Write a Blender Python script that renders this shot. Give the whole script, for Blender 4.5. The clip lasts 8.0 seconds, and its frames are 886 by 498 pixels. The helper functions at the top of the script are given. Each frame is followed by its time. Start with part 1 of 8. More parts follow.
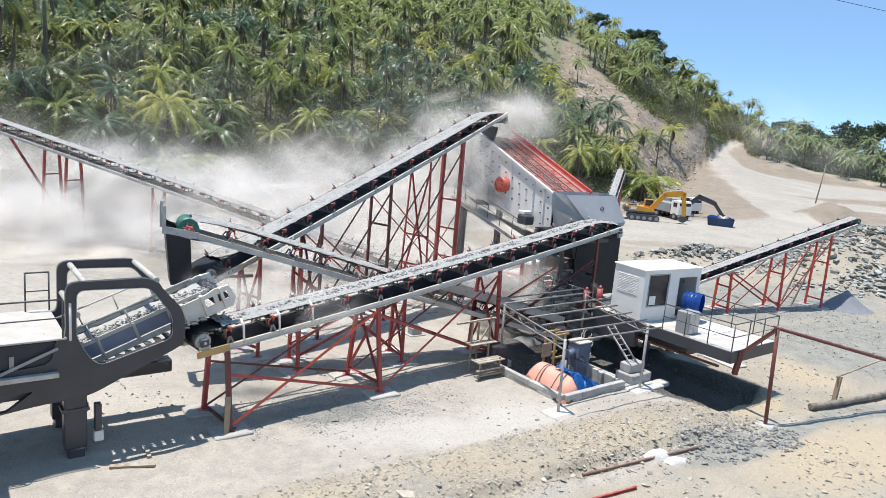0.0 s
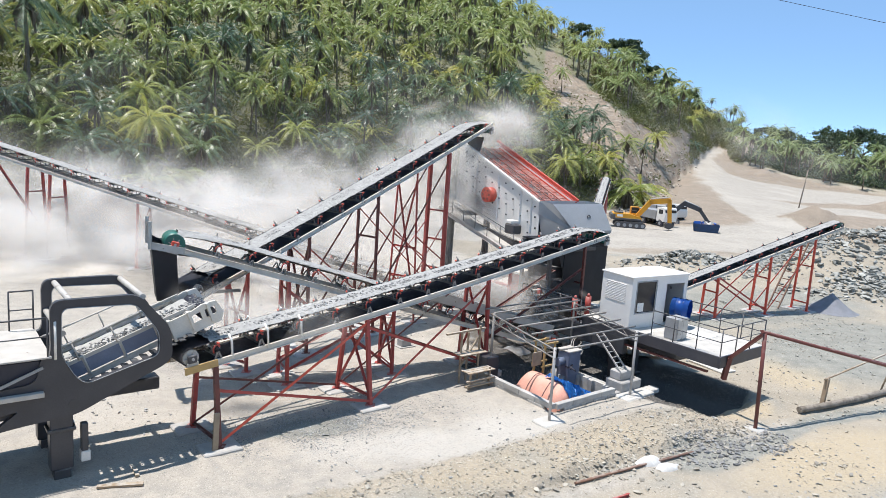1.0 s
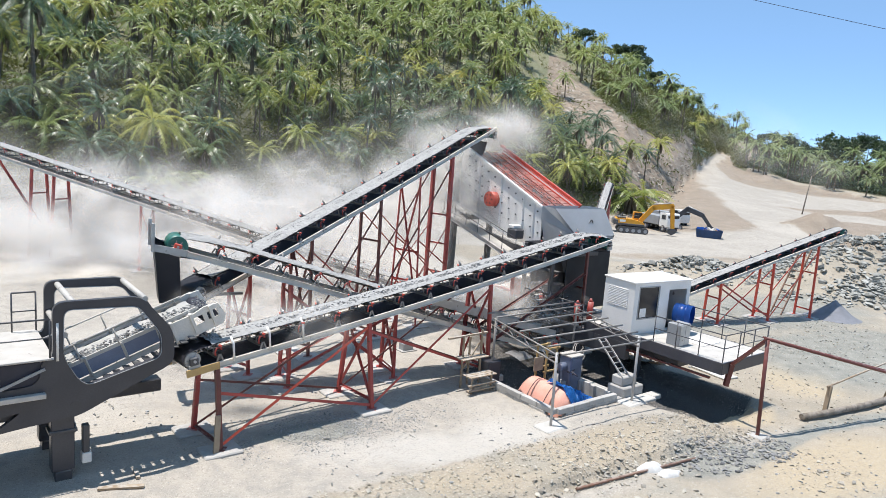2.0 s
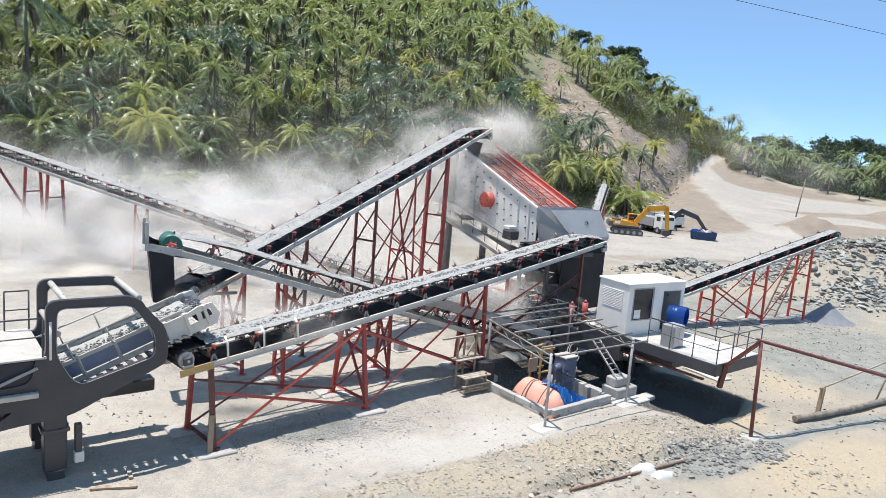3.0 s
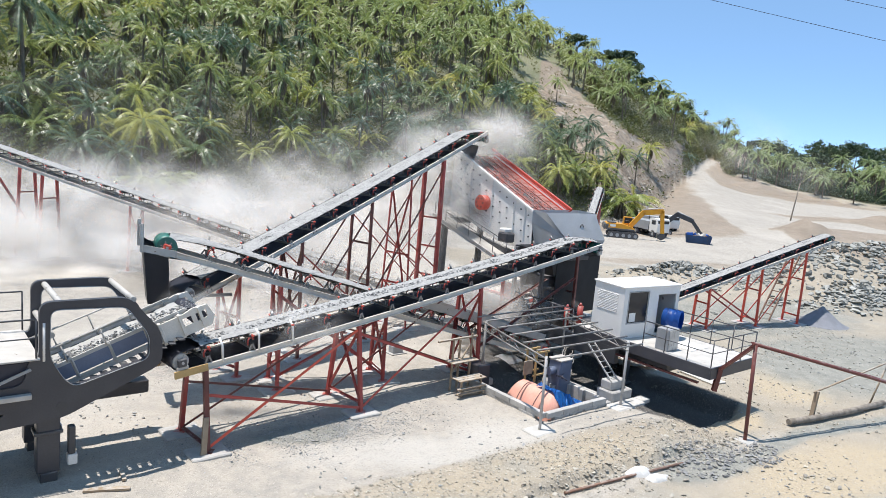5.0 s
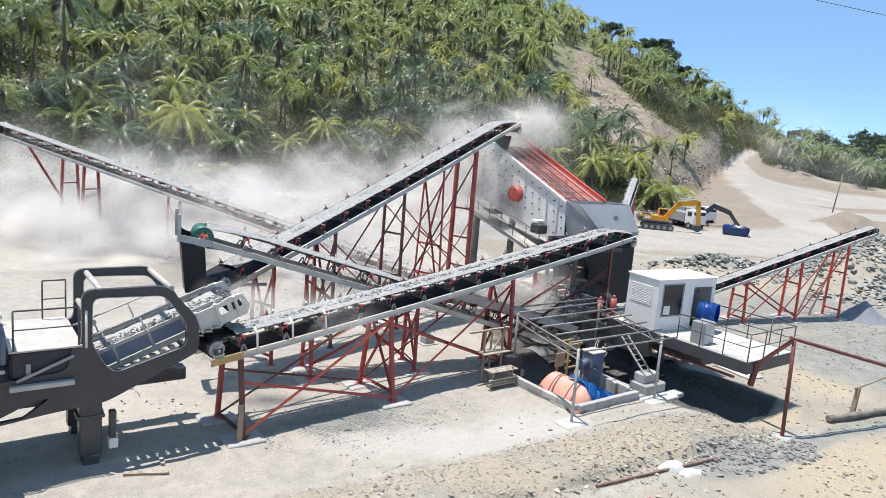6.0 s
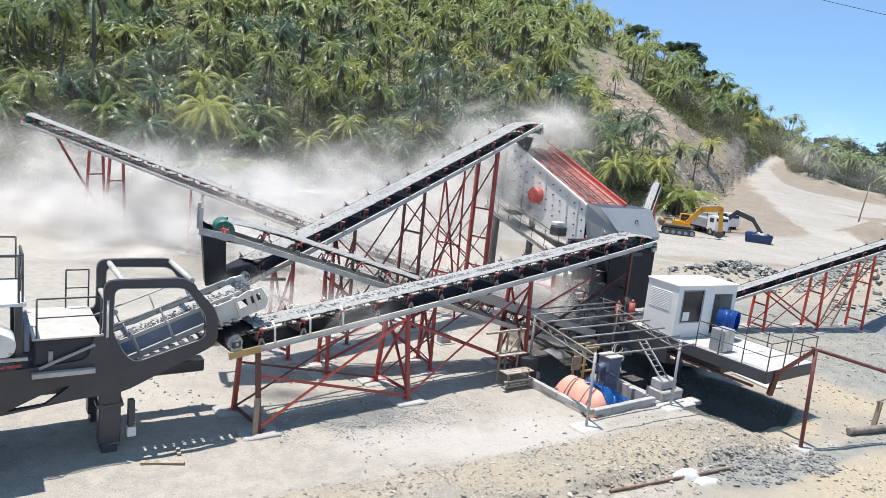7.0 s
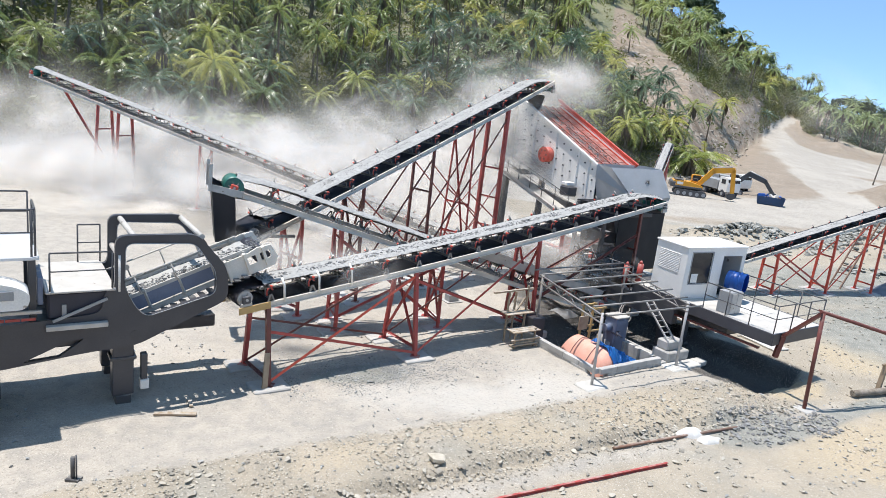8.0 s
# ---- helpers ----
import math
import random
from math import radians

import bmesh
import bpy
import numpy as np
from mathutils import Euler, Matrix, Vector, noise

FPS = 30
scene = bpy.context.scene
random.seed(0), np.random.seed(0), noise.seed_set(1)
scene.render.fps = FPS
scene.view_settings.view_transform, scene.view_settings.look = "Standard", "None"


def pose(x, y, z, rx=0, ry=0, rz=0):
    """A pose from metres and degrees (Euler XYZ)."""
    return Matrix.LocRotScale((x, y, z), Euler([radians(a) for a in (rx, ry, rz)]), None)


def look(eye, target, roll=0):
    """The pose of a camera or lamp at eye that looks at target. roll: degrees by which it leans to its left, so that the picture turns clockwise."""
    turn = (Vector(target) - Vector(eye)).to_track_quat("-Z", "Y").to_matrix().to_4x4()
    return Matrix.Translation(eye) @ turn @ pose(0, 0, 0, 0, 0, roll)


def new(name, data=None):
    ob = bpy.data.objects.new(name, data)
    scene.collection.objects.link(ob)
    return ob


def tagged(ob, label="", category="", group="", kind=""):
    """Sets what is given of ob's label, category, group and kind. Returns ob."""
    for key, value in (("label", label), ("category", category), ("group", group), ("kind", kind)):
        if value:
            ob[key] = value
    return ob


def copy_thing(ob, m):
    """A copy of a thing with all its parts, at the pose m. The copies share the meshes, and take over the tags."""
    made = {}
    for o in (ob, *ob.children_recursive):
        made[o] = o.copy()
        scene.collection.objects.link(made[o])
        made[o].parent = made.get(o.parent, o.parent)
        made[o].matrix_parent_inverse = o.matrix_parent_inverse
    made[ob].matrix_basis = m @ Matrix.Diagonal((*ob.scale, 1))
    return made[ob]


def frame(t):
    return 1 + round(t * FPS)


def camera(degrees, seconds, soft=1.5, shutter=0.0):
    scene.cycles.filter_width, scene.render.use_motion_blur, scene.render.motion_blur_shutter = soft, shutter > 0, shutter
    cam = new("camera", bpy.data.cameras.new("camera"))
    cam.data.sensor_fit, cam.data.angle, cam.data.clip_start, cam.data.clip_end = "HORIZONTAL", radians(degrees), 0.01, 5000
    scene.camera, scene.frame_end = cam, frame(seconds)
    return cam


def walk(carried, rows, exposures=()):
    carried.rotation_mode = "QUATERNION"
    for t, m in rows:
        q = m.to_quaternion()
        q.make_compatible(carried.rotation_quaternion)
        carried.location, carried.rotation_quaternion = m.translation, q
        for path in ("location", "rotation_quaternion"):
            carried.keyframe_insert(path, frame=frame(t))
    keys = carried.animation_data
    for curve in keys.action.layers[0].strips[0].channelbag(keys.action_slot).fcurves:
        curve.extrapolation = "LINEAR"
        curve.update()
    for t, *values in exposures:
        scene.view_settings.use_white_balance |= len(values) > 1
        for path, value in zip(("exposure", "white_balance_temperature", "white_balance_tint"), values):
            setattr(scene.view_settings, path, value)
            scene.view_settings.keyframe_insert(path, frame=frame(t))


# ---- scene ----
# camera: held by hand on top of the bank, it only turns
cam = camera(66.4, 8.0, soft=0.5)
PATH = [
    (0, pose(0, 0, 9, 79.864, -4.866, 0.817)),
    (0.5, pose(0, 0, 9, 80.516, -4.196, -0.114)),
    (1, pose(0, 0, 9, 80.864, -4.002, -0.363)),
    (1.5, pose(0, 0, 9, 80.900, -4.300, 0.000)),
    (1.7, pose(0, 0, 9, 81.208, -4.242, -0.035)),
    (2.8, pose(0, 0, 9, 81.123, -4.821, -0.392)),
    (3, pose(0, 0, 9, 81.273, -4.699, -0.467)),
    (3.5, pose(0, 0, 9, 80.935, -4.858, -0.632)),
    (4, pose(0, 0, 9, 81.209, -4.804, -0.673)),
    (4.5, pose(0, 0, 9, 81.778, -4.992, -1.155)),
    (4.7, pose(0, 0, 9, 81.518, -5.052, -1.061)),
    (5.8, pose(0, 0, 9, 81.454, -4.621, 1.092)),
    (6, pose(0, 0, 9, 80.524, -4.808, 1.925)),
    (6.5, pose(0, 0, 9, 80.197, -5.172, 3.139)),
    (7, pose(0, 0, 9, 80.321, -6.008, 3.734)),
    (7.2, pose(0, 0, 9, 79.558, -5.963, 4.455)),
    (7.5, pose(0, 0, 9, 77.842, -5.703, 6.280)),
    (7.8, pose(0, 0, 9, 77.378, -5.885, 3.937)),
    (8, pose(0, 0, 9, 76.744, -6.494, 4.591)),
]
walk(cam, PATH, exposures=[(0.0, 0.95, 6550, 13), (6.0, 0.95, 6530, 13), (8.0, 0.98, 6500, 13)])

# world and sun: clear tropical noon, the sun nearly overhead
SUN_DIR = Vector((0.22, -0.02, -1.0)).normalized()
world = bpy.data.worlds.new("sky")
scene.world = world
world.use_nodes = True
wn = world.node_tree
sky = wn.nodes.new("ShaderNodeTexSky")
sky.sky_type = "NISHITA"
sky.sun_disc = False
sky.sun_elevation = radians(78)
sky.sun_rotation = radians(-78)
sky.altitude = 3200
sky.air_density = 0.6
sky.dust_density = 0.05
sky.ozone_density = 3.0
wn.nodes["Background"].inputs["Strength"].default_value = 0.15
clear = wn.nodes.new("ShaderNodeMix")
clear.data_type, clear.blend_type = "RGBA", "MULTIPLY"
clear.inputs["Factor"].default_value = 1.0
clear.inputs[7].default_value = (0.85, 0.93, 0.98, 1)
wn.links.new(sky.outputs[0], clear.inputs[6])
haze = wn.nodes.new("ShaderNodeMix")
haze.data_type = "RGBA"
haze.inputs["Factor"].default_value = 0.55
haze.inputs[7].default_value = (1.08, 2.02, 3.0, 1)
wn.links.new(clear.outputs[2], haze.inputs[6])
wn.links.new(haze.outputs[2], wn.nodes["Background"].inputs[0])
scene.cycles.transparent_max_bounces = 64
sun = new("sun", bpy.data.lights.new("sun", "SUN"))
sun.data.energy = 3.0
sun.data.angle = radians(0.55)
sun.data.color = (1.0, 0.965, 0.9)
sun.matrix_world = look((0, 0, 60), Vector((0, 0, 60)) + SUN_DIR)


# ---- materials ----
def material(name, base, second=None, rough=0.6, metal=0.0, scale=3.0, fine=40.0, bump=0.15, dust=0.0, spots=0.0, spot_color=(0.1, 0.05, 0.03), per_object=0.0, per_piece=0.0):
    """Two-scale mottled surface; dust settles on faces that look up."""
    m = bpy.data.materials.new(name)
    m.use_nodes = True
    n, l = m.node_tree.nodes, m.node_tree.links
    b = n["Principled BSDF"]
    b.inputs["Roughness"].default_value = rough
    b.inputs["Metallic"].default_value = metal
    geo = n.new("ShaderNodeNewGeometry")
    def tex(sc, detail=4):
        t = n.new("ShaderNodeTexNoise")
        t.inputs["Scale"].default_value = sc
        t.inputs["Detail"].default_value = detail
        l.new(geo.outputs["Position"], t.inputs["Vector"])
        return t
    def ramp(src, lo, hi):
        r = n.new("ShaderNodeMapRange")
        r.inputs["From Min"].default_value = lo
        r.inputs["From Max"].default_value = hi
        l.new(src, r.inputs["Value"])
        return r.outputs[0]
    def mix(fac, a, c):
        x = n.new("ShaderNodeMix")
        x.data_type = "RGBA"
        if isinstance(fac, float):
            x.inputs["Factor"].default_value = fac
        else:
            l.new(fac, x.inputs["Factor"])
        for key, val in (("A", a), ("B", c)):
            sock = [s for s in x.inputs if s.name == key and s.type == "RGBA"][0]
            if isinstance(val, tuple):
                sock.default_value = (*val, 1)
            else:
                l.new(val, sock)
        return [s for s in x.outputs if s.type == "RGBA"][0]
    second = second or tuple(c * 0.72 for c in base)
    coarse, small = tex(scale), tex(fine, 6)
    col = mix(ramp(coarse.outputs["Fac"], 0.35, 0.65), base, second)
    col = mix(ramp(small.outputs["Fac"], 0.3, 1.4), col, tuple(c * 0.6 for c in base))
    if spots:
        col = mix(ramp(tex(scale * 2.3, 8).outputs["Fac"], 0.72 - spots * 0.25, 0.74 - spots * 0.2), col, spot_color)
    if per_piece:
        geo2, hs, mp = n.new("ShaderNodeNewGeometry"), n.new("ShaderNodeHueSaturation"), n.new("ShaderNodeMapRange")
        mp.inputs["To Min"].default_value, mp.inputs["To Max"].default_value = 1 - per_piece, 1 + per_piece
        l.new(geo2.outputs["Random Per Island"], mp.inputs["Value"])
        l.new(mp.outputs[0], hs.inputs["Value"])
        l.new(col, hs.inputs["Color"])
        col = hs.outputs["Color"]
    if per_object:
        info = n.new("ShaderNodeObjectInfo")
        hsv = n.new("ShaderNodeHueSaturation")
        l.new(ramp(info.outputs["Random"], 0, 1), hsv.inputs["Value"])
        hsv.inputs["Value"].default_value = 1
        mr = n.new("ShaderNodeMapRange")
        mr.inputs["To Min"].default_value = 1 - per_object
        mr.inputs["To Max"].default_value = 1 + per_object
        l.new(info.outputs["Random"], mr.inputs["Value"])
        l.new(mr.outputs[0], hsv.inputs["Value"])
        l.new(col, hsv.inputs["Color"])
        col = hsv.outputs[0]
    if dust:
        sep = n.new("ShaderNodeSeparateXYZ")
        l.new(geo.outputs["Normal"], sep.inputs[0])
        up = ramp(sep.outputs["Z"], 0.25, 0.95)
        mul = n.new("ShaderNodeMath")
        mul.operation = "MULTIPLY"
        l.new(up, mul.inputs[0])
        l.new(ramp(tex(scale * 1.7).outputs["Fac"], 0.62 - 0.5 * dust, 0.72 - 0.3 * dust), mul.inputs[1])
        add = n.new("ShaderNodeMath")
        add.operation = "MULTIPLY_ADD"
        l.new(mul.outputs[0], add.inputs[0])
        add.inputs[1].default_value = min(1.0, dust * 1.2)
        add.inputs[2].default_value = dust * 0.12
        col = mix(add.outputs[0], col, (0.5, 0.48, 0.44))
    l.new(col, b.inputs["Base Color"])
    if bump:
        bp = n.new("ShaderNodeBump")
        bp.inputs["Strength"].default_value = bump
        bp.inputs["Distance"].default_value = 0.02
        l.new(small.outputs["Fac"], bp.inputs["Height"])
        l.new(bp.outputs[0], b.inputs["Normal"])
    return m


M_RED = material("red_oxide_paint", (0.46, 0.055, 0.045), (0.34, 0.04, 0.032), 0.5, 0, 2.0, 30, 0.1, 0.35, 0.25, (0.16, 0.05, 0.03))
M_BRIGHT_RED = material("bright_red_paint", (0.72, 0.085, 0.045), (0.6, 0.07, 0.04), 0.45, 0, 3, 40, 0.05, 0.3)
M_DARK = material("dark_grey_paint", (0.045, 0.047, 0.055), (0.06, 0.06, 0.068), 0.42, 0, 1.5, 35, 0.06, 0.3)
M_DARK_CLEAN = material("charcoal_paint", (0.05, 0.051, 0.062), (0.066, 0.067, 0.077), 0.38, 0, 1.2, 30, 0.05, 0.09)
M_STEEL = material("galvanised_steel", (0.5, 0.5, 0.5), (0.38, 0.38, 0.385), 0.5, 0.25, 2.5, 40, 0.06, 0.5)
M_STRINGER = material("bright_channel_steel", (0.82, 0.76, 0.67), (0.68, 0.62, 0.54), 0.55, 0.0, 2.5, 50, 0.06, 0.5, 0.12, (0.25, 0.2, 0.16))
M_PALE_STEEL = material("pale_dusty_steel", (0.6, 0.57, 0.525), (0.45, 0.425, 0.385), 0.6, 0.0, 2.5, 50, 0.1, 0.5, 0.2, (0.18, 0.13, 0.1))
M_TUBE = material("dull_grey_tube", (0.3, 0.285, 0.265), (0.18, 0.17, 0.16), 0.5, 0.1, 2.5, 40, 0.06, 0.3)
M_WHITE = material("off_white_paint", (0.88, 0.86, 0.82), (0.82, 0.8, 0.76), 0.45, 0, 1.2, 30, 0.05, 0.2, 0.08, (0.4, 0.34, 0.28))
M_CREAM = material("dusty_cream_paint", (0.82, 0.77, 0.69), (0.7, 0.65, 0.57), 0.6, 0, 2.0, 30, 0.08, 0.4, 0.15, (0.4, 0.33, 0.26))
M_GREY = material("grey_plate", (0.36, 0.37, 0.38), (0.3, 0.31, 0.32), 0.45, 0.1, 1.2, 30, 0.05, 0.3)
M_RUBBER = material("black_rubber", (0.026, 0.028, 0.045), (0.036, 0.038, 0.058), 0.55, 0, 2, 50, 0.1, 0.1)
M_CURTAIN = material("clean_black_rubber", (0.014, 0.014, 0.016), (0.022, 0.022, 0.024), 0.7, 0, 2, 50, 0.1, 0.0)
M_DUSTY_BELT = material("dusty_rubber", (0.4, 0.38, 0.35), (0.24, 0.23, 0.215), 0.85, 0, 1.5, 30, 0.1, 0.6)
M_GREEN = material("green_rubber_lagging", (0.01, 0.17, 0.13), (0.02, 0.12, 0.1), 0.45, 0, 4, 40, 0.08, 0.2)
M_AGG = material("crushed_stone", (0.28, 0.28, 0.275), (0.2, 0.2, 0.195), 0.9, 0, 7, 60, 0.5, 0, per_piece=0.28)
M_FINES = material("dusty_stone_fines", (0.37, 0.365, 0.35), (0.27, 0.267, 0.255), 0.9, 0, 7, 60, 0.5, 0, per_piece=0.2)
M_ROCK = material("grey_rock", (0.37, 0.37, 0.34), (0.235, 0.24, 0.22), 0.9, 0, 1.6, 11, 0.7, 0.3, 0.15, (0.2, 0.18, 0.15), per_piece=0.35)
M_CLOD = material("brown_grey_stone", (0.42, 0.39, 0.33), (0.3, 0.27, 0.225), 0.9, 0, 3, 14, 0.5, 0.2, per_piece=0.3)
M_STONE = material("beige_stone", (0.5, 0.46, 0.38), (0.36, 0.32, 0.26), 0.9, 0, 3, 16, 0.5, 0.2, per_object=0.1, per_piece=0.3)
M_CONCRETE = material("concrete_block", (0.48, 0.47, 0.45), (0.38, 0.37, 0.35), 0.85, 0, 3, 45, 0.3, 0.3, per_object=0.12)
M_WOOD = material("weathered_wood", (0.4, 0.31, 0.21), (0.28, 0.2, 0.13), 0.8, 0, 3, 30, 0.3, 0.5)
M_YWOOD = material("new_plywood", (0.55, 0.36, 0.14), (0.46, 0.3, 0.12), 0.7, 0, 3, 30, 0.2, 0.2)
M_YELLOW = material("yellow_machine_paint", (0.78, 0.36, 0.015), (0.7, 0.31, 0.015), 0.4, 0, 2, 30, 0.05, 0.15)
M_BLUE = material("blue_plastic", (0.012, 0.12, 0.5), (0.012, 0.1, 0.42), 0.35, 0, 3, 20, 0.03, 0.15)
M_SKIP = material("worn_blue_paint", (0.05, 0.13, 0.3), (0.04, 0.1, 0.22), 0.55, 0, 2, 20, 0.1, 0.35, 0.3, (0.2, 0.14, 0.1))
M_SLATE = material("slate_blue_paint", (0.17, 0.21, 0.3), (0.13, 0.16, 0.24), 0.5, 0, 2, 30, 0.04, 0.3)
M_TARP_O = material("salmon_tarp", (0.8, 0.41, 0.31), (0.72, 0.34, 0.25), 0.6, 0, 2, 25, 0.15, 0.2)
M_TARP_B = material("blue_tarp", (0.015, 0.16, 0.55), (0.02, 0.22, 0.62), 0.4, 0, 4, 25, 0.2, 0.1)
M_DECKRED = material("red_screen_mesh", (0.42, 0.115, 0.085), (0.3, 0.1, 0.075), 0.85, 0, 1.5, 14, 0.6, 0.3)
M_CHUTE = material("light_grey_plate", (0.72, 0.73, 0.74), (0.64, 0.65, 0.66), 0.4, 0.1, 1.2, 30, 0.05, 0.3)
M_MAROON = material("maroon_pipe_paint", (0.17, 0.035, 0.025), (0.12, 0.03, 0.025), 0.5, 0, 3, 40, 0.08, 0.25)
M_BARK = material("palm_bark", (0.2, 0.165, 0.125), (0.13, 0.105, 0.08), 0.9, 0, 2, 12, 0.4, 0)
M_LOG = material("bleached_log", (0.34, 0.3, 0.25), (0.17, 0.14, 0.11), 0.95, 0, 4, 12, 1.0, 0.2, 0.4, (0.08, 0.06, 0.045))
M_GLASS = material("dark_glass", (0.02, 0.024, 0.03), (0.03, 0.034, 0.04), 0.12, 0, 2, 20, 0)
M_SPILL = material("white_lime", (0.72, 0.71, 0.69), (0.58, 0.57, 0.54), 0.9, 0, 4, 20, 0.4, 0)
M_CEMENT = material("pale_cement", (0.6, 0.585, 0.55), (0.48, 0.465, 0.43), 0.85, 0, 2.5, 30, 0.35, 0.2, 0.15, (0.3, 0.27, 0.23))
M_RUST = material("rusty_tube", (0.27, 0.15, 0.1), (0.19, 0.1, 0.07), 0.8, 0, 3, 30, 0.2, 0.3)
M_OILY = material("oily_black_ground", (0.034, 0.033, 0.033), (0.055, 0.052, 0.05), 0.7, 0, 2, 14, 0.5, 0.0)
M_GRAVEL = material("pale_grey_gravel", (0.46, 0.455, 0.43), (0.34, 0.335, 0.315), 0.9, 0, 3, 16, 0.4, 0.2, per_piece=0.3)
M_GREY_GRAVEL = material("grey_gravel", (0.36, 0.365, 0.355), (0.24, 0.245, 0.24), 0.9, 0, 3, 16, 0.4, 0.1, per_piece=0.4)
M_SAND = material("grey_fines", (0.25, 0.26, 0.29), (0.2, 0.21, 0.23), 0.95, 0, 2, 30, 0.4, 0)


def leaf_material(name, greens, rough=0.5):
    """Leaves that differ from one to the next."""
    m = bpy.data.materials.new(name)
    m.use_nodes = True
    n, l = m.node_tree.nodes, m.node_tree.links
    b = n["Principled BSDF"]
    b.inputs["Roughness"].default_value = rough
    geo = n.new("ShaderNodeNewGeometry")
    info = n.new("ShaderNodeObjectInfo")
    big = n.new("ShaderNodeTexNoise")
    big.inputs["Scale"].default_value = 0.03
    l.new(geo.outputs["Position"], big.inputs["Vector"])
    a = n.new("ShaderNodeMath")
    a.operation = "MULTIPLY_ADD"
    l.new(geo.outputs["Random Per Island"], a.inputs[0])
    a.inputs[1].default_value = 0.3
    l.new(info.outputs["Random"], a.inputs[2])
    s = n.new("ShaderNodeMath")
    s.operation = "MULTIPLY_ADD"
    l.new(big.outputs["Fac"], s.inputs[0])
    s.inputs[1].default_value = 1.0
    l.new(a.outputs[0], s.inputs[2])
    # paler and yellower uphill: drier leaves, plus distance haze mixed into the colour
    sep, dry_haze = n.new("ShaderNodeSeparateXYZ"), n.new("ShaderNodeMath")
    dry_haze.operation = "MULTIPLY_ADD"
    dry_haze.inputs[1].default_value = 0.009
    l.new(geo.outputs["Position"], sep.inputs[0])
    l.new(sep.outputs["Z"], dry_haze.inputs[0])
    l.new(s.outputs[0], dry_haze.inputs[2])
    sub = n.new("ShaderNodeMapRange")
    sub.inputs["From Min"].default_value = 0.35
    sub.inputs["From Max"].default_value = 2.2
    l.new(dry_haze.outputs[0], sub.inputs["Value"])
    r = n.new("ShaderNodeValToRGB")
    el = r.color_ramp.elements
    el[0].color, el[1].color = (*greens[0], 1), (*greens[-1], 1)
    for i, c in enumerate(greens[1:-1]):
        el.new((i + 1) / (len(greens) - 1)).color = (*c, 1)
    l.new(sub.outputs[0], r.inputs[0])
    l.new(r.outputs[0], b.inputs["Base Color"])
    tr = n.new("ShaderNodeBsdfTranslucent")
    l.new(r.outputs[0], tr.inputs["Color"])
    mx = n.new("ShaderNodeMixShader")
    mx.inputs[0].default_value = 0.4
    l.new(b.outputs[0], mx.inputs[1])
    l.new(tr.outputs[0], mx.inputs[2])
    l.new(mx.outputs[0], n["Material Output"].inputs["Surface"])
    return m


M_PALM = leaf_material("palm_leaf", [(0.045, 0.085, 0.064), (0.075, 0.135, 0.09), (0.135, 0.2, 0.1), (0.3, 0.35, 0.1), (0.55, 0.47, 0.12)], 0.35)
# far crowns: dry leaf tones, lightened by haze put into the colour
M_HAZY_DRY_PALM = leaf_material("dry_palm_leaf", [(0.1, 0.155, 0.09), (0.18, 0.25, 0.11), (0.3, 0.36, 0.12), (0.48, 0.47, 0.14), (0.58, 0.5, 0.17)], 0.42)
M_GOLD_PALM = leaf_material("yellow_palm_leaf", [(0.12, 0.17, 0.06), (0.24, 0.3, 0.08), (0.4, 0.42, 0.1), (0.55, 0.48, 0.14)], 0.37)
M_SHRUB = leaf_material("shrub_leaf", [(0.045, 0.065, 0.024), (0.08, 0.11, 0.034), (0.15, 0.16, 0.05), (0.28, 0.22, 0.1)])
M_TREE = leaf_material("broad_leaf", [(0.045, 0.075, 0.045), (0.065, 0.105, 0.055), (0.1, 0.14, 0.065)])


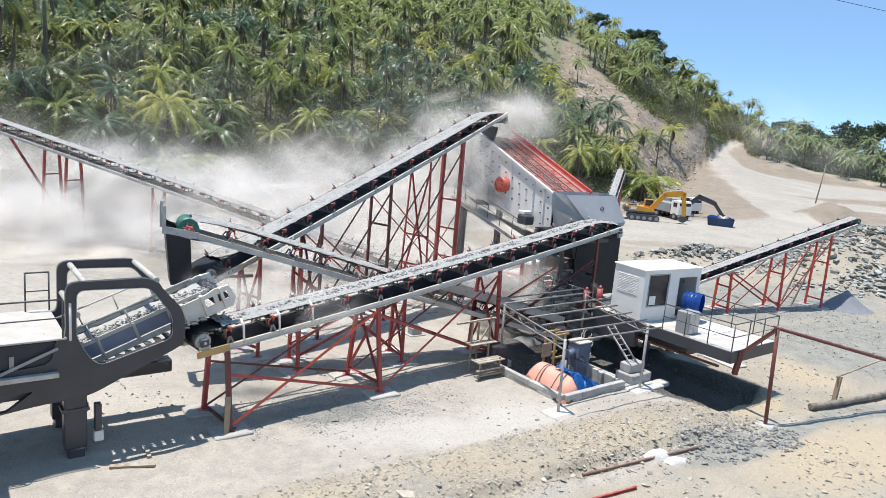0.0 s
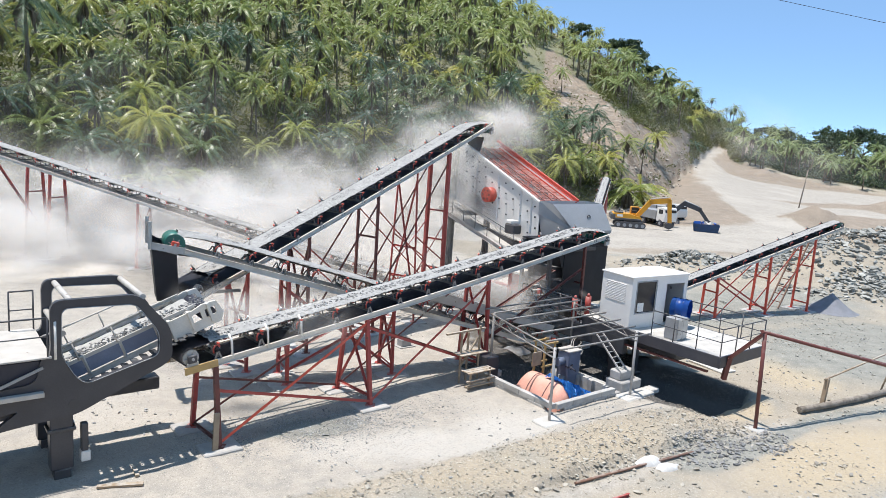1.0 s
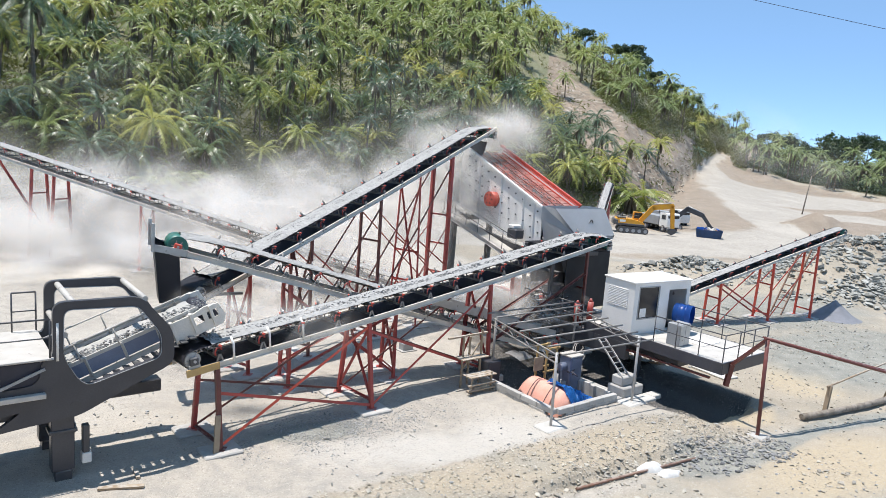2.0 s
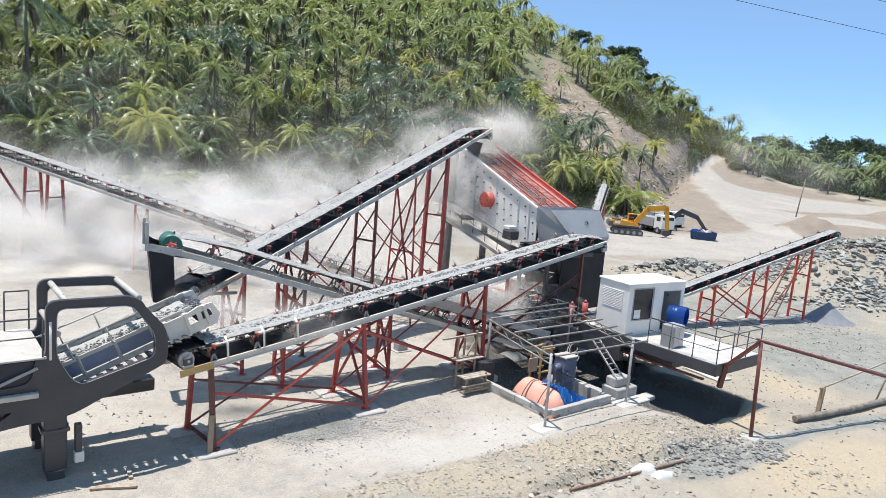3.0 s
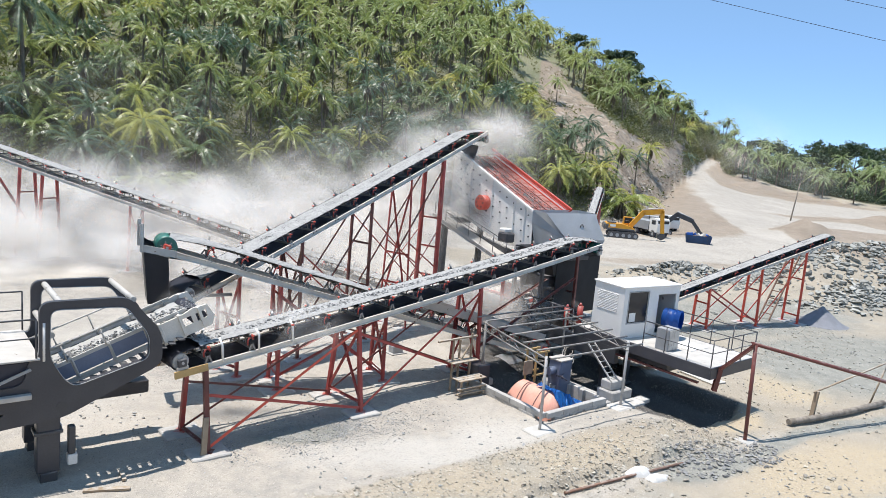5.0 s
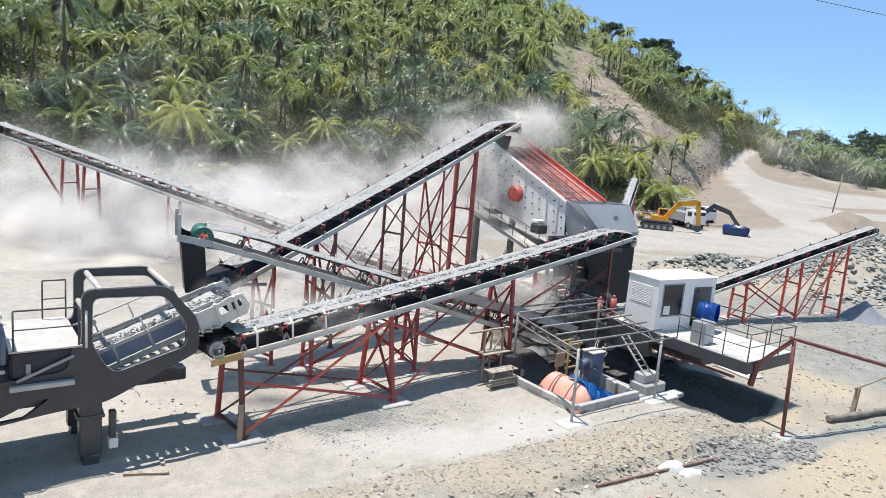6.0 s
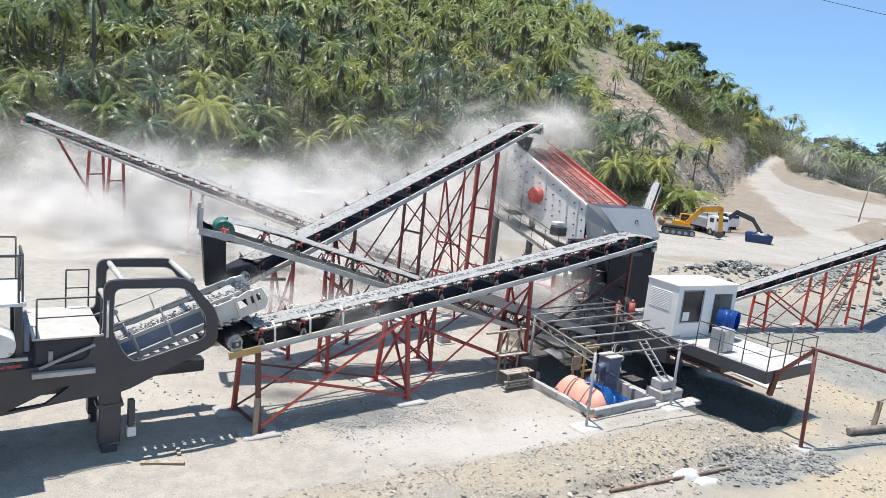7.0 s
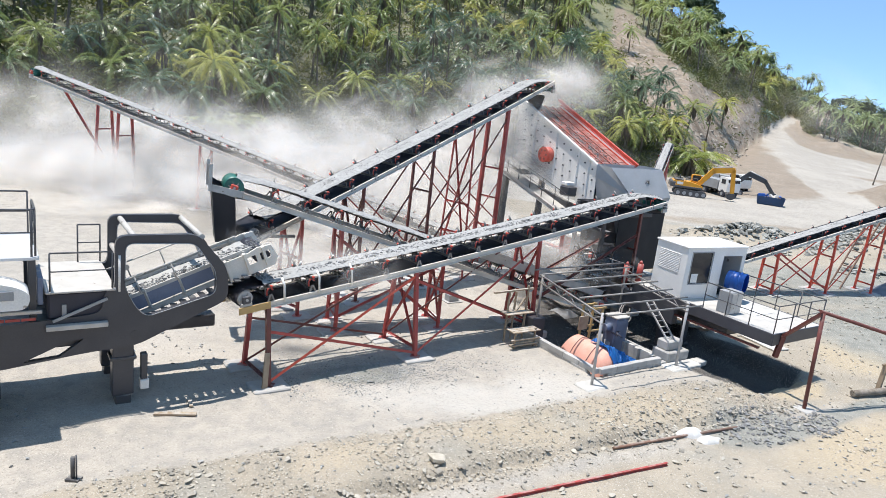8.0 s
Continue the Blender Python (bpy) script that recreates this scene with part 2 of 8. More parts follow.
def ground_material():
    m = bpy.data.materials.new("quarry_ground")
    m.use_nodes = True
    n, l = m.node_tree.nodes, m.node_tree.links
    b = n["Principled BSDF"]
    b.inputs["Roughness"].default_value = 0.95
    geo = n.new("ShaderNodeNewGeometry")
    def tex(sc, detail=5):
        t = n.new("ShaderNodeTexNoise")
        t.inputs["Scale"].default_value = sc
        t.inputs["Detail"].default_value = detail
        l.new(geo.outputs["Position"], t.inputs["Vector"])
        return t.outputs["Fac"]
    def ramp(src, lo, hi, a=0.0, c=1.0):
        r = n.new("ShaderNodeMapRange")
        for k, val in (("From Min", lo), ("From Max", hi), ("To Min", a), ("To Max", c)):
            r.inputs[k].default_value = val
        l.new(src, r.inputs["Value"])
        return r.outputs[0]
    def mix(fac, a, c):
        x = n.new("ShaderNodeMix")
        x.data_type = "RGBA"
        l.new(fac, x.inputs["Factor"])
        for key, val in (("A", a), ("B", c)):
            sock = [s for s in x.inputs if s.name == key and s.type == "RGBA"][0]
            if isinstance(val, tuple):
                sock.default_value = (*val, 1)
            else:
                l.new(val, sock)
        return [s for s in x.outputs if s.type == "RGBA"][0]
    def attr(name):
        a = n.new("ShaderNodeAttribute")
        a.attribute_name = name
        return a.outputs["Fac"]
    def addn(a, c, k):
        x = n.new("ShaderNodeMath")
        x.operation = "MULTIPLY_ADD"
        l.new(c, x.inputs[0])
        x.inputs[1].default_value = k
        l.new(a, x.inputs[2])
        return x.outputs[0]
    dusty = mix(ramp(tex(0.35), 0.35, 0.65), (0.437, 0.397, 0.34), (0.37, 0.336, 0.288))
    dusty = mix(ramp(tex(2.2), 0.4, 0.75), dusty, (0.29, 0.275, 0.245))
    dusty = mix(ramp(tex(0.13), 0.5, 0.72), dusty, (0.455, 0.418, 0.362))
    soil = mix(ramp(tex(0.5), 0.35, 0.65), (0.385, 0.333, 0.258), (0.3, 0.265, 0.207))
    soil = mix(ramp(tex(0.31), 0.54, 0.68), soil, (0.285, 0.277, 0.242))
    wide = tex(0.55)
    soil = mix(ramp(addn(attr("ochre"), wide, 0.6), 0.55, 0.95), soil, (0.42, 0.345, 0.235))
    soil = mix(ramp(addn(attr("grey"), wide, 0.6), 0.55, 0.95), soil, mix(ramp(tex(1.6), 0.35, 0.65), (0.275, 0.274, 0.24), (0.2, 0.203, 0.178)))
    soil = mix(ramp(addn(attr("earth"), wide, 0.5), 0.55, 0.95), soil, mix(ramp(tex(0.4), 0.35, 0.65), (0.29, 0.232, 0.175), (0.22, 0.175, 0.13)))
    soil = mix(ramp(tex(4), 0.55, 1.1), soil, (0.26, 0.225, 0.175))
    dusty = mix(ramp(addn(attr("powder"), wide, 0.7), 0.45, 1.25), dusty, (0.5, 0.475, 0.432))
    wild = mix(ramp(tex(0.06), 0.35, 0.65), (0.065, 0.085, 0.035), (0.12, 0.115, 0.055))
    wild = mix(ramp(tex(0.6), 0.4, 0.7), wild, (0.045, 0.055, 0.025))
    sep = n.new("ShaderNodeSeparateXYZ")
    l.new(geo.outputs["Position"], sep.inputs[0])
    wild = mix(ramp(sep.outputs["Z"], 14, 45), wild, mix(ramp(tex(0.09), 0.35, 0.65), (0.25, 0.235, 0.12), (0.17, 0.19, 0.085)))
    cut = mix(ramp(tex(0.1), 0.35, 0.65), (0.31, 0.232, 0.162), (0.22, 0.165, 0.118))
    cut = mix(ramp(tex(0.35, 8), 0.54, 0.64), cut, (0.17, 0.135, 0.09))
    cut = mix(ramp(tex(0.5, 8), 0.56, 0.63), cut, (0.4, 0.35, 0.29))
    cut = mix(ramp(tex(1.3, 8), 0.5, 0.62), cut, (0.15, 0.12, 0.085))
    wob = tex(0.8)
    col = mix(ramp(addn(attr("soil"), wob, 0.5), 0.6, 0.9), dusty, soil)
    col = mix(ramp(addn(attr("wild"), wob, 0.4), 0.55, 0.8), col, wild)
    col = mix(ramp(addn(attr("cut"), wob, 0.5), 0.6, 0.9), col, cut)
    # near-black for oil, and for the shade painted under the trailer
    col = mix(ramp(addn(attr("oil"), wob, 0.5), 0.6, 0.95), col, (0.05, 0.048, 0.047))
    col = mix(ramp(tex(14, 6), 0.53, 0.85), col, (0.24, 0.22, 0.19))
    col = mix(ramp(tex(34, 3), 0.58, 0.7), col, (0.2, 0.185, 0.16))
    col = mix(ramp(tex(29, 3), 0.42, 0.3), col, (0.52, 0.48, 0.42))
    l.new(col, b.inputs["Base Color"])
    bp = n.new("ShaderNodeBump")
    bp.inputs["Strength"].default_value = 0.6
    bp.inputs["Distance"].default_value = 0.045
    l.new(tex(11, 8), bp.inputs["Height"])
    l.new(bp.outputs[0], b.inputs["Normal"])
    return m


M_GROUND = ground_material()


# ---- mesh tools ----
def thing(name, at, label, category, group="", kind=""):
    ob = new(name)
    ob.location = at
    ob.empty_display_size = 0.3
    return tagged(ob, label, category, group, kind)


def origin_of(parent):
    o = Vector((0, 0, 0))
    while parent:
        o += parent.location
        parent = parent.parent
    return o


def part(name, bm, mat, parent=None, label=""):
    """Links a bmesh in world places as one mesh object, under a thing or a part."""
    me = bpy.data.meshes.new(name)
    bmesh.ops.recalc_face_normals(bm, faces=bm.faces)
    bm.to_mesh(me)
    bm.free()
    me.materials.append(mat)
    ob = new(name, me)
    if parent:
        ob.parent = parent
        me.transform(Matrix.Translation(-origin_of(parent)))
    if label:
        ob["label"] = label
    return ob


def mesh_of(name, bm, mat):
    me = bpy.data.meshes.new(name)
    bmesh.ops.recalc_face_normals(bm, faces=bm.faces)
    bm.to_mesh(me)
    bm.free()
    me.materials.append(mat)
    return me


def piece(name, me, parent, m):
    """An object on shared mesh data, at the world pose m; its parents only shift it."""
    ob = new(name, me)
    ob.parent = parent
    ob.matrix_basis = Matrix.Translation(-origin_of(parent)) @ m
    return ob


def box(bm, lo, hi, m=None, bevel=0.0):
    vs = [bm.verts.new((x, y, z)) for x in (lo[0], hi[0]) for y in (lo[1], hi[1]) for z in (lo[2], hi[2])]
    fs = [bm.faces.new([vs[i] for i in q]) for q in ((0, 1, 3, 2), (4, 6, 7, 5), (0, 4, 5, 1), (2, 3, 7, 6), (0, 2, 6, 4), (1, 5, 7, 3))]
    if bevel:
        es = list({e for f in fs for e in f.edges})
        r = bmesh.ops.bevel(bm, geom=es, offset=bevel, segments=1, affect="EDGES")
        vs = list({v for f in r["faces"] for v in f.verts} | {v for v in vs if v.is_valid})
    if m:
        for v in vs:
            v.co = m @ v.co
    return vs


def aim(p, q, up=(0, 0, 1)):
    """Pose at p, x towards q, z as near to up as it can be."""
    p, q = Vector(p), Vector(q)
    x = (q - p).normalized()
    y = Vector(up).cross(x)
    if y.length < 1e-3:
        y = Vector((0, 1, 0)).cross(x)
    y.normalize()
    z = x.cross(y)
    m = Matrix((x, y, z)).transposed().to_4x4()
    m.translation = p
    return m, (q - p).length


def beam(bm, p, q, w=0.1, h=None, up=(0, 0, 1)):
    m, d = aim(p, q, up)
    h = h or w
    box(bm, (0, -w / 2, -h / 2), (d, w / 2, h / 2), m)


def channel(bm, p, q, h=0.16, w=0.07, t=0.012, side=1, up=(0, 0, 1)):
    """A C-section with its web on the outer side."""
    m, d = aim(p, q, up)
    s = side
    prof = [(0, -h / 2), (-s * w, -h / 2), (-s * w, -h / 2 + t), (-s * t, -h / 2 + t), (-s * t, h / 2 - t), (-s * w, h / 2 - t), (-s * w, h / 2), (0, h / 2)]
    a = [bm.verts.new(m @ Vector((0, y, z))) for y, z in prof]
    b = [bm.verts.new(m @ Vector((d, y, z))) for y, z in prof]
    for i in range(8):
        bm.faces.new((a[i], a[(i + 1) % 8], b[(i + 1) % 8], b[i]))
    for lst in (a, b):
        bm.faces.new((lst[0], lst[1], lst[2], lst[3]))
        bm.faces.new((lst[0], lst[3], lst[4], lst[7]))
        bm.faces.new((lst[7], lst[4], lst[5], lst[6]))


def angle_iron(bm, p, q, w=0.08, t=0.012, up=(0, 0, 1)):
    m, d = aim(p, q, up)
    prof = [(0, 0), (w, 0), (w, t), (t, t), (t, w), (0, w)]
    prof = [(y - w * 0.4, z - w * 0.4) for y, z in prof]
    a = [bm.verts.new(m @ Vector((0, y, z))) for y, z in prof]
    b = [bm.verts.new(m @ Vector((d, y, z))) for y, z in prof]
    for i in range(6):
        bm.faces.new((a[i], a[(i + 1) % 6], b[(i + 1) % 6], b[i]))
    for lst in (a, b):
        bm.faces.new(lst[:4])
        bm.faces.new((lst[0], lst[3], lst[4], lst[5]))


def tube(bm, p, q, r=0.03, n=8, r2=None, caps=True):
    m, d = aim(p, q)
    r2 = r if r2 is None else r2
    a = [bm.verts.new(m @ Vector((0, r * math.cos(k * math.tau / n), r * math.sin(k * math.tau / n)))) for k in range(n)]
    b = [bm.verts.new(m @ Vector((d, r2 * math.cos(k * math.tau / n), r2 * math.sin(k * math.tau / n)))) for k in range(n)]
    for k in range(n):
        f = bm.faces.new((a[k], a[(k + 1) % n], b[(k + 1) % n], b[k]))
        f.smooth = True
    if caps:
        bm.faces.new(a)
        bm.faces.new(b)


def pipe_run(bm, pts, r=0.025, n=8):
    """A bent pipe through the points."""
    pts = [Vector(p) for p in pts]
    rings = []
    for i, p in enumerate(pts):
        d = (pts[min(i + 1, len(pts) - 1)] - pts[max(i - 1, 0)]).normalized()
        y = Vector((0, 0, 1)).cross(d)
        if y.length < 1e-3:
            y = Vector((0, 1, 0)).cross(d)
        y.normalize()
        zz = d.cross(y)
        rings.append([bm.verts.new(p + r * (y * math.cos(k * math.tau / n) + zz * math.sin(k * math.tau / n))) for k in range(n)])
    for a, b in zip(rings, rings[1:]):
        for k in range(n):
            bm.faces.new((a[k], a[(k + 1) % n], b[(k + 1) % n], b[k])).smooth = True
    bm.faces.new(rings[0])
    bm.faces.new(rings[-1])


def plate(bm, outline, depth, m, holes=()):
    """A flat plate with holes: outlines in x and z, thickness along y."""
    edges = []
    for loop in (outline, *holes):
        vs = [bm.verts.new((x, 0, z)) for x, z in loop]
        edges += [bm.edges.new((vs[i], vs[(i + 1) % len(vs)])) for i in range(len(vs))]
    res = bmesh.ops.triangle_fill(bm, use_beauty=True, use_dissolve=False, edges=edges)
    fs = [g for g in res["geom"] if isinstance(g, bmesh.types.BMFace)]
    ext = bmesh.ops.extrude_face_region(bm, geom=fs)
    vs = [g for g in ext["geom"] if isinstance(g, bmesh.types.BMVert)]
    bmesh.ops.translate(bm, verts=vs, vec=(0, depth, 0))
    done = {v for v in vs} | {v for f in fs for v in f.verts}
    for v in done:
        v.co = m @ v.co


def soft_loop(pts, r=0.1, n=3):
    """Rounds the corners of an outline."""
    out = []
    for i, p in enumerate(pts):
        p, a, b = Vector(p), Vector(pts[i - 1]), Vector(pts[(i + 1) % len(pts)])
        ra = min(r, (a - p).length * 0.45)
        rb = min(r, (b - p).length * 0.45)
        s, e = p + (a - p).normalized() * ra, p + (b - p).normalized() * rb
        for k in range(n + 1):
            t = k / n
            q = s * (1 - t) ** 2 + p * 2 * t * (1 - t) + e * t * t
            out.append((q.x, q.y))
    return out


def rough_stone(seed, n=1):
    """An angular, broken lump about 1 across: the hull of a few points."""
    bm = bmesh.new()
    rs = random.Random(seed)
    sx, sy, sz = rs.uniform(0.8, 1.25), rs.uniform(0.6, 0.95), rs.uniform(0.32, 0.62)
    for _ in range(10 if n == 1 else 22):
        d = Vector((rs.gauss(0, 1), rs.gauss(0, 1), rs.gauss(0, 1))).normalized() * 0.5 * rs.uniform(0.85, 1.0)
        bm.verts.new((d.x * sx, d.y * sy, d.z * sz))
    res = bmesh.ops.convex_hull(bm, input=list(bm.verts))
    bmesh.ops.delete(bm, geom=[v for v in bm.verts if not v.link_faces], context="VERTS")
    bmesh.ops.triangulate(bm, faces=list(bm.faces))
    bm.verts.index_update()
    return bm


def scatter(name, bases, spots, mat, label, category):
    """Many lumps as one object. bases: bmeshes; spots: rows of x, y, z, size, turn."""
    shapes = []
    for b in bases:
        b.verts.ensure_lookup_table()
        shapes.append((np.array([v.co[:] for v in b.verts]), np.array([[v.index for v in f.verts] for f in b.faces])))
        b.free()
    vs, fs, off = [], [], 0
    rng = np.random.default_rng(5)
    for i, (x, y, z, s, a) in enumerate(spots):
        co, fc = shapes[i % len(shapes)]
        t = rng.uniform(-0.5, 0.5)
        ca, sa, ct, st = math.cos(a), math.sin(a), math.cos(t), math.sin(t)
        rot = np.array([[ca, -sa, 0], [sa, ca, 0], [0, 0, 1]]) @ np.array([[1, 0, 0], [0, ct, -st], [0, st, ct]])
        vs.append(co @ rot.T * s + (x, y, z))
        fs.append(fc + off)
        off += len(co)
    return raw_mesh(name, np.concatenate(vs), np.concatenate(fs), mat, label, category)


def raw_mesh(name, vs, fs, mat, label="", category="", kind="stuff"):
    me = bpy.data.meshes.new(name)
    me.from_pydata(vs.tolist(), [], fs if isinstance(fs, list) else fs.tolist())
    me.materials.append(mat)
    me.update()
    return tagged(new(name, me), label, category, "", kind)


# ---- the ground: one sheet, from the bank under the camera to the horizon ----
AZ = [-180, -60, -45, -33, -25, -19, -14, -8, 0, 10, 15, 19, 20, 21, 22, 22.8, 23.4, 24.8, 28, 33, 45, 60, 180]
FOOT = [90, 72, 70, 71, 75, 80, 92, 100, 105, 108, 112, 150, 182, 232, 300, 292, 240, 230, 222, 205, 210, 230, 300]
RIDGE_EL = [4, 14, 14, 13.5, 13, 13, 13, 12.5, 12.5, 8.7, 6.7, 4.4, 4.0, 3.7, 3.3, 2.9, 2.6, 1.9, 0.9, 0.9, 1.0, 1.0, 1.0]
RIDGE_R = [400, 330, 320, 310, 300, 290, 280, 275, 270, 258, 250, 255, 275, 310, 350, 400, 420, 420, 420, 420, 420, 420, 420]
PLAIN = [0, 0, 0, 0, 0, 0, 0, 0, 0, 0, 0, 8, 14, 17, 17, 16, 15, 13, 9, 7, 5, 4, 0]


def terrain(x, y):
    r = math.hypot(x, y)
    az = math.degrees(math.atan2(x, y))
    foot, ridge = np.interp(az, AZ, FOOT), np.interp(az, AZ, RIDGE_R)
    wave = noise.noise(Vector((x * 0.02, y * 0.02, 0.3)))
    foot *= 1 + 0.05 * wave
    z = 0.0
    if r < 60 and y < 11 and abs(x) < 15:
        z = 7.3 * ramp01(11 - y + 0.5 * wave, 0, 9) * ramp01(15 - abs(x), 0, 6) * ramp01(y, -22, -10)
    rise = np.interp(az, AZ, PLAIN) * min(1.0, max(0.0, (r - 90) / 240)) ** 1.2
    top = 9 + ridge * math.tan(radians(np.interp(az, AZ, RIDGE_EL)))
    if r > foot:
        t = (r - foot) / (ridge - foot)
        if t < 1:
            z = rise + (top - rise) * (t ** 0.92) + 2.6 * noise.noise(Vector((x * 0.035, y * 0.035, 1))) * min(1, t * 5) * (1 - t)
        else:
            z = top * max(0.0, 1 - (r - ridge) / 260) ** 1.3
    else:
        z += rise
    if r < 70:
        k = min(1.0, max(0.0, (70 - r) / 20))
        z += k * (0.05 * noise.noise(Vector((x * 0.5, y * 0.5, 2))) + 0.03 * noise.noise(Vector((x * 1.7, y * 1.7, 5))))
        z += 0.28 * berm(x, y)
        z -= dug(x, y)
    if 12 < az < 24 and r > foot:
        z += min(1.0, (r - foot) / 12) * (1 - 0.8 * ramp01(az, 15.5, 19)) * (1.3 * noise.noise(Vector((x * 0.11, y * 0.11, 31))) + 0.7 * noise.noise(Vector((x * 0.3, y * 0.3, 32))))
    if r < 240:
        z += mound(x, y)
    return z


# heaps of rock and earth in the yard: x, y, half widths along and across, turn, height
MOUNDS = [(35.5, 55.0, 10.5, 7.0, 25, 4.4), (32.5, 47.5, 6.0, 1.8, 15, 0.9), (21.5, 55.5, 5.5, 1.5, 12, 1.3), (26.5, 52.0, 4.0, 1.6, 20, 0.7),
          (58.5, 103.5, 5.5, 3.0, 20, 2.4), (92.0, 128.0, 16.0, 4.0, 10, 2.6), (-20.0, 71.0, 7.0, 3.5, 5, 1.3), (93.0, 190.0, 7.0, 4.0, 0, 2.5)]


def mound(x, y):
    z = 0.0
    for mx, my, a, b, turn, h in MOUNDS:
        c, s_ = math.cos(radians(turn)), math.sin(radians(turn))
        u, v = ((x - mx) * c + (y - my) * s_) / a, (-(x - mx) * s_ + (y - my) * c) / b
        q = u * u + v * v
        if q < 2.2:
            z = max(z, h * max(0.0, math.exp(-q * 1.3) - 0.06) * (1 + 0.25 * noise.noise(Vector((x * 0.4, y * 0.4, h)))))
    return z


def ramp01(v, a, b):
    return min(1.0, max(0.0, (v - a) / (b - a)))


def trailer_place(x, y):
    return (x - 10.48) * 0.788 + (y - 22.96) * 0.616, (x - 10.48) * -0.616 + (y - 22.96) * 0.788


def dug(x, y):
    """How deep the ground is dug out: the block pit, and the hollow below the trailer with its broken edge."""
    a, b = (x - 4.58) * 0.788 + (y - 22.18) * 0.616, (x - 4.58) * -0.616 + (y - 22.18) * 0.788
    pit = 0.0
    if 0.02 < a < 4.6 and 0.02 < b < 5.6:
        pit = 0.75 * ramp01(5.4 - b, 0, 1.9) * (1.0 if a < 3.88 else ramp01(4.6 - a, 0, 0.6) * ramp01(b, 1.9, 2.6)) * (1.0 if b < 3.5 else ramp01(a, 0, 0.9))
    u, v = trailer_place(x, y)
    w = 0.35 * noise.noise(Vector((x * 0.9, y * 0.9, 11)))
    dip = 0.5 * ramp01(u + 0.6 * w + 1.3 * ramp01(v, 2.6, 4.5), -0.35, 0.0) * ramp01(3.3 - u + w, 0.0, 0.5) * ramp01(v + w, -0.1, 0.3) * ramp01(13 - v, 0, 2)
    return max(pit, dip)


def oil_shade_at(x, y):
    """Blackened ground by the cone crusher: oil, and the trailer's shade painted dark."""
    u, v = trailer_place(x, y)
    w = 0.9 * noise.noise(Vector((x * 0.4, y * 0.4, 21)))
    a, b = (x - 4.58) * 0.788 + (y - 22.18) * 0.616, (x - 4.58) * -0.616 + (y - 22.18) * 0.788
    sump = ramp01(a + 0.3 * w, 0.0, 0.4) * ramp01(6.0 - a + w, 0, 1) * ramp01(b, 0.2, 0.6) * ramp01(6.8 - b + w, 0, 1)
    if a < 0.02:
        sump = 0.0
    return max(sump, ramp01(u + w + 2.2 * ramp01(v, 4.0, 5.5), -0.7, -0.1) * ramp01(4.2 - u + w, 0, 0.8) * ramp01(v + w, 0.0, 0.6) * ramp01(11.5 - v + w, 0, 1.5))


def bank_place(x, y):
    """Distance across the rubble bank and along it."""
    return -0.56 * x + 0.83 * y - 12.95, 0.83 * x + 0.56 * y


def berm(x, y):
    """The low rubble bank along the near edge of the pad, with a rut beside it."""
    d, along = bank_place(x, y)
    d += 0.35 * noise.noise(Vector((along * 0.3, 0, 8)))
    fade = ramp01(21.5 - along, 0, 3) * ramp01(along, -3, 2)
    bank = math.exp(-((d - 0.35) / 1.25) ** 4) * (1 + 0.45 * noise.noise(Vector((x * 1.3, y * 1.3, 3))) + 0.25 * noise.noise(Vector((x * 3.5, y * 3.5, 7))))
    rut = -0.65 * math.exp(-((d + 0.95) / 0.13) ** 2) * max(0.0, 0.75 + noise.noise(Vector((along * 0.8, 3, 1)))) + 0.12 * math.exp(-((d + 0.68) / 0.14) ** 2) + 0.15 * math.exp(-((d + 1.3) / 0.2) ** 2)
    return fade * (bank + rut)


# the pale road that winds up past the cut, the flats beside it and a side track: x, y, half width
ROADS = [[(37, 80, 8), (43, 85, 6), (50, 97, 2.6), (52, 108.6, 2.8), (60, 124, 6), (70, 147, 10), (72, 160, 8), (72, 179, 3.6), (83, 215, 2.4), (107, 267, 4)],
         [(70, 147, 9), (86, 157, 13), (100, 153, 14), (130, 150, 16)], [(59, 123, 4), (72, 120, 3.6), (80, 118, 3), (120, 112, 4)]]


def off_road(x, y):
    """Distance from the middle of the nearest track, in half widths."""
    best = 9.0
    for line in ROADS:
        for (ax, ay, aw), (bx, by, bw) in zip(line, line[1:]):
            k = min(1.0, max(0.0, ((x - ax) * (bx - ax) + (y - ay) * (by - ay)) / ((bx - ax) ** 2 + (by - ay) ** 2)))
            best = min(best, math.hypot(x - ax - k * (bx - ax), y - ay - k * (by - ay)) / (aw + k * (bw - aw)))
    return best + 0.3 * noise.noise(Vector((x * 0.12, y * 0.12, 14)))


def scar(az, up):
    """How bare the hillside is: the cut above the road, and the landslip that climbs from it."""
    if not 6 < az < 26:
        return 0.0
    middle = float(np.interp(az, [6, 9.5, 12, 14, 18, 26], [0.62, 0.55, 0.36, 0.26, 0.22, 0.2]))
    width = float(np.interp(az, [6, 8.5, 10, 12, 14.5, 19, 26], [0.06, 0.2, 0.22, 0.2, 0.24, 0.3, 0.1]))
    rough = 0.08 * noise.noise(Vector((az * 0.9, up * 9, 4))) + 0.05 * noise.noise(Vector((az * 3, up * 25, 9)))
    return min(1.0, max(0.0, (width + rough - abs(up - middle)) / 0.07))


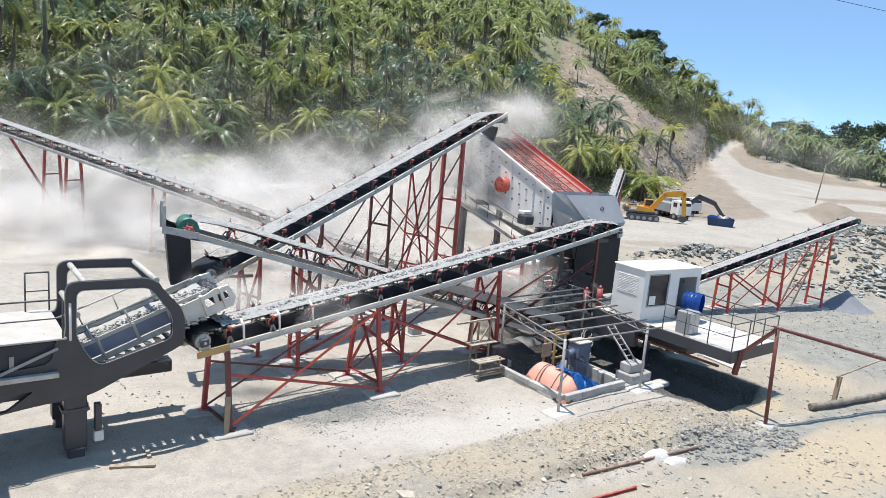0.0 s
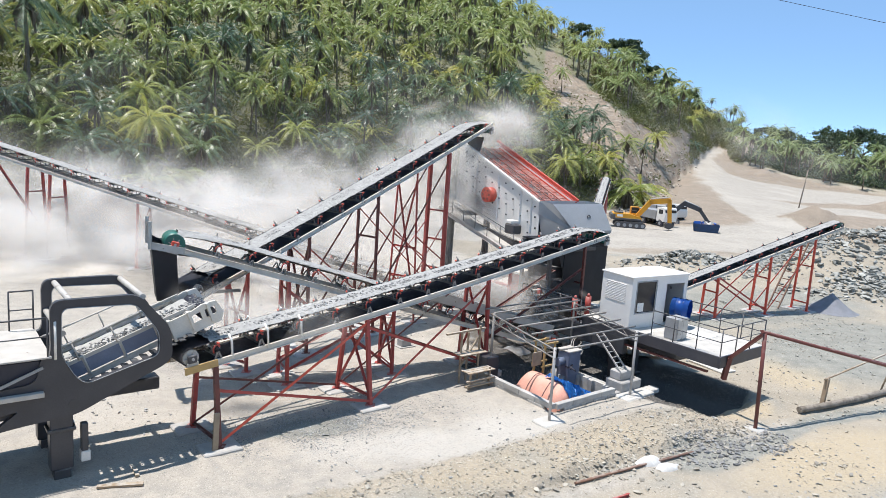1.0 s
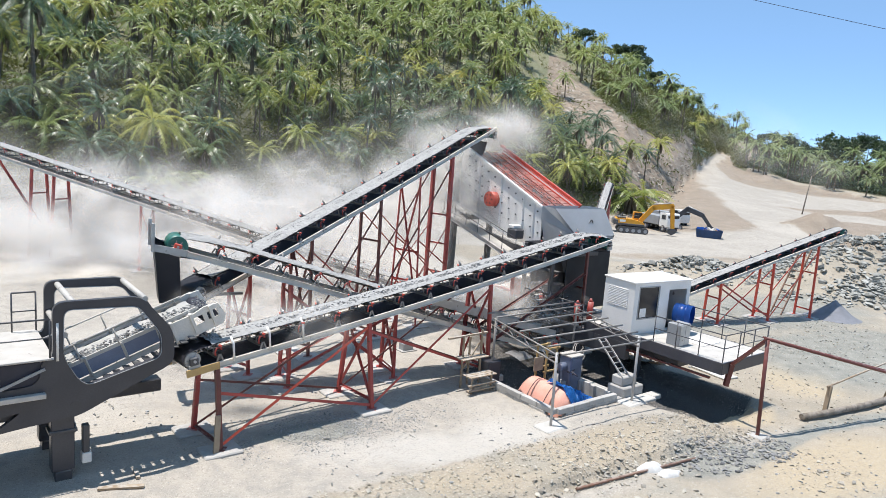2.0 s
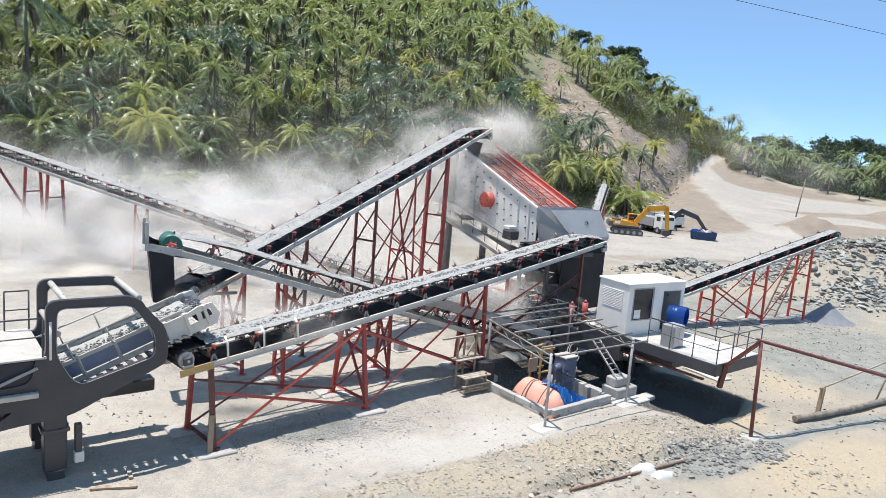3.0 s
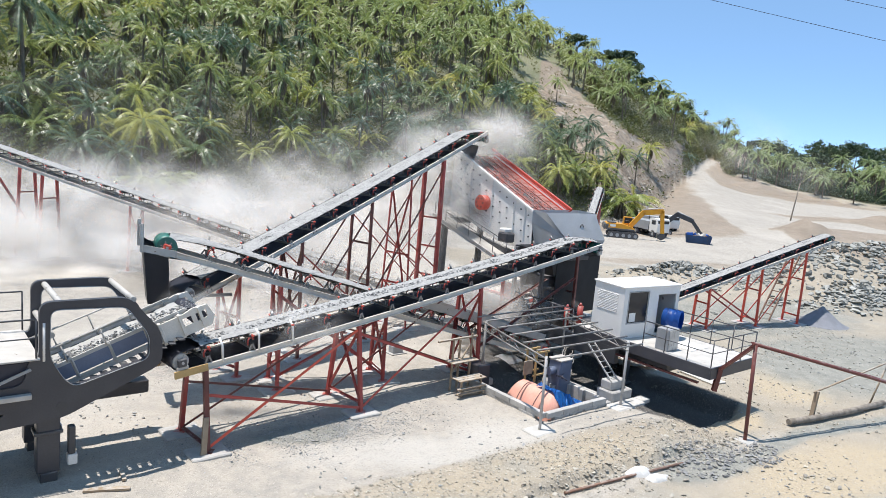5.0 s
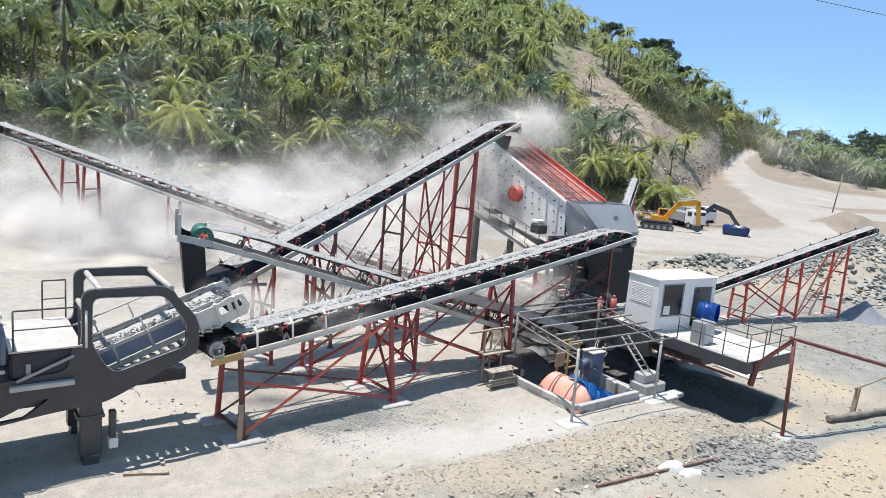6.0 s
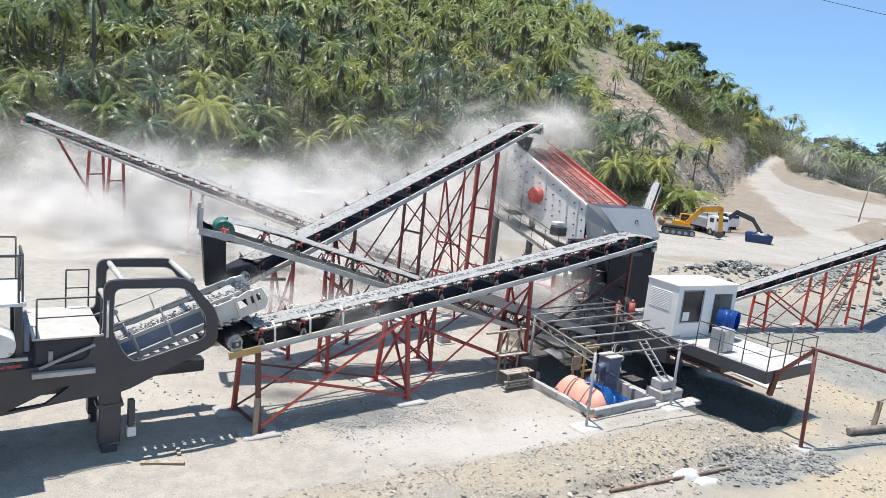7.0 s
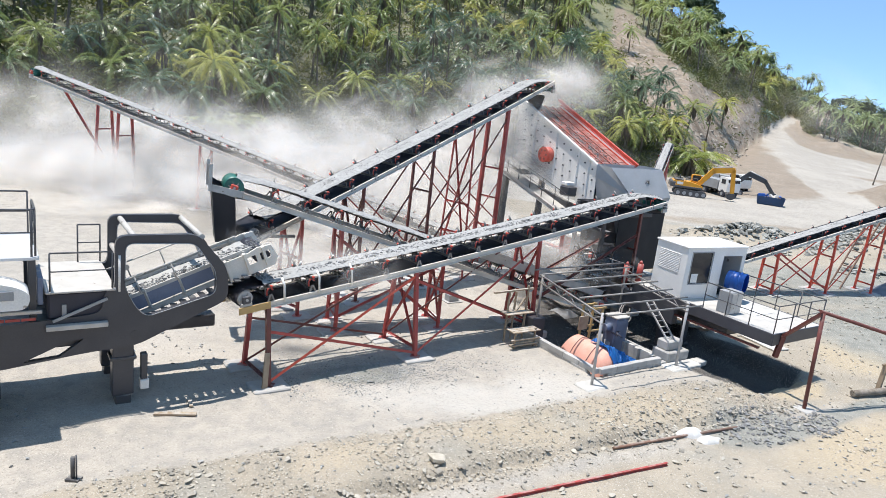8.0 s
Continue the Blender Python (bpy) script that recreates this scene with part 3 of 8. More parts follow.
def soil_at(x, y):
    d = bank_place(x, y)[0]
    q = math.hypot(x, y)
    if q > 62:
        az = math.degrees(math.atan2(x, y))
        if az < 14:
            return 0.1
        yard = math.hypot((az - 17) / 12, (q - 76) / 12)
        for k in (4, 5, 7):
            if math.hypot((x - MOUNDS[k][0]) / MOUNDS[k][2], (y - MOUNDS[k][1]) / MOUNDS[k][3]) < 1.1:
                return 1.0
        return min(0.85, max(0.0, min(off_road(x, y), yard) - 0.8) * 1.3)
    band = math.exp(-(d / 1.45) ** 4)
    low = 0.75 * ramp01(-d, 1.0, 2.2)
    right = ramp01(x + 0.35 * (y - 22), 11.5, 15.0) * (1.0 if y < 34 else 0.8)
    return min(1.0, max(band, low, right))


# patches of other ground: kind, x, y, half widths along and across, turn, strength
PATCHES = [("powder", 0.4, 19.1, 3.4, 1.1, 12, 0.62), ("powder", 2.6, 20.3, 2.2, 1.1, 40, 0.6), ("grey", -3.3, 19.7, 1.9, 0.8, 25, 0.75), ("ochre", 4.5, 18.9, 7.0, 1.1, 34, 0.45), ("ochre", -1.5, 15.0, 4.0, 0.8, 34, 0.35), ("ochre", 16.6, 28.6, 2.6, 1.5, 60, 0.9), ("ochre", 11.9, 23.6, 1.6, 0.7, 35, 0.8), ("ochre", 13.5, 20.0, 4.5, 1.6, 30, 0.7), ("ochre", 20.0, 22.5, 4.0, 2.0, 30, 0.7),
           ("grey", 23.5, 33.5, 7.5, 4.5, 30, 1.0), ("grey", 9.2, 19.8, 2.0, 0.9, 35, 0.9), ("grey", 12.5, 21.6, 4.5, 0.35, 40, 0.8), ("grey", 17.0, 24.2, 4.0, 0.5, 25, 0.8), ("grey", 16.0, 38.0, 5.0, 2.5, 25, 0.7), ("grey", 20.0, 41.5, 9.0, 4.0, 25, 0.95),
           ("earth", 41.0, 108.0, 5.5, 13.0, 0, 1.3), ("earth", 58.5, 103.0, 4.2, 2.6, 20, 1.2), ("earth", 82.0, 130.0, 14.0, 3.5, -8, 1.1), ("earth", 30.0, 99.0, 14.0, 9.0, 0, 1.3), ("earth", 46.0, 138.0, 6.0, 12.0, -20, 1.2),
           ("earth", 25.0, 64.0, 16.0, 2.5, 12, 0.6)]


def patch_at(kind, x, y):
    best = 0.0
    for k, px, py, a, b, turn, force in PATCHES:
        if k == kind:
            c, s_ = math.cos(radians(turn)), math.sin(radians(turn))
            q = math.hypot(((x - px) * c + (y - py) * s_) / a, (-(x - px) * s_ + (y - py) * c) / b)
            best = max(best, force * ramp01(1.5 - q, 0, 0.9))
    return best


def build_ground():
    angs = sorted(set([a for a in np.arange(-180, -56, 6)] + [a for a in np.arange(-56, 56, 0.4)] + [a for a in np.arange(56, 180, 6)]))
    rad = [0.02, 0.8, 1.6, 2.4, 3.2, 4, 4.8, 5.6, 6.4, 7.2, 8, 8.8, 9.6, 10.4, 11.2]
    r = 12.0
    while r < 420:
        rad.append(r)
        r *= 1.0065 if r < 28 else 1.0115 if r < 36 else 1.02
    rad += [460, 540, 650, 800, 1100, 1600, 2400, 3600, 4600]
    vs, at = [], {"soil": [], "wild": [], "cut": [], "oil": [], "ochre": [], "grey": [], "earth": [], "powder": []}
    for a in angs:
        ca, sa = math.sin(radians(a)), math.cos(radians(a))
        foot = float(np.interp(a, AZ, FOOT))
        for r in rad:
            x, y = r * ca, r * sa
            z = terrain(x, y)
            vs.append((x, y, z))
            near = 12 < r < 240 and -30 < a < 50
            for kind in ("ochre", "grey", "earth", "powder"):
                at[kind].append(patch_at(kind, x, y) if near else 0.0)
            base = soil_at(x, y)
            if 62 < r < foot + 4 and a > 12:
                at["earth"][-1] = max(at["earth"][-1], base * 0.9)
            at["soil"].append(max(base, at["earth"][-1], at["grey"][-1]))
            at["oil"].append(oil_shade_at(x, y) if 15 < r < 45 else 0.0)
            wild = min(1.0, max(0.0, (r - foot + 2) / 4)) if a < 24 else ramp01(r, foot + 6, foot + 14)
            cut = 0.0
            if 8 < a < 26 and r > foot - 8:
                up = (r - foot) / (float(np.interp(a, AZ, RIDGE_R)) - foot)
                cut = scar(a, up)
            at["wild"].append(wild)
            at["cut"].append(cut)
    nr, na = len(rad), len(angs)
    fs = [(i * nr + j, ((i + 1) % na) * nr + j, ((i + 1) % na) * nr + j + 1, i * nr + j + 1) for i in range(na) for j in range(nr - 1)]
    fs = np.array(fs)[:, ::-1].tolist() + [[i * nr for i in range(na)]]
    ob = raw_mesh("ground", np.array(vs), fs, M_GROUND, "dusty pale quarry yard rising into a palm-covered hill", "ground", "structure")
    for k, val in at.items():
        la = ob.data.attributes.new(k, "FLOAT", "POINT")
        la.data.foreach_set("value", val)
    for p in ob.data.polygons:
        p.use_smooth = True
    return ob


build_ground()

U, V = Vector((0.788, 0.616, 0)), Vector((-0.616, 0.788, 0))


def plan(o):
    """Pose at o with x along the plant's axis and y across it, away from the camera."""
    m = Matrix((U, V, Vector((0, 0, 1)))).transposed().to_4x4()
    m.translation = o
    return m


# ---- conveyors ----
def idler_meshes():
    """An idler across the belt: cross angle with gussets, three rollers, and a red hook at each end."""
    bm = bmesh.new()
    angle_iron(bm, (0, -0.56, 0.26), (0, 0.56, 0.26), 0.07)
    for s in (-1, 1):
        beam(bm, (-0.1, s * 0.56, 0.17), (-0.015, s * 0.58, 0.4), 0.05, 0.02, (0, 1, 0))
        beam(bm, (0.1, s * 0.56, 0.17), (0.015, s * 0.58, 0.4), 0.05, 0.02, (0, 1, 0))
        beam(bm, (0, s * 0.2, 0.28), (0, s * 0.2, 0.53), 0.04, 0.03, (1, 0, 0))
    tube(bm, (0.0, 0.5, 0.66), (0.0, 0.62, 0.86), 0.045, 6, 0.03)
    bracket = mesh_of("idler", bm, M_TUBE)
    bm = bmesh.new()
    tube(bm, (0, -0.19, 0), (0, 0.19, 0), 0.05, 8)
    flat = mesh_of("roller", bm, M_STEEL)
    bm = bmesh.new()
    tube(bm, (0, 0, 0), (0, 0.42, 0), 0.05, 8)
    wing = mesh_of("roller", bm, M_DARK)
    bm = bmesh.new()
    tube(bm, (0, 0.42, 0), (0, 0.52, 0), 0.042, 8, 0.03)
    cap = mesh_of("end_cap", bm, M_BRIGHT_RED)
    bm = bmesh.new()
    pipe_run(bm, [(0.09, 0.5, 0.36), (0.1, 0.51, 0.48), (0.05, 0.52, 0.57), (-0.04, 0.52, 0.58), (-0.09, 0.51, 0.5)], 0.028, 6)
    return bracket, flat, wing, cap, mesh_of("hook", bm, M_RED)


IDLER, FLAT, WING, CAP, HOOK = idler_meshes()


def conveyor(label, tail, head, sag=0.0, seed=1, step=1.15, half=0.55, drive=M_GREEN, coarse=1.0, heap=0.15, spread=0.4, rubber=M_RUBBER, crown=0.0, low=0.0, strand=0.24, drum=0.27, size=1.0):
    """A troughed belt conveyor. tail, head: the middle of its frame's underside at both ends; crown: how far the belt
    dips to its head pulley; low: how much lower than usual it runs over the frame."""
    tail, head = Vector(tail), Vector(head)
    flat = Vector((head.x - tail.x, head.y - tail.y, 0))
    length = (head - tail).length
    lat = Vector((0, 0, 1)).cross(flat).normalized()

    def at(s, n=0.0, h=0.0):
        k = s / length
        p = tail.lerp(head, k) + Vector((0, 0, sag * 4 * k * (1 - k)))
        d = ((head - tail) / length + Vector((0, 0, sag * 4 * (1 - 2 * k) / length))).normalized()
        return p + (lat * n + d.cross(lat) * h) * size

    def frame_at(s, n=0.0, h=0.0):
        k = s / length
        d = ((head - tail) / length + Vector((0, 0, sag * 4 * (1 - 2 * k) / length))).normalized()
        m = Matrix((d, lat, d.cross(lat))).transposed().to_4x4()
        m.translation = at(s, n, h)
        return m @ Matrix.Scale(size, 4)

    def dip(s):
        return low + crown * min(1.0, max(0.0, (s - length + 2.4) / 2.25)) ** 2

    root = thing("conveyor", (tail.x, tail.y, 0), label, "conveyor", "belt conveyors of the crushing plant")
    cuts = max(2, int(length / 2.5))
    for side in (-1, 1):
        bm = bmesh.new()
        prof = [(0, 0), (0.085, 0), (0.085, 0.016), (0.014, 0.016), (0.014, 0.174), (0.085, 0.174), (0.085, 0.19), (0, 0.19)]
        rows = [[bm.verts.new(at(length * i / cuts, side * (half + w), h)) for w, h in prof] for i in range(cuts + 1)]
        for a, b in zip(rows, rows[1:]):
            for i in range(8):
                bm.faces.new((a[i], a[(i + 1) % 8], b[(i + 1) % 8], b[i]))
        for r in (rows[0], rows[-1]):
            for q in ((0, 1, 2, 3), (0, 3, 4, 7), (7, 4, 5, 6)):
                bm.faces.new([r[i] for i in q])
        part("stringer", bm, M_STRINGER, root)
    # cross ties under the frame
    bm = bmesh.new()
    angle_iron(bm, (0, -half, 0.03), (0, half, 0.03), 0.06)
    tie = mesh_of("cross_tie", bm, M_PALE_STEEL)
    s = 0.6
    while s < length - 0.3:
        piece("cross_tie", tie, root, frame_at(s))
        s += 2.3
    # belt: trough above, flat return strand below, wrapped at both pulleys
    n = max(8, int(length / 0.4))
    prof = [(-0.5, 0.69), (-0.34, 0.635), (-0.19, 0.6), (0.0, 0.595), (0.19, 0.6), (0.34, 0.635), (0.5, 0.69)]
    bm = bmesh.new()
    rings = []
    for i in range(n + 1):
        s = 0.15 + (length - 0.3) * i / n
        f = min(1.0, (length - s) / 1.8, s / 1.2)
        ring = []
        for w, h in prof:
            hh = 0.66 + (h - 0.66) * f
            ring.append(at(s, w * (0.98 + 0.05 * (1 - f)), hh - dip(s)))
        rings.append(ring)
    for e, sgn in ((length - 0.15, 1), (0.15, -1)):
        arc = []
        for k in range(1, 8):
            a = math.pi * k / 8
            arc.append([at(e + sgn * 0.26 * math.sin(a), w * 1.03, 0.4 - dip(e) + 0.26 * math.cos(a)) for w, _ in prof])
        rings = rings + arc if sgn > 0 else [r for r in reversed(arc)] + rings
    back = []
    for i in range(n + 1):
        s = length - 0.3 - (length - 0.6) * i / n
        back.append([at(s, w * 1.03, strand - 0.25 * low - 1.15 * (dip(s) - low)) for w, _ in prof])
    rings += back
    grid = [[bm.verts.new(p) for p in ring] for ring in rings]
    for i in range(len(grid)):
        a, b = grid[i], grid[(i + 1) % len(grid)]
        for k in range(6):
            bm.faces.new((a[k], a[k + 1], b[k + 1], b[k])).smooth = True
    bmesh.ops.solidify(bm, geom=list(bm.faces), thickness=0.014)
    part("belt", bm, rubber, root)
    # pulleys with bearings
    for s, mat, r in ((length - 0.15, drive, drum), (0.15, M_PALE_STEEL, 0.24)):
        bm = bmesh.new()
        ph = 0.4 - dip(s)
        tube(bm, at(s, -0.5, ph), at(s, 0.5, ph), (r - 0.015) * size, 24)
        pul = part("pulley", bm, mat, root)
        bm = bmesh.new()
        for sd in (-1, 1):
            for k in range(6):
                a = k * math.tau / 6
                m = frame_at(s, sd * 0.5, ph)
                q = m @ Vector((0.2 * math.cos(a), sd * 0.012, 0.2 * math.sin(a)))
                beam(bm, m @ Vector((0, sd * 0.012, 0)), q, 0.05, 0.02, (0, 0, 1))
        tube(bm, at(s, -0.66, ph), at(s, 0.66, ph), 0.04 * size, 10)
        part("shaft", bm, M_STEEL, pul)
        for sd in (-1, 1):
            bm = bmesh.new()
            box(bm, (-0.12, -0.05, -0.12), (0.12, 0.05, 0.1), frame_at(s, sd * (half + 0.03), ph), 0.02)
            part("bearing", bm, M_BRIGHT_RED if sd > 0 else M_DARK, pul)
        for sd in (-1, 1):
            bm = bmesh.new()
            box(bm, (-0.16, -0.05, min(0.165, ph - 0.3)), (0.16, 0.05, min(0.29, ph - 0.1)), frame_at(s, sd * half))
            part("pedestal", bm, M_PALE_STEEL, root)
    # idlers
    s = 0.9
    while s < length - 0.7:
        idl = piece("idler", IDLER, root, frame_at(s, 0, -dip(s)) @ (pose(0, 0, 0, 0, 0, 180) if flat.x < 0 else Matrix()))
        for me, m in ((FLAT, pose(0, 0, 0.54)), (WING, pose(0, 0.2, 0.545, 15, 0, 0)), (WING, pose(0, -0.2, 0.545, 15, 0, 180)), (CAP, pose(0, 0.2, 0.545, 15, 0, 0)), (CAP, pose(0, -0.2, 0.545, 15, 0, 180)), (HOOK, Matrix()), (HOOK, pose(0, 0, 0, 0, 0, 180))):
            ob = new(me.name.split(".")[0], me)
            ob.parent = idl
            ob.matrix_basis = m
        s += step
    # load
    rng = random.Random(seed)
    bm = bmesh.new()
    rows = []
    m_n = int((length - 0.9) / 0.085)
    for i in range(m_n + 1):
        s = 0.75 + (length - 0.9) * i / m_n
        f = min(1.0, (length - s) / 1.8, s / 1.2)
        row = []
        for k in range(13):
            w = spread * (k / 6 - 1)
            edge = abs(w) / spread
            base = 0.61 + 0.075 * max(0.0, abs(w) / 0.45 - 0.4) / 0.6
            h = 0.66 + (base - 0.66) * f + (heap + 0.05 * noise.noise(Vector((s * 1.3, seed, 0)))) * (1 - edge ** 2.6) * 0.8 + rng.uniform(-0.011, 0.013)
            row.append(bm.verts.new(at(s + rng.uniform(-0.04, 0.04), w + rng.uniform(-0.02, 0.02), h + 0.012 - dip(s))))
        rows.append(row)
    for a, b in zip(rows, rows[1:]):
        for k in range(12):
            bm.faces.new((a[k], a[k + 1], b[k + 1], b[k]))
    load_ob = part("aggregate", bm, M_FINES)
    tagged(load_ob, "grey crushed stone carried on a conveyor belt", "aggregate", "", "stuff")
    spots = []
    for _ in range(int(length * (75 if coarse >= 1 else 170))):
        s, w = rng.uniform(0.8, length - 0.2), rng.gauss(-0.3 * spread, 0.33 * spread) if coarse > 1 else rng.gauss(0, 0.43 * spread)
        if abs(w) > 0.95 * spread:
            continue
        f = min(1.0, (length - s) / 1.8, s / 1.2)
        h = 0.66 + (0.61 - 0.66) * f + 0.8 * heap * (1 - (abs(w) / spread) ** 2.6) + 0.012
        p = at(s, w, h - dip(s))
        spots.append((*p, size * coarse * (0.04 + 0.07 * rng.random() ** 2), rng.uniform(0, 6)))
    scatter("stones", [rough_stone(seed * 10 + k) for k in range(3)], spots, M_AGG, "angular grey crushed stones on a belt", "stone")
    return root, at, length


def trestle(root, at, s, splay=0.25, mats=(M_RED, M_RED), w=0.12, rungs=(0.12, 0.55), xbrace=True, ground=0.0, along=0.0, half=0.55, pads=True):
    """A pair of legs under a conveyor with rungs and a cross brace. Returns feet and tops."""
    tops, feet = [], []
    for side, mat in zip((-1, 1), mats):
        t = at(s, side * half, 0.0)
        f = Vector(at(s + along, side * (half + splay), 0.0))
        f.z = ground
        bm = bmesh.new()
        beam(bm, t, f, w, w * 0.9, (0.7, -0.7, 0))
        leg = part("leg", bm, mat, root)
        bm = bmesh.new()
        box(bm, (-0.16, -0.16, 0), (0.16, 0.16, 0.02), Matrix.Translation(f + Vector((0, 0, 0.045))))
        part("base_plate", bm, mat, leg)
        if pads:
            bm = bmesh.new()
            box(bm, (-0.55, -0.42, -0.2), (0.55, 0.42, 0.06), plan(f), 0.03)
            tagged(part("footing", bm, M_CONCRETE), "pale concrete footing under a conveyor leg", "footing", "conveyor footings")
        tops.append(t)
        feet.append(f)
    for k in rungs:
        bm = bmesh.new()
        angle_iron(bm, feet[0].lerp(tops[0], k), feet[1].lerp(tops[1], k), 0.08)
        part("rung", bm, mats[0], root)
    if xbrace:
        for a, b in ((0, 1), (1, 0)):
            bm = bmesh.new()
            angle_iron(bm, feet[a].lerp(tops[a], rungs[0]), tops[b].lerp(feet[b], 0.06), 0.07)
            part("brace", bm, mats[1], root)
    return feet, tops


def brace(root, p, q, mat=M_RED, w=0.08):
    bm = bmesh.new()
    angle_iron(bm, p, q, w)
    part("brace", bm, mat, root)


# primary conveyor, from the jaw crusher to the cone crusher
rootA, atA, lenA = conveyor("long belt conveyor with grey stone on red trestles", (-6.75, 18.05, 2.26), (8.1, 32.6, 4.92), -0.12, 1, 1.35, coarse=1.5, spread=0.44, crown=0.42, strand=0.16)
fA = [trestle(rootA, atA, s, sp, mt, 0.13, rg, xb) for s, sp, mt, rg, xb in ((0.8, 0.3, (M_MAROON, M_RED), (0.08,), False), (6.2, 0.4, (M_RED, M_RED), (0.12,), True), (12.3, 0.2, (M_RED, M_RED), (0.1,), True), (19.0, 0.05, (M_MAROON, M_RED), (0.62,), False))]
for i, (a, b) in enumerate(((0, 1), (1, 2))):
    for side in (0, 1):
        (fa, ta), (fb, tb) = ((fA[a][0][side], fA[a][1][side]), (fA[b][0][side], fA[b][1][side]))
        brace(rootA, fa.lerp(ta, 0.06), tb.lerp(fb, 0.04), M_MAROON if side else M_BRIGHT_RED if i == 0 else M_RED, 0.07 if side else 0.09)
        brace(rootA, ta.lerp(fa, 0.3 if i == 0 else 0.1), fb.lerp(tb, 0.06), M_MAROON if side else M_RED, 0.07 if side else 0.09)

for side in (0, 1):
    brace(rootA, fA[3][1][side].lerp(fA[3][0][side], 0.22), fA[2][0][side].lerp(fA[2][1][side], 0.35), M_MAROON, 0.09)

# transfer conveyor, from the cone crusher's underside up to the chute
rootC, atC, lenC = conveyor("inclined belt conveyor on red trestles with a chute", (5.3, 28.8, 0.38), (-8.63, 21.88, 4.92), 0.0, 2, heap=0.2, coarse=0.45, rubber=M_DUSTY_BELT, spread=0.45, crown=0.16, strand=0.07, drum=0.34)
fC = [trestle(rootC, atC, s, 0.12, (M_RED, M_RED), 0.11, (0.15, 0.7)) for s in (7.9, 12.1)]
for side in (0, 1):
    (fa, ta), (fb, tb) = ((fC[0][0][side], fC[0][1][side]), (fC[1][0][side], fC[1][1][side]))
    brace(rootC, fa.lerp(ta, 0.1), tb.lerp(fb, 0.1), M_RED, 0.08)
    brace(rootC, ta, fb.lerp(tb, 0.15), M_RED, 0.08)

for side in (-1, 1):
    bm = bmesh.new()
    beam(bm, atC(0.3, side * 0.53, 0.86), atC(7.2, side * 0.5, 0.8), 0.025, 0.3)
    part("skirt_board", bm, M_PALE_STEEL, rootC, "pale dusty skirt board")

# screen feed conveyor
rootB, atB, lenB = conveyor("steep belt conveyor feeding the vibrating screen", (-8.2, 22.6, 3.08), (2.5, 38.8, 9.98), -0.1, 3, 1.35, coarse=0.65, spread=0.44, crown=0.42, low=0.1, strand=0.1)
fB = [trestle(rootB, atB, lenB * k, 0.05, mt, wd, rg, xb) for k, mt, wd, rg, xb in ((0.11, (M_RED, M_RED), 0.11, (0.1, 0.6), True), (0.27, (M_MAROON, M_MAROON), 0.11, (0.1, 0.6), True), (0.49, (M_MAROON, M_MAROON), 0.11, (0.1, 0.4, 0.7), False), (0.78, (M_RED, M_RED), 0.18, (0.1, 0.28, 0.46, 0.64), False))]
for side in (0, 1):
    for a, b in ((1, 2), (2, 3)):
        (fa, ta), (fb, tb) = ((fB[a][0][side], fB[a][1][side]), (fB[b][0][side], fB[b][1][side]))
        brace(rootB, fa.lerp(ta, 0.25), tb.lerp(fb, 0.05), M_MAROON, 0.09)
        brace(rootB, fb.lerp(tb, 0.2), ta.lerp(fa, 0.1), M_RED, 0.06)

fB.append(trestle(rootB, atB, lenB * 0.64, 0.3, (M_RED, M_RED), 0.07, (0.1, 0.3, 0.5), True))
for side in (0, 1):
    (fa, ta), (fb, tb) = ((fB[4][0][side], fB[4][1][side]), (fB[3][0][side], fB[3][1][side]))
    for k in (0.0, 0.28):
        brace(rootB, fa.lerp(ta, k + 0.05), fb.lerp(tb, k + 0.3), M_RED, 0.05)
        brace(rootB, fa.lerp(ta, k + 0.3), fb.lerp(tb, k + 0.05), M_RED, 0.05)

# product conveyors
rootD, atD, lenD = conveyor("long pale stockpile conveyor on red trestle towers", (0.46, 36.5, 0.3), (-30.9, 44.6, 6.69), 0.0, 4, 1.35, heap=0.22, coarse=0.45, spread=0.45, strand=0.07, rubber=M_DUSTY_BELT)
for s in (lenD - 7.6, lenD - 5.9):
    trestle(rootD, atD, s, 0.35, (M_RED, M_RED), 0.16, (0.35, 0.72), False)
trestle(rootD, atD, lenD - 14.0, 0.15, (M_RED, M_RED), 0.12, (0.3,), True)
trestle(rootD, atD, lenD - 24.0, 0.15, (M_RED, M_RED), 0.1, (0.3,), True)
brace(rootD, Vector(atD(lenD - 5.9, -0.55)) * 1.0 + Vector((0, 0, -4.2)), atD(lenD - 1.6, -0.55, 0), M_RED, 0.12)
rootE, atE, lenE = conveyor("product belt conveyor on red trestles over a fines pile", (10.5, 35.4, 0.63), (25.6, 42.5, 5.28), 0.0, 5, 1.3, heap=0.14, coarse=0.6, size=0.8, low=0.14, strand=0.14)
fE = [trestle(rootE, atE, s, 0.12, (M_BRIGHT_RED, M_BRIGHT_RED), 0.13, (0.12, 0.62), False) for s in (6.6, 10.9, 14.8)]
for side in (0, 1):
    for a, b in ((0, 1), (1, 2)):
        (fa, ta), (fb, tb) = ((fE[a][0][side], fE[a][1][side]), (fE[b][0][side], fE[b][1][side]))
        brace(rootE, fa.lerp(ta, 0.05), tb.lerp(fb, 0.08), M_BRIGHT_RED, 0.08)
    brace(rootE, fE[0][1][side], fE[1][0][side].lerp(fE[1][1][side], 0.08), M_RED, 0.08)
rootF, atF, lenF = conveyor("short belt conveyor climbing away behind the screen", (9.0, 38.2, 4.6), (11.4, 45.5, 7.0), 0.0, 6, coarse=0.6, size=0.5)
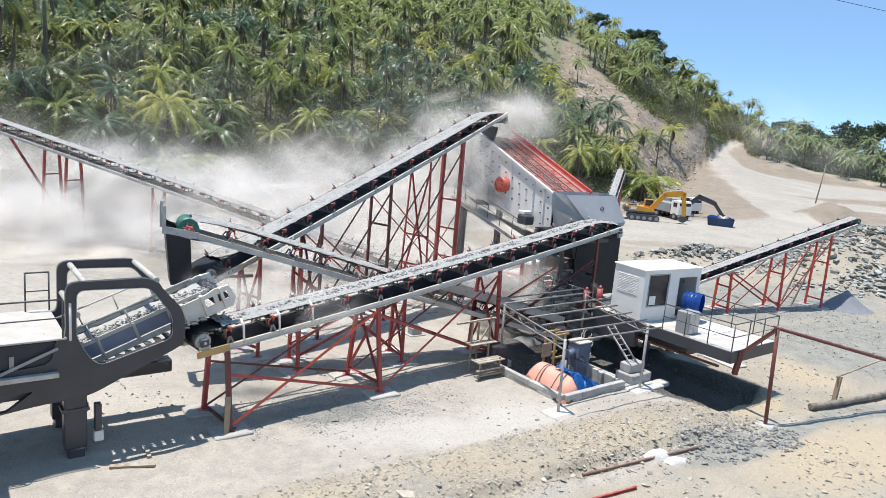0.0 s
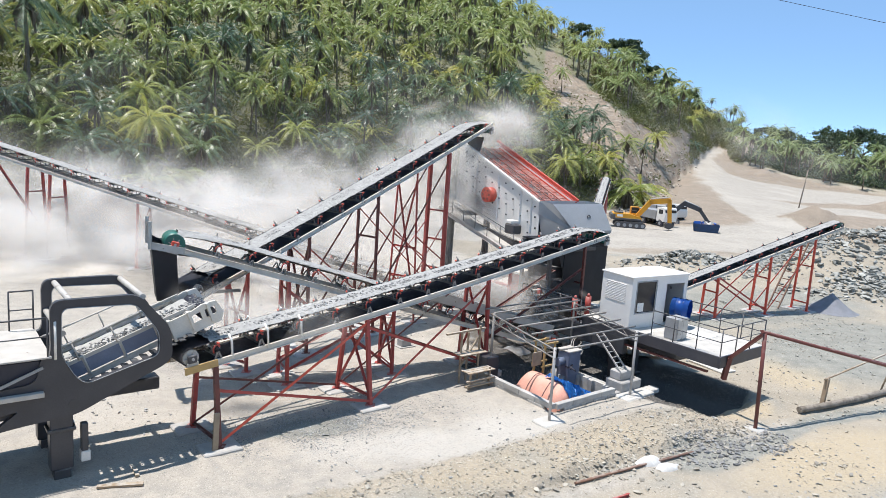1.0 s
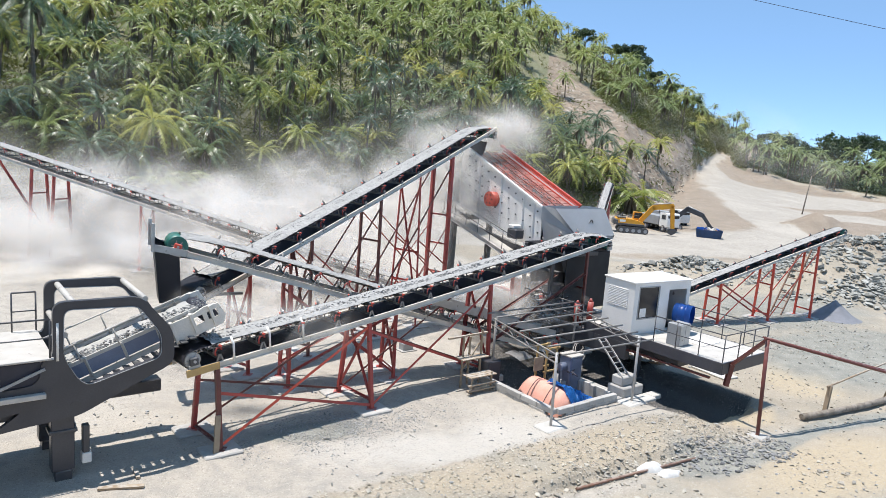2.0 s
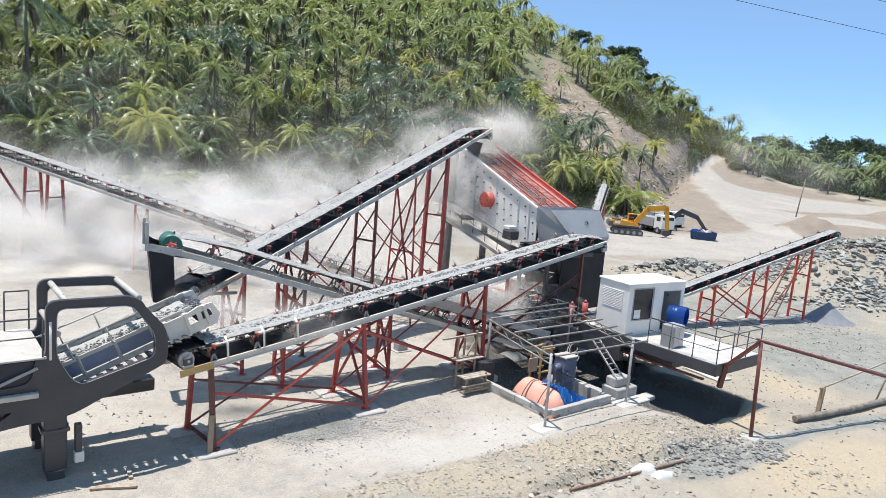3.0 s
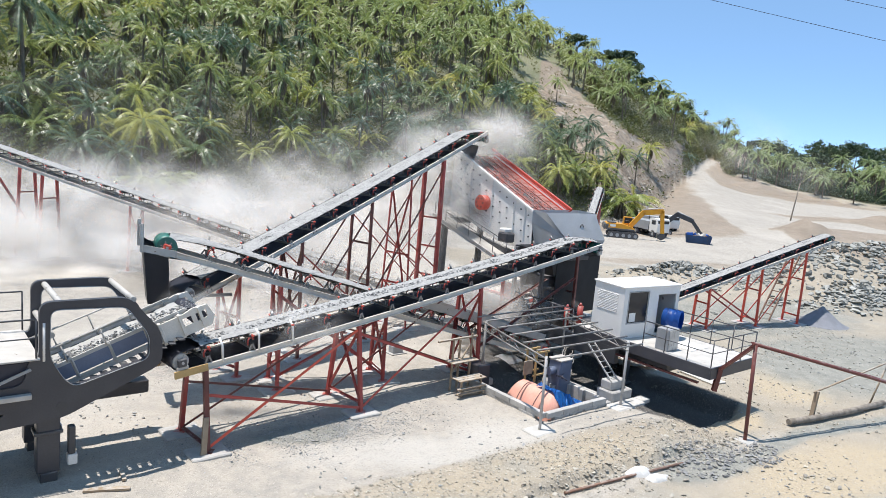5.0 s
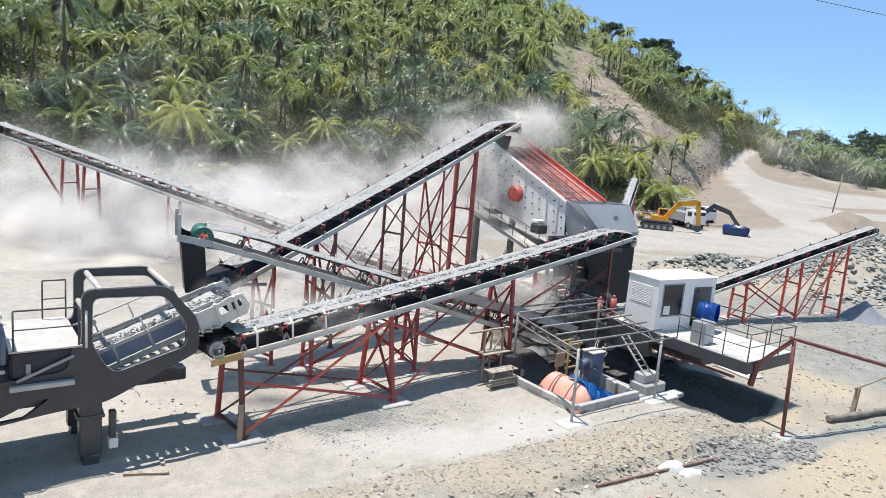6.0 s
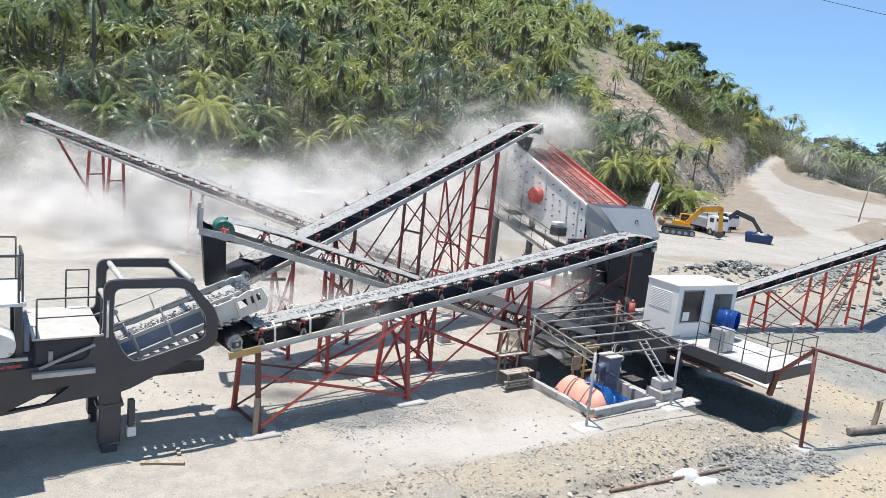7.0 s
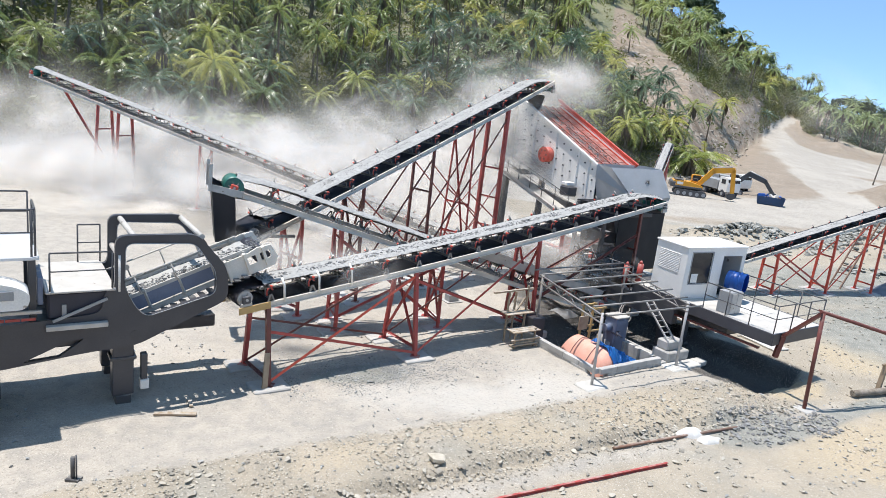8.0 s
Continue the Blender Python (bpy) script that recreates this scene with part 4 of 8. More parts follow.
trestle(rootF, atF, lenF * 0.75, 0.2, (M_RED, M_RED), 0.12)
trestle(rootF, atF, 0.8, 0.1, (M_DARK, M_DARK), 0.12)


# ---- the mobile jaw crusher ----
def bar(name, p, q, r, mat, parent, m, n=8):
    bm = bmesh.new()
    tube(bm, m @ Vector(p), m @ Vector(q), r, n)
    return part(name, bm, mat, parent)


def block(name, lo, hi, mat, parent, m, bevel=0.02, label=""):
    bm = bmesh.new()
    box(bm, lo, hi, m, bevel)
    return part(name, bm, mat, parent, label)


def railing(parent, m, pts, height=1.0, r=0.022, mat=M_DARK, mid=True, spacing=1.3):
    """Posts with a top and a middle rail along a line on a deck; the ends of the top rail bend down."""
    pts = [Vector(p) for p in pts]
    up = Vector((0, 0, height))
    bm = bmesh.new()
    pipe_run(bm, [m @ (p + up) for p in pts], r)
    part("top_rail", bm, mat, parent)
    if mid:
        bm = bmesh.new()
        pipe_run(bm, [m @ (p + up * 0.52) for p in pts], r * 0.8)
        part("mid_rail", bm, mat, parent)
    done = []
    for a, b in zip(pts, pts[1:]):
        k = max(1, round((b - a).length / spacing))
        for i in range(k + 1):
            q = a.lerp(b, i / k)
            if all((q - d).length > 0.05 for d in done):
                done.append(q)
                bar("post", q, q + up, r, mat, parent, m)


def jaw_crusher():
    m = plan((-6.2, 17.75, 0))
    root = thing("jaw_crusher", (-10.2, 16.0, 0), "charcoal mobile jaw crusher with loop frames and railed decks", "crusher")
    outer = soft_loop([(-13, 1.7), (-5.84, 1.36), (-3.87, 1.6), (-2.75, 1.66), (-0.42, 2.73), (-0.46, 3.62), (-1.27, 4.6), (-3.26, 4.6), (-3.26, 3.22), (-3.5, 3.2), (-3.55, 2.62), (-4.9, 2.52), (-13, 2.3)], 0.28, 4)
    window = soft_loop([(-3.04, 3.24), (-3.02, 4.4), (-1.34, 4.35), (-0.78, 3.56), (-0.76, 2.93), (-2.49, 2.43), (-2.72, 2.62)], 0.2, 4)
    notch = soft_loop([(-5.3, 1.5), (-4.3, 1.95), (-3.95, 1.98), (-4.5, 1.56)], 0.05, 2)
    for name, y0 in (("side_frame", 0.0), ("side_frame", 2.45)):
        bm = bmesh.new()
        plate(bm, outer, 0.15, m @ pose(-0.17 if y0 == 0 else 0, y0, 0), (window, notch))
        side = part(name, bm, M_DARK_CLEAN, root)
        bm = bmesh.new()
        pipe_run(bm, [m @ Vector((x - (0.17 if y0 == 0 else 0), y0 - 0.012, z)) for x, z in window + window[:1]], 0.011, 6)
        part("edge_trim", bm, M_GREY, side, "pale worn edge of the window")
        bm = bmesh.new()
        tube(bm, m @ Vector((-2.95, y0 - 0.01, 1.95)), m @ Vector((-2.95, y0 + 0.16, 1.95)), 0.13, 16)
        part("pivot_pin", bm, M_DARK, side)
    for p in ((-2.95, 4.5), (-1.32, 4.5), (-3.16, 3.75)):
        bar("cross_bar", (p[0], 0.1, p[1]), (p[0], 2.5, p[1]), 0.075, M_PALE_STEEL, root, m, 12)
    bar("stay_pipe", (-3.33, 0.05, 3.15), (-3.33, 0.05, 4.1), 0.06, M_WHITE, root, m, 10)
    block("bolster", (-12.9, 0.15, 1.75), (-2.75, 2.45, 2.2), M_DARK, root, m, 0.03)
    block("side_cabinet", (-4.9, 0.05, 2.53), (-3.52, 2.5, 3.2), M_RUBBER, root, m, 0.05)
    block("deck", (-4.95, -0.1, 3.22), (-3.42, 2.6, 3.27), M_PALE_STEEL, root, m, 0.01)
    railing(root, m, [(-4.85, -0.05, 3.27), (-3.5, -0.05, 3.27)], 0.95)
    railing(root, m, [(-4.0, 2.5, 3.27), (-3.45, 2.5, 3.27)], 1.05)
    block("ledge", (-4.95, -0.16, 2.3), (-3.6, 0.0, 2.42), M_PALE_STEEL, root, m, 0.01, "pale dusty step along the chassis")
    block("strut", (-4.6, 0.02, 2.55), (-4.5, 0.06, 2.9), M_GREY, root, m, 0.005)
    bm = bmesh.new()
    beam(bm, m @ Vector((-4.8, -0.02, 2.5)), m @ Vector((-3.6, -0.02, 3.0)), 0.04, 0.07)
    part("stay", bm, M_GREY, root)
    # higher platform and engine
    block("upper_deck", (-13, 0.0, 4.05), (-5.05, 2.6, 4.13), M_CHUTE, root, m, 0.01)
    railing(root, m, [(-10, 0.05, 4.13), (-5.2, 0.05, 4.13), (-5.12, 0.12, 4.13), (-5.12, 1.2, 4.13)], 1.12, 0.026)
    railing(root, m, [(-10, 2.5, 4.13), (-5.15, 2.5, 4.13)], 1.1)
    for x in (-5.2, -7.6, -10):
        block("column", (x - 0.08, 0.1, 2.3), (x + 0.08, 0.26, 4.05), M_DARK, root, m, 0.01)
        block("column", (x - 0.08, 2.3, 2.3), (x + 0.08, 2.46, 4.05), M_DARK, root, m, 0.01)
    bm = bmesh.new()
    plate(bm, soft_loop([(-9.0, 2.95), (-5.35, 2.95), (-5.26, 3.3), (-5.55, 3.5), (-7.2, 3.92), (-9.0, 3.95)], 0.2, 5), 0.74, m @ pose(0, -0.78, 0.16))
    hood = part("engine_hood", bm, M_WHITE, root, "white rounded engine hood")
    block("grille", (-6.3, -0.81, 3.36), (-5.6, -0.78, 3.58), M_GREY, hood, m, 0.01)
    for i in range(14):
        x = -5.15 - i * 0.32
        block("grille_bar", (x - 0.3, -0.03, 2.57), (x, 0.02, 2.64), M_RED, root, m, 0.01)
    block("sill", (-13, -0.05, 2.74), (-5.02, 0.03, 2.82), M_PALE_STEEL, root, m, 0.01)
    block("fender", (-5.1, 0.1, 2.9), (-4.98, 1.2, 3.6), M_SLATE, root, m, 0.02)
    block("hopper", (-12.8, 0.25, 2.2), (-9.2, 2.4, 5.2), M_DARK, root, m, 0.08)
    block("undercarriage", (-13, 0.5, 0.35), (-5.9, 2.05, 1.6), M_DARK, root, m, 0.05)
    block("axle_beam", (-13, 0.15, 1.0), (-6.3, 0.5, 1.5), M_DARK, root, m, 0.03)
    block("outrigger_beam", (-9.0, -0.76, 0.12), (-6.02, -0.64, 0.45), M_RED, root, m, 0.01, "red steel outrigger beam")
    for x in (-8.6, -6.3):
        block("outrigger_arm", (x - 0.08, -0.64, 0.2), (x + 0.08, 0.6, 0.42), M_DARK, root, m, 0.01)
        block("outrigger_foot", (x - 0.15, -0.85, -0.03), (x + 0.15, -0.55, 0.12), M_DARK, root, m, 0.01)
    # supports
    for y in (0.1, 2.1):
        block("leg", (-3.47, y, 0.25), (-2.96, y + 0.4, 1.75), M_DARK_CLEAN, root, m, 0.02)
        block("collar", (-3.53, y - 0.04, 1.25), (-2.9, y + 0.44, 1.33), M_DARK, root, m, 0.01)
        block("foot", (-3.4, y - 0.02, -0.05), (-3.02, y + 0.42, 0.25), M_DARK, root, m, 0.02)
        block("jack", (-2.78, y, 0.62), (-2.62, y + 0.2, 1.35), M_DARK, root, m, 0.02)
        block("jack_foot", (-2.8, y - 0.03, 0.35), (-2.58, y + 0.22, 0.62), M_WHITE, root, m, 0.02)
    block("tow_beam", (-3.3, 2.0, 1.2), (-0.35, 2.45, 1.58), M_DARK_CLEAN, root, m, 0.03)
    for x in (-8.0, -9.4, -10.8):
        for y in (0.2, 2.0):
            bm = bmesh.new()
            tube(bm, m @ Vector((x, y, 0.55)), m @ Vector((x, y + 0.35, 0.55)), 0.55, 24)
            w = part("wheel", bm, M_RUBBER, root)
            bm = bmesh.new()
            tube(bm, m @ Vector((x, y - 0.02, 0.55)), m @ Vector((x, y + 0.37, 0.55)), 0.28, 16)
            part("rim", bm, M_GREY, w)
    # discharge conveyor within the loop frames
    a, b = Vector((-3.5, 0, 2.0)), Vector((0.4, 0, 3.5))
    d = (b - a).normalized()
    nrm = Vector((-d.z, 0, d.x))
    def cp(t, y, h):
        return m @ (a + (b - a) * t + Vector((0, y, 0)) + nrm * h)
    for y in (0.55, 1.95):
        bm = bmesh.new()
        channel(bm, cp(0, y, 0.02), cp(1, y, 0.02), 0.14, 0.06, 0.012, -1 if y < 1 else 1)
        part("stringer", bm, M_PALE_STEEL, root)
        bm = bmesh.new()
        channel(bm, cp(0, y, 0.56), cp(0.98, y, 0.56), 0.1, 0.05, 0.012, -1 if y < 1 else 1)
        part("skirt_rail", bm, M_PALE_STEEL, root)
        bm = bmesh.new()
        beam(bm, cp(0.02, y, 0.33), cp(0.8, y, 0.33), 0.02, 0.36)
        part("skirt_plate", bm, M_SLATE if y < 1 else M_CHUTE, root)
        for k in range(5):
            bm = bmesh.new()
            beam(bm, cp(0.05 + k * 0.22, y, 0.05), cp(0.05 + k * 0.22, y, 0.58), 0.06, 0.08, (1, 0, 0))
            part("upright", bm, M_PALE_STEEL, root)
        bm = bmesh.new()
        pipe_run(bm, [cp(0.0, y, 1.05), cp(0.72, y, 1.05)], 0.025)
        part("guard_rail", bm, M_PALE_STEEL, root)
        for k in range(4):
            bar_bm = bmesh.new()
            tube(bar_bm, cp(0.02 + 0.23 * k, y, 0.56), cp(0.02 + 0.23 * k, y, 1.05), 0.02)
            part("guard_post", bar_bm, M_PALE_STEEL, root)
    bm = bmesh.new()
    rows = []
    for i in range(25):
        rows.append([bm.verts.new(cp(i / 24, 0.6 + 1.3 * k / 6, 0.42 - 0.12 * (1 - abs(k - 3) / 3))) for k in range(7)])
    for p, q in zip(rows, rows[1:]):
        for k in range(6):
            bm.faces.new((p[k], p[k + 1], q[k + 1], q[k]))
    bmesh.ops.solidify(bm, geom=list(bm.faces), thickness=0.02)
    part("belt", bm, M_RUBBER, root)
    bm = bmesh.new()
    rows = []
    for i in range(41):
        rows.append([bm.verts.new(cp(i / 40, 0.66 + 1.18 * k / 8, 0.36 + 0.07 * (k / 8) + 0.05 * noise.noise(Vector((i * 0.4, k * 0.5, 2))) + 0.03 * (1 - abs(k - 4) / 4))) for k in range(9)])
    for p, q in zip(rows, rows[1:]):
        for k in range(8):
            bm.faces.new((p[k], p[k + 1], q[k + 1], q[k])).smooth = True
    part("stone_bed", bm, M_GRAVEL, root, "pale stone fines spread over the belt")
    # slotted walkway between the near frame and the belt
    for k in range(15):
        bm = bmesh.new()
        t = 0.04 + 0.06 * k
        beam(bm, cp(t, 0.16, -0.06), cp(t, 0.53, -0.06), 0.17, 0.03, (0, 0, 1))
        part("walkway_plank", bm, M_DARK, root)
    # head box of the discharge belt
    hm = m @ Matrix.Translation(b) @ Matrix.Rotation(-math.atan2(d.z, d.x), 4, "Y")
    for y in (0.42, 2.02):
        bm = bmesh.new()
        plate(bm, [(-0.9, -0.12), (0.45, -0.12), (0.6, 0.1), (0.5, 0.5), (0.1, 0.56), (-0.2, 0.5), (-0.9, 0.5)], 0.06, hm @ pose(0, y, 0), ([(-0.35, 0.15), (0.0, 0.15), (0.0, 0.38), (-0.35, 0.38)], [(0.12, 0.15), (0.42, 0.15), (0.42, 0.38), (0.12, 0.38)]))
        part("head_plate", bm, M_CREAM, root, "dusty cream head plate")
        for k in range(3):
            block("rib", (-0.9 + k * 0.55, y - 0.06, -0.05), (-0.82 + k * 0.55, y + 0.1, 0.54), M_CREAM, root, hm, 0.005)
    bm = bmesh.new()
    tube(bm, hm @ Vector((0.2, 0.5, 0.2)), hm @ Vector((0.2, 2.0, 0.2)), 0.22, 20)
    part("head_pulley", bm, M_RUBBER, root)
    bar("discharge_pin", (0.35, 0.3, 3.3), (0.35, 2.2, 3.3), 0.05, M_DARK, root, m)
    # load
    rng = random.Random(12)
    spots = []
    for _ in range(800):
        t, y = rng.uniform(0.02, 1.08), rng.gauss(0.98, 0.2)
        if abs(y - 1.25) > 0.6:
            continue
        p = cp(t, y, 0.4 + 0.1 * (1 - (abs(y - 1.25) / 0.62) ** 2) + rng.uniform(-0.03, 0.03))
        spots.append((*p, rng.uniform(0.05, 0.15), rng.uniform(0, 6)))
    scatter("stones", [rough_stone(200 + k) for k in range(4)], spots, M_AGG, "freshly crushed grey stones on a short belt", "stone")
    return root


jaw_crusher()


def tail_guard():
    root = thing("tail_guard", (-6.7, 18.1, 2.3), "yellowed tail guard and chute skirt on a conveyor", "guard")
    for side in (-1, 1):
        bm = bmesh.new()
        beam(bm, atA(-0.1, side * 0.62, 0.1), atA(0.85, side * 0.62, 0.1), 0.04, 0.2)
        part("plate", bm, M_YWOOD, root)
        for k in range(3):
            bm = bmesh.new()
            pipe_run(bm, [atA(1.3 + k * 1.15, side * 0.6, 0.1), atA(1.3 + k * 1.15, side * 0.64, 0.62), atA(1.3 + k * 1.15, side * 0.5, 0.8)], 0.035, 6)
            part("bracket", bm, M_WHITE, root)


tail_guard()


def transfer_chute():
    """Hangs from the head of the transfer conveyor over the screen feed conveyor's tail."""
    root = thing("transfer_chute", (-9.0, 21.9, 3.4), "dark steel chute between two conveyors", "chute")
    c = lambda s, n, h: Vector(atC(lenC + s - 0.42, n, 0)) + Vector((0, 0, h))
    top = [c(0.95, -0.6, 0.25), c(0.95, 0.6, 0.25), c(0.15, 0.6, 0.0), c(0.15, -0.6, 0.0)]
    bot = [c(0.75, -0.5, -1.75), c(0.75, 0.5, -1.75), c(0.05, 0.5, -1.65), c(0.05, -0.5, -1.65)]
    for i in range(4):
        bm = bmesh.new()
        j = (i + 1) % 4
        vs = [bm.verts.new(p) for p in (top[i], top[j], bot[j], bot[i])]
        bm.faces.new(vs)
        bmesh.ops.solidify(bm, geom=list(bm.faces), thickness=0.03)
        part("panel", bm, M_DARK_CLEAN, root)
    for n in (-0.64, 0.64):
        bm = bmesh.new()
        beam(bm, c(0.98, n, -0.1), c(0.98, n, 0.78), 0.1, 0.08, (1, 0, 0))
        part("end_post", bm, M_PALE_STEEL, root)
        bm = bmesh.new()
        beam(bm, c(-0.1, n, 0.12), c(1.0, n, 0.02), 0.05, 0.22)
        part("side_rail", bm, M_PALE_STEEL, root)
    bm = bmesh.new()
    beam(bm, c(0.98, -0.62, 0.42), c(0.98, 0.62, 0.42), 0.05, 0.4)
    part("splash_plate", bm, M_DARK, root)
    bm = bmesh.new()
    pipe_run(bm, [c(0.05, -0.55, -0.6), c(0.15, -0.62, -1.3), c(-0.2, -0.66, -1.62), c(-0.9, -0.68, -1.35), c(-2.2, -0.66, -0.95)], 0.06, 8)
    part("lip", bm, M_DARK, root)


transfer_chute()


# ---- the vibrating screen ----
def vibrating_screen():
    o = Vector((2.05, 38.0, 0))
    m = Matrix((-V, U, Vector((0, 0, 1)))).transposed().to_4x4()
    m.translation = o
    # x runs down the slope, y across, z up; the near side wall stands at y = 0
    root = thing("vibrating_screen", (4.5, 37.0, 0), "white inclined vibrating screen with a red deck and railed walkway", "screen")
    W, k = 2.6, 0.433
    zt = lambda x: 8.56 - k * x
    for y in (0.0, W):
        bm = bmesh.new()
        plate(bm, [(-1.3, zt(-1.3) - 0.35), (-0.7, zt(-0.7)), (5.25, zt(5.25)), (5.3, 4.25), (3.4, 4.3), (-1.35, 5.6)], 0.05, m @ pose(0, y, 0))
        wall = part("side_wall", bm, M_WHITE, root)
        yo = y - 0.03 if y == 0 else y + 0.08
        bm = bmesh.new()
        beam(bm, m @ Vector((-0.8, yo, zt(-0.8) - 0.02)), m @ Vector((5.3, yo, zt(5.3) - 0.02)), 0.16, 0.1)
        part("top_flange", bm, M_WHITE if y == 0 else M_BRIGHT_RED, wall)
        for x in (0.35, 2.15, 3.9, 4.7):
            bm = bmesh.new()
            beam(bm, m @ Vector((x, yo, zt(x) - 0.1)), m @ Vector((x + 0.06, yo, max(4.5, 5.35 - 0.2 * x) + 0.1)), 0.07, 0.08, (1, 0, 0))
            part("rib", bm, M_WHITE, wall)
        bm = bmesh.new()
        for i in range(11):
            x = -0.7 + 0.56 * i
            for d in (0.42, 0.95, 1.5, 2.05):
                if zt(x) - d > 5.3 - 0.22 * x:
                    tube(bm, m @ Vector((x + 0.12 * d, yo - 0.02, zt(x) - d)), m @ Vector((x + 0.12 * d, yo + 0.08, zt(x) - d)), 0.045, 6)
        tagged(part("bolts", bm, M_DARK, wall), kind="stuff")
    # exciter
    bm = bmesh.new()
    tube(bm, m @ Vector((1.66, -0.42, 6.28)), m @ Vector((1.66, 0.0, 6.28)), 0.4, 28)
    disc = part("exciter_cover", bm, M_BRIGHT_RED, root, "round bright red exciter cover")
    for j in range(6):
        a = j * math.tau / 6
        bm = bmesh.new()
        tube(bm, m @ Vector((1.66 + 0.25 * math.cos(a), -0.45, 6.28 + 0.25 * math.sin(a))), m @ Vector((1.66 + 0.25 * math.cos(a), -0.41, 6.28 + 0.25 * math.sin(a))), 0.05, 8)
        part("bolt", bm, M_MAROON, disc)
    # deck of red mesh panels
    for row in range(10):
        for col in range(4):
            bm = bmesh.new()
            x0, y0 = -0.75 + row * 0.6, 0.08 + col * 0.62
            mm = m @ Matrix.Translation((x0, y0, zt(x0) - 0.2)) @ Matrix.Rotation(math.atan(k), 4, "Y")
            box(bm, (0.01, 0.01, 0), (0.63, 0.6, 0.05), mm, 0.012)
            part("screen_panel", bm, M_DECKRED, root)
    for col in range(5):
        y = 0.07 + col * 0.62
        bm = bmesh.new()
        beam(bm, m @ Vector((-0.75, y, zt(-0.75) - 0.12)), m @ Vector((5.25, y, zt(5.25) - 0.12)), 0.06, 0.07)
        part("deck_rail", bm, M_BRIGHT_RED if col == 4 else M_DECKRED, root)
    bm = bmesh.new()
    beam(bm, m @ Vector((-1.1, W + 0.12, zt(-1.1) + 0.14)), m @ Vector((5.4, W + 0.12, zt(5.4) + 0.14)), 0.12, 0.12)
    part("side_rail", bm, M_BRIGHT_RED, root)
    for zo, nm in ((-1.0, "lower_deck"), (-1.8, "lower_deck")):
        bm = bmesh.new()
        beam(bm, m @ Vector((-0.9, W / 2, zt(-0.9) + zo)), m @ Vector((5.1, W / 2, zt(5.1) + zo)), W - 0.1, 0.1)
        part(nm, bm, M_DARK, root)
    bm = bmesh.new()
    box(bm, (-1.32, 0.05, 5.7), (-1.26, W, 8.3), m)
    part("back_wall", bm, M_PALE_STEEL, root)
    # feed box under the conveyor head
    bm = bmesh.new()
    plate(bm, [(-1.7, 8.3), (-0.2, 8.4), (0.1, 9.3), (-1.7, 9.4)], 0.04, m @ pose(0, 0.5, 0))
    part("feed_box", bm, M_DARK, root)
    # discharge chute
    bm = bmesh.new()
    top = [(5.3, -0.1, 6.35), (6.2, -0.1, 6.3), (6.35, 3.5, 6.3), (5.3, 3.4, 6.35)]
    mid = [(5.3, -0.1, 5.7), (6.9, 0.9, 5.0), (7.0, 3.7, 5.0), (5.3, 3.5, 5.3)]
    low = [(5.35, 0.3, 4.3), (6.9, 1.2, 4.2), (6.9, 3.3, 4.2), (5.35, 3.2, 4.3)]
    rows = [[bm.verts.new(m @ Vector(p)) for p in r] for r in (top, mid, low)]
    for a, b in zip(rows, rows[1:]):
        for i in range(4):
            bm.faces.new((a[i], a[(i + 1) % 4], b[(i + 1) % 4], b[i]))
    bmesh.ops.solidify(bm, geom=list(bm.faces), thickness=0.03)
    chute = part("discharge_chute", bm, M_CHUTE, root, "plain grey steel discharge chute")
    bm = bmesh.new()
    ring = [m @ Vector((6.62 + 0.004, 2.2 + 0.12 * math.cos(a), 5.62 + 0.15 * math.sin(a))) for a in np.linspace(0, math.tau, 13)]
    pipe_run(bm, ring, 0.025, 6)
    part("lifting_ring", bm, M_DARK, chute)
    # walkway along the near side
    wk = lambda x: 5.25 - 0.28 * (x + 1.5)
    bm = bmesh.new()
    beam(bm, m @ Vector((-1.6, -0.55, wk(-1.6))), m @ Vector((4.6, -0.55, wk(4.6))), 0.75, 0.05)
    walkw = part("walkway", bm, M_PALE_STEEL, root)
    for yy in (-0.92, -0.16):
        bm = bmesh.new()
        channel(bm, m @ Vector((-1.7, yy, wk(-1.7) - 0.1)), m @ Vector((4.7, yy, wk(4.7) - 0.1)), 0.22, 0.08)
        part("walkway_beam", bm, M_PALE_STEEL, walkw)
    railing(root, m, [(-1.5, -0.9, wk(-1.5)), (4.5, -0.9, wk(4.5))], 1.0, 0.02, M_DARK, True, 1.0)
    # frame and legs
    for x, z1 in ((-1.5, 4.9), (4.9, 4.1)):
        for y in (-0.1, W + 0.1):
            block("leg", (x - 0.15, y - 0.15, 0.0), (x + 0.15, y + 0.15, z1), M_DARK, root, m, 0.02)
        bm = bmesh.new()
        beam(bm, m @ Vector((x, -0.2, z1)), m @ Vector((x, W + 0.2, z1)), 0.25, 0.3)
        part("cross_beam", bm, M_DARK, root)
    for y in (-0.1, W + 0.1):
        bm = bmesh.new()
        beam(bm, m @ Vector((-1.7, y, 4.75)), m @ Vector((5.2, y, 3.7)), 0.2, 0.42)
        part("main_beam", bm, M_DARK, root)
        bm = bmesh.new()
        beam(bm, m @ Vector((-1.5, y, 0.4)), m @ Vector((4.9, y, 3.4)), 0.14, 0.14)
        part("diagonal", bm, M_DARK, root)
        for x in (-0.9, 4.5):
            bm = bmesh.new()
            for j in range(5):
                tube(bm, m @ Vector((x, y, 4.75 - 0.152 * (x + 1.7) + 0.2 + j * 0.09)), m @ Vector((x, y, 4.75 - 0.152 * (x + 1.7) + 0.26 + j * 0.09)), 0.12, 12)
            part("spring", bm, M_DARK, root)
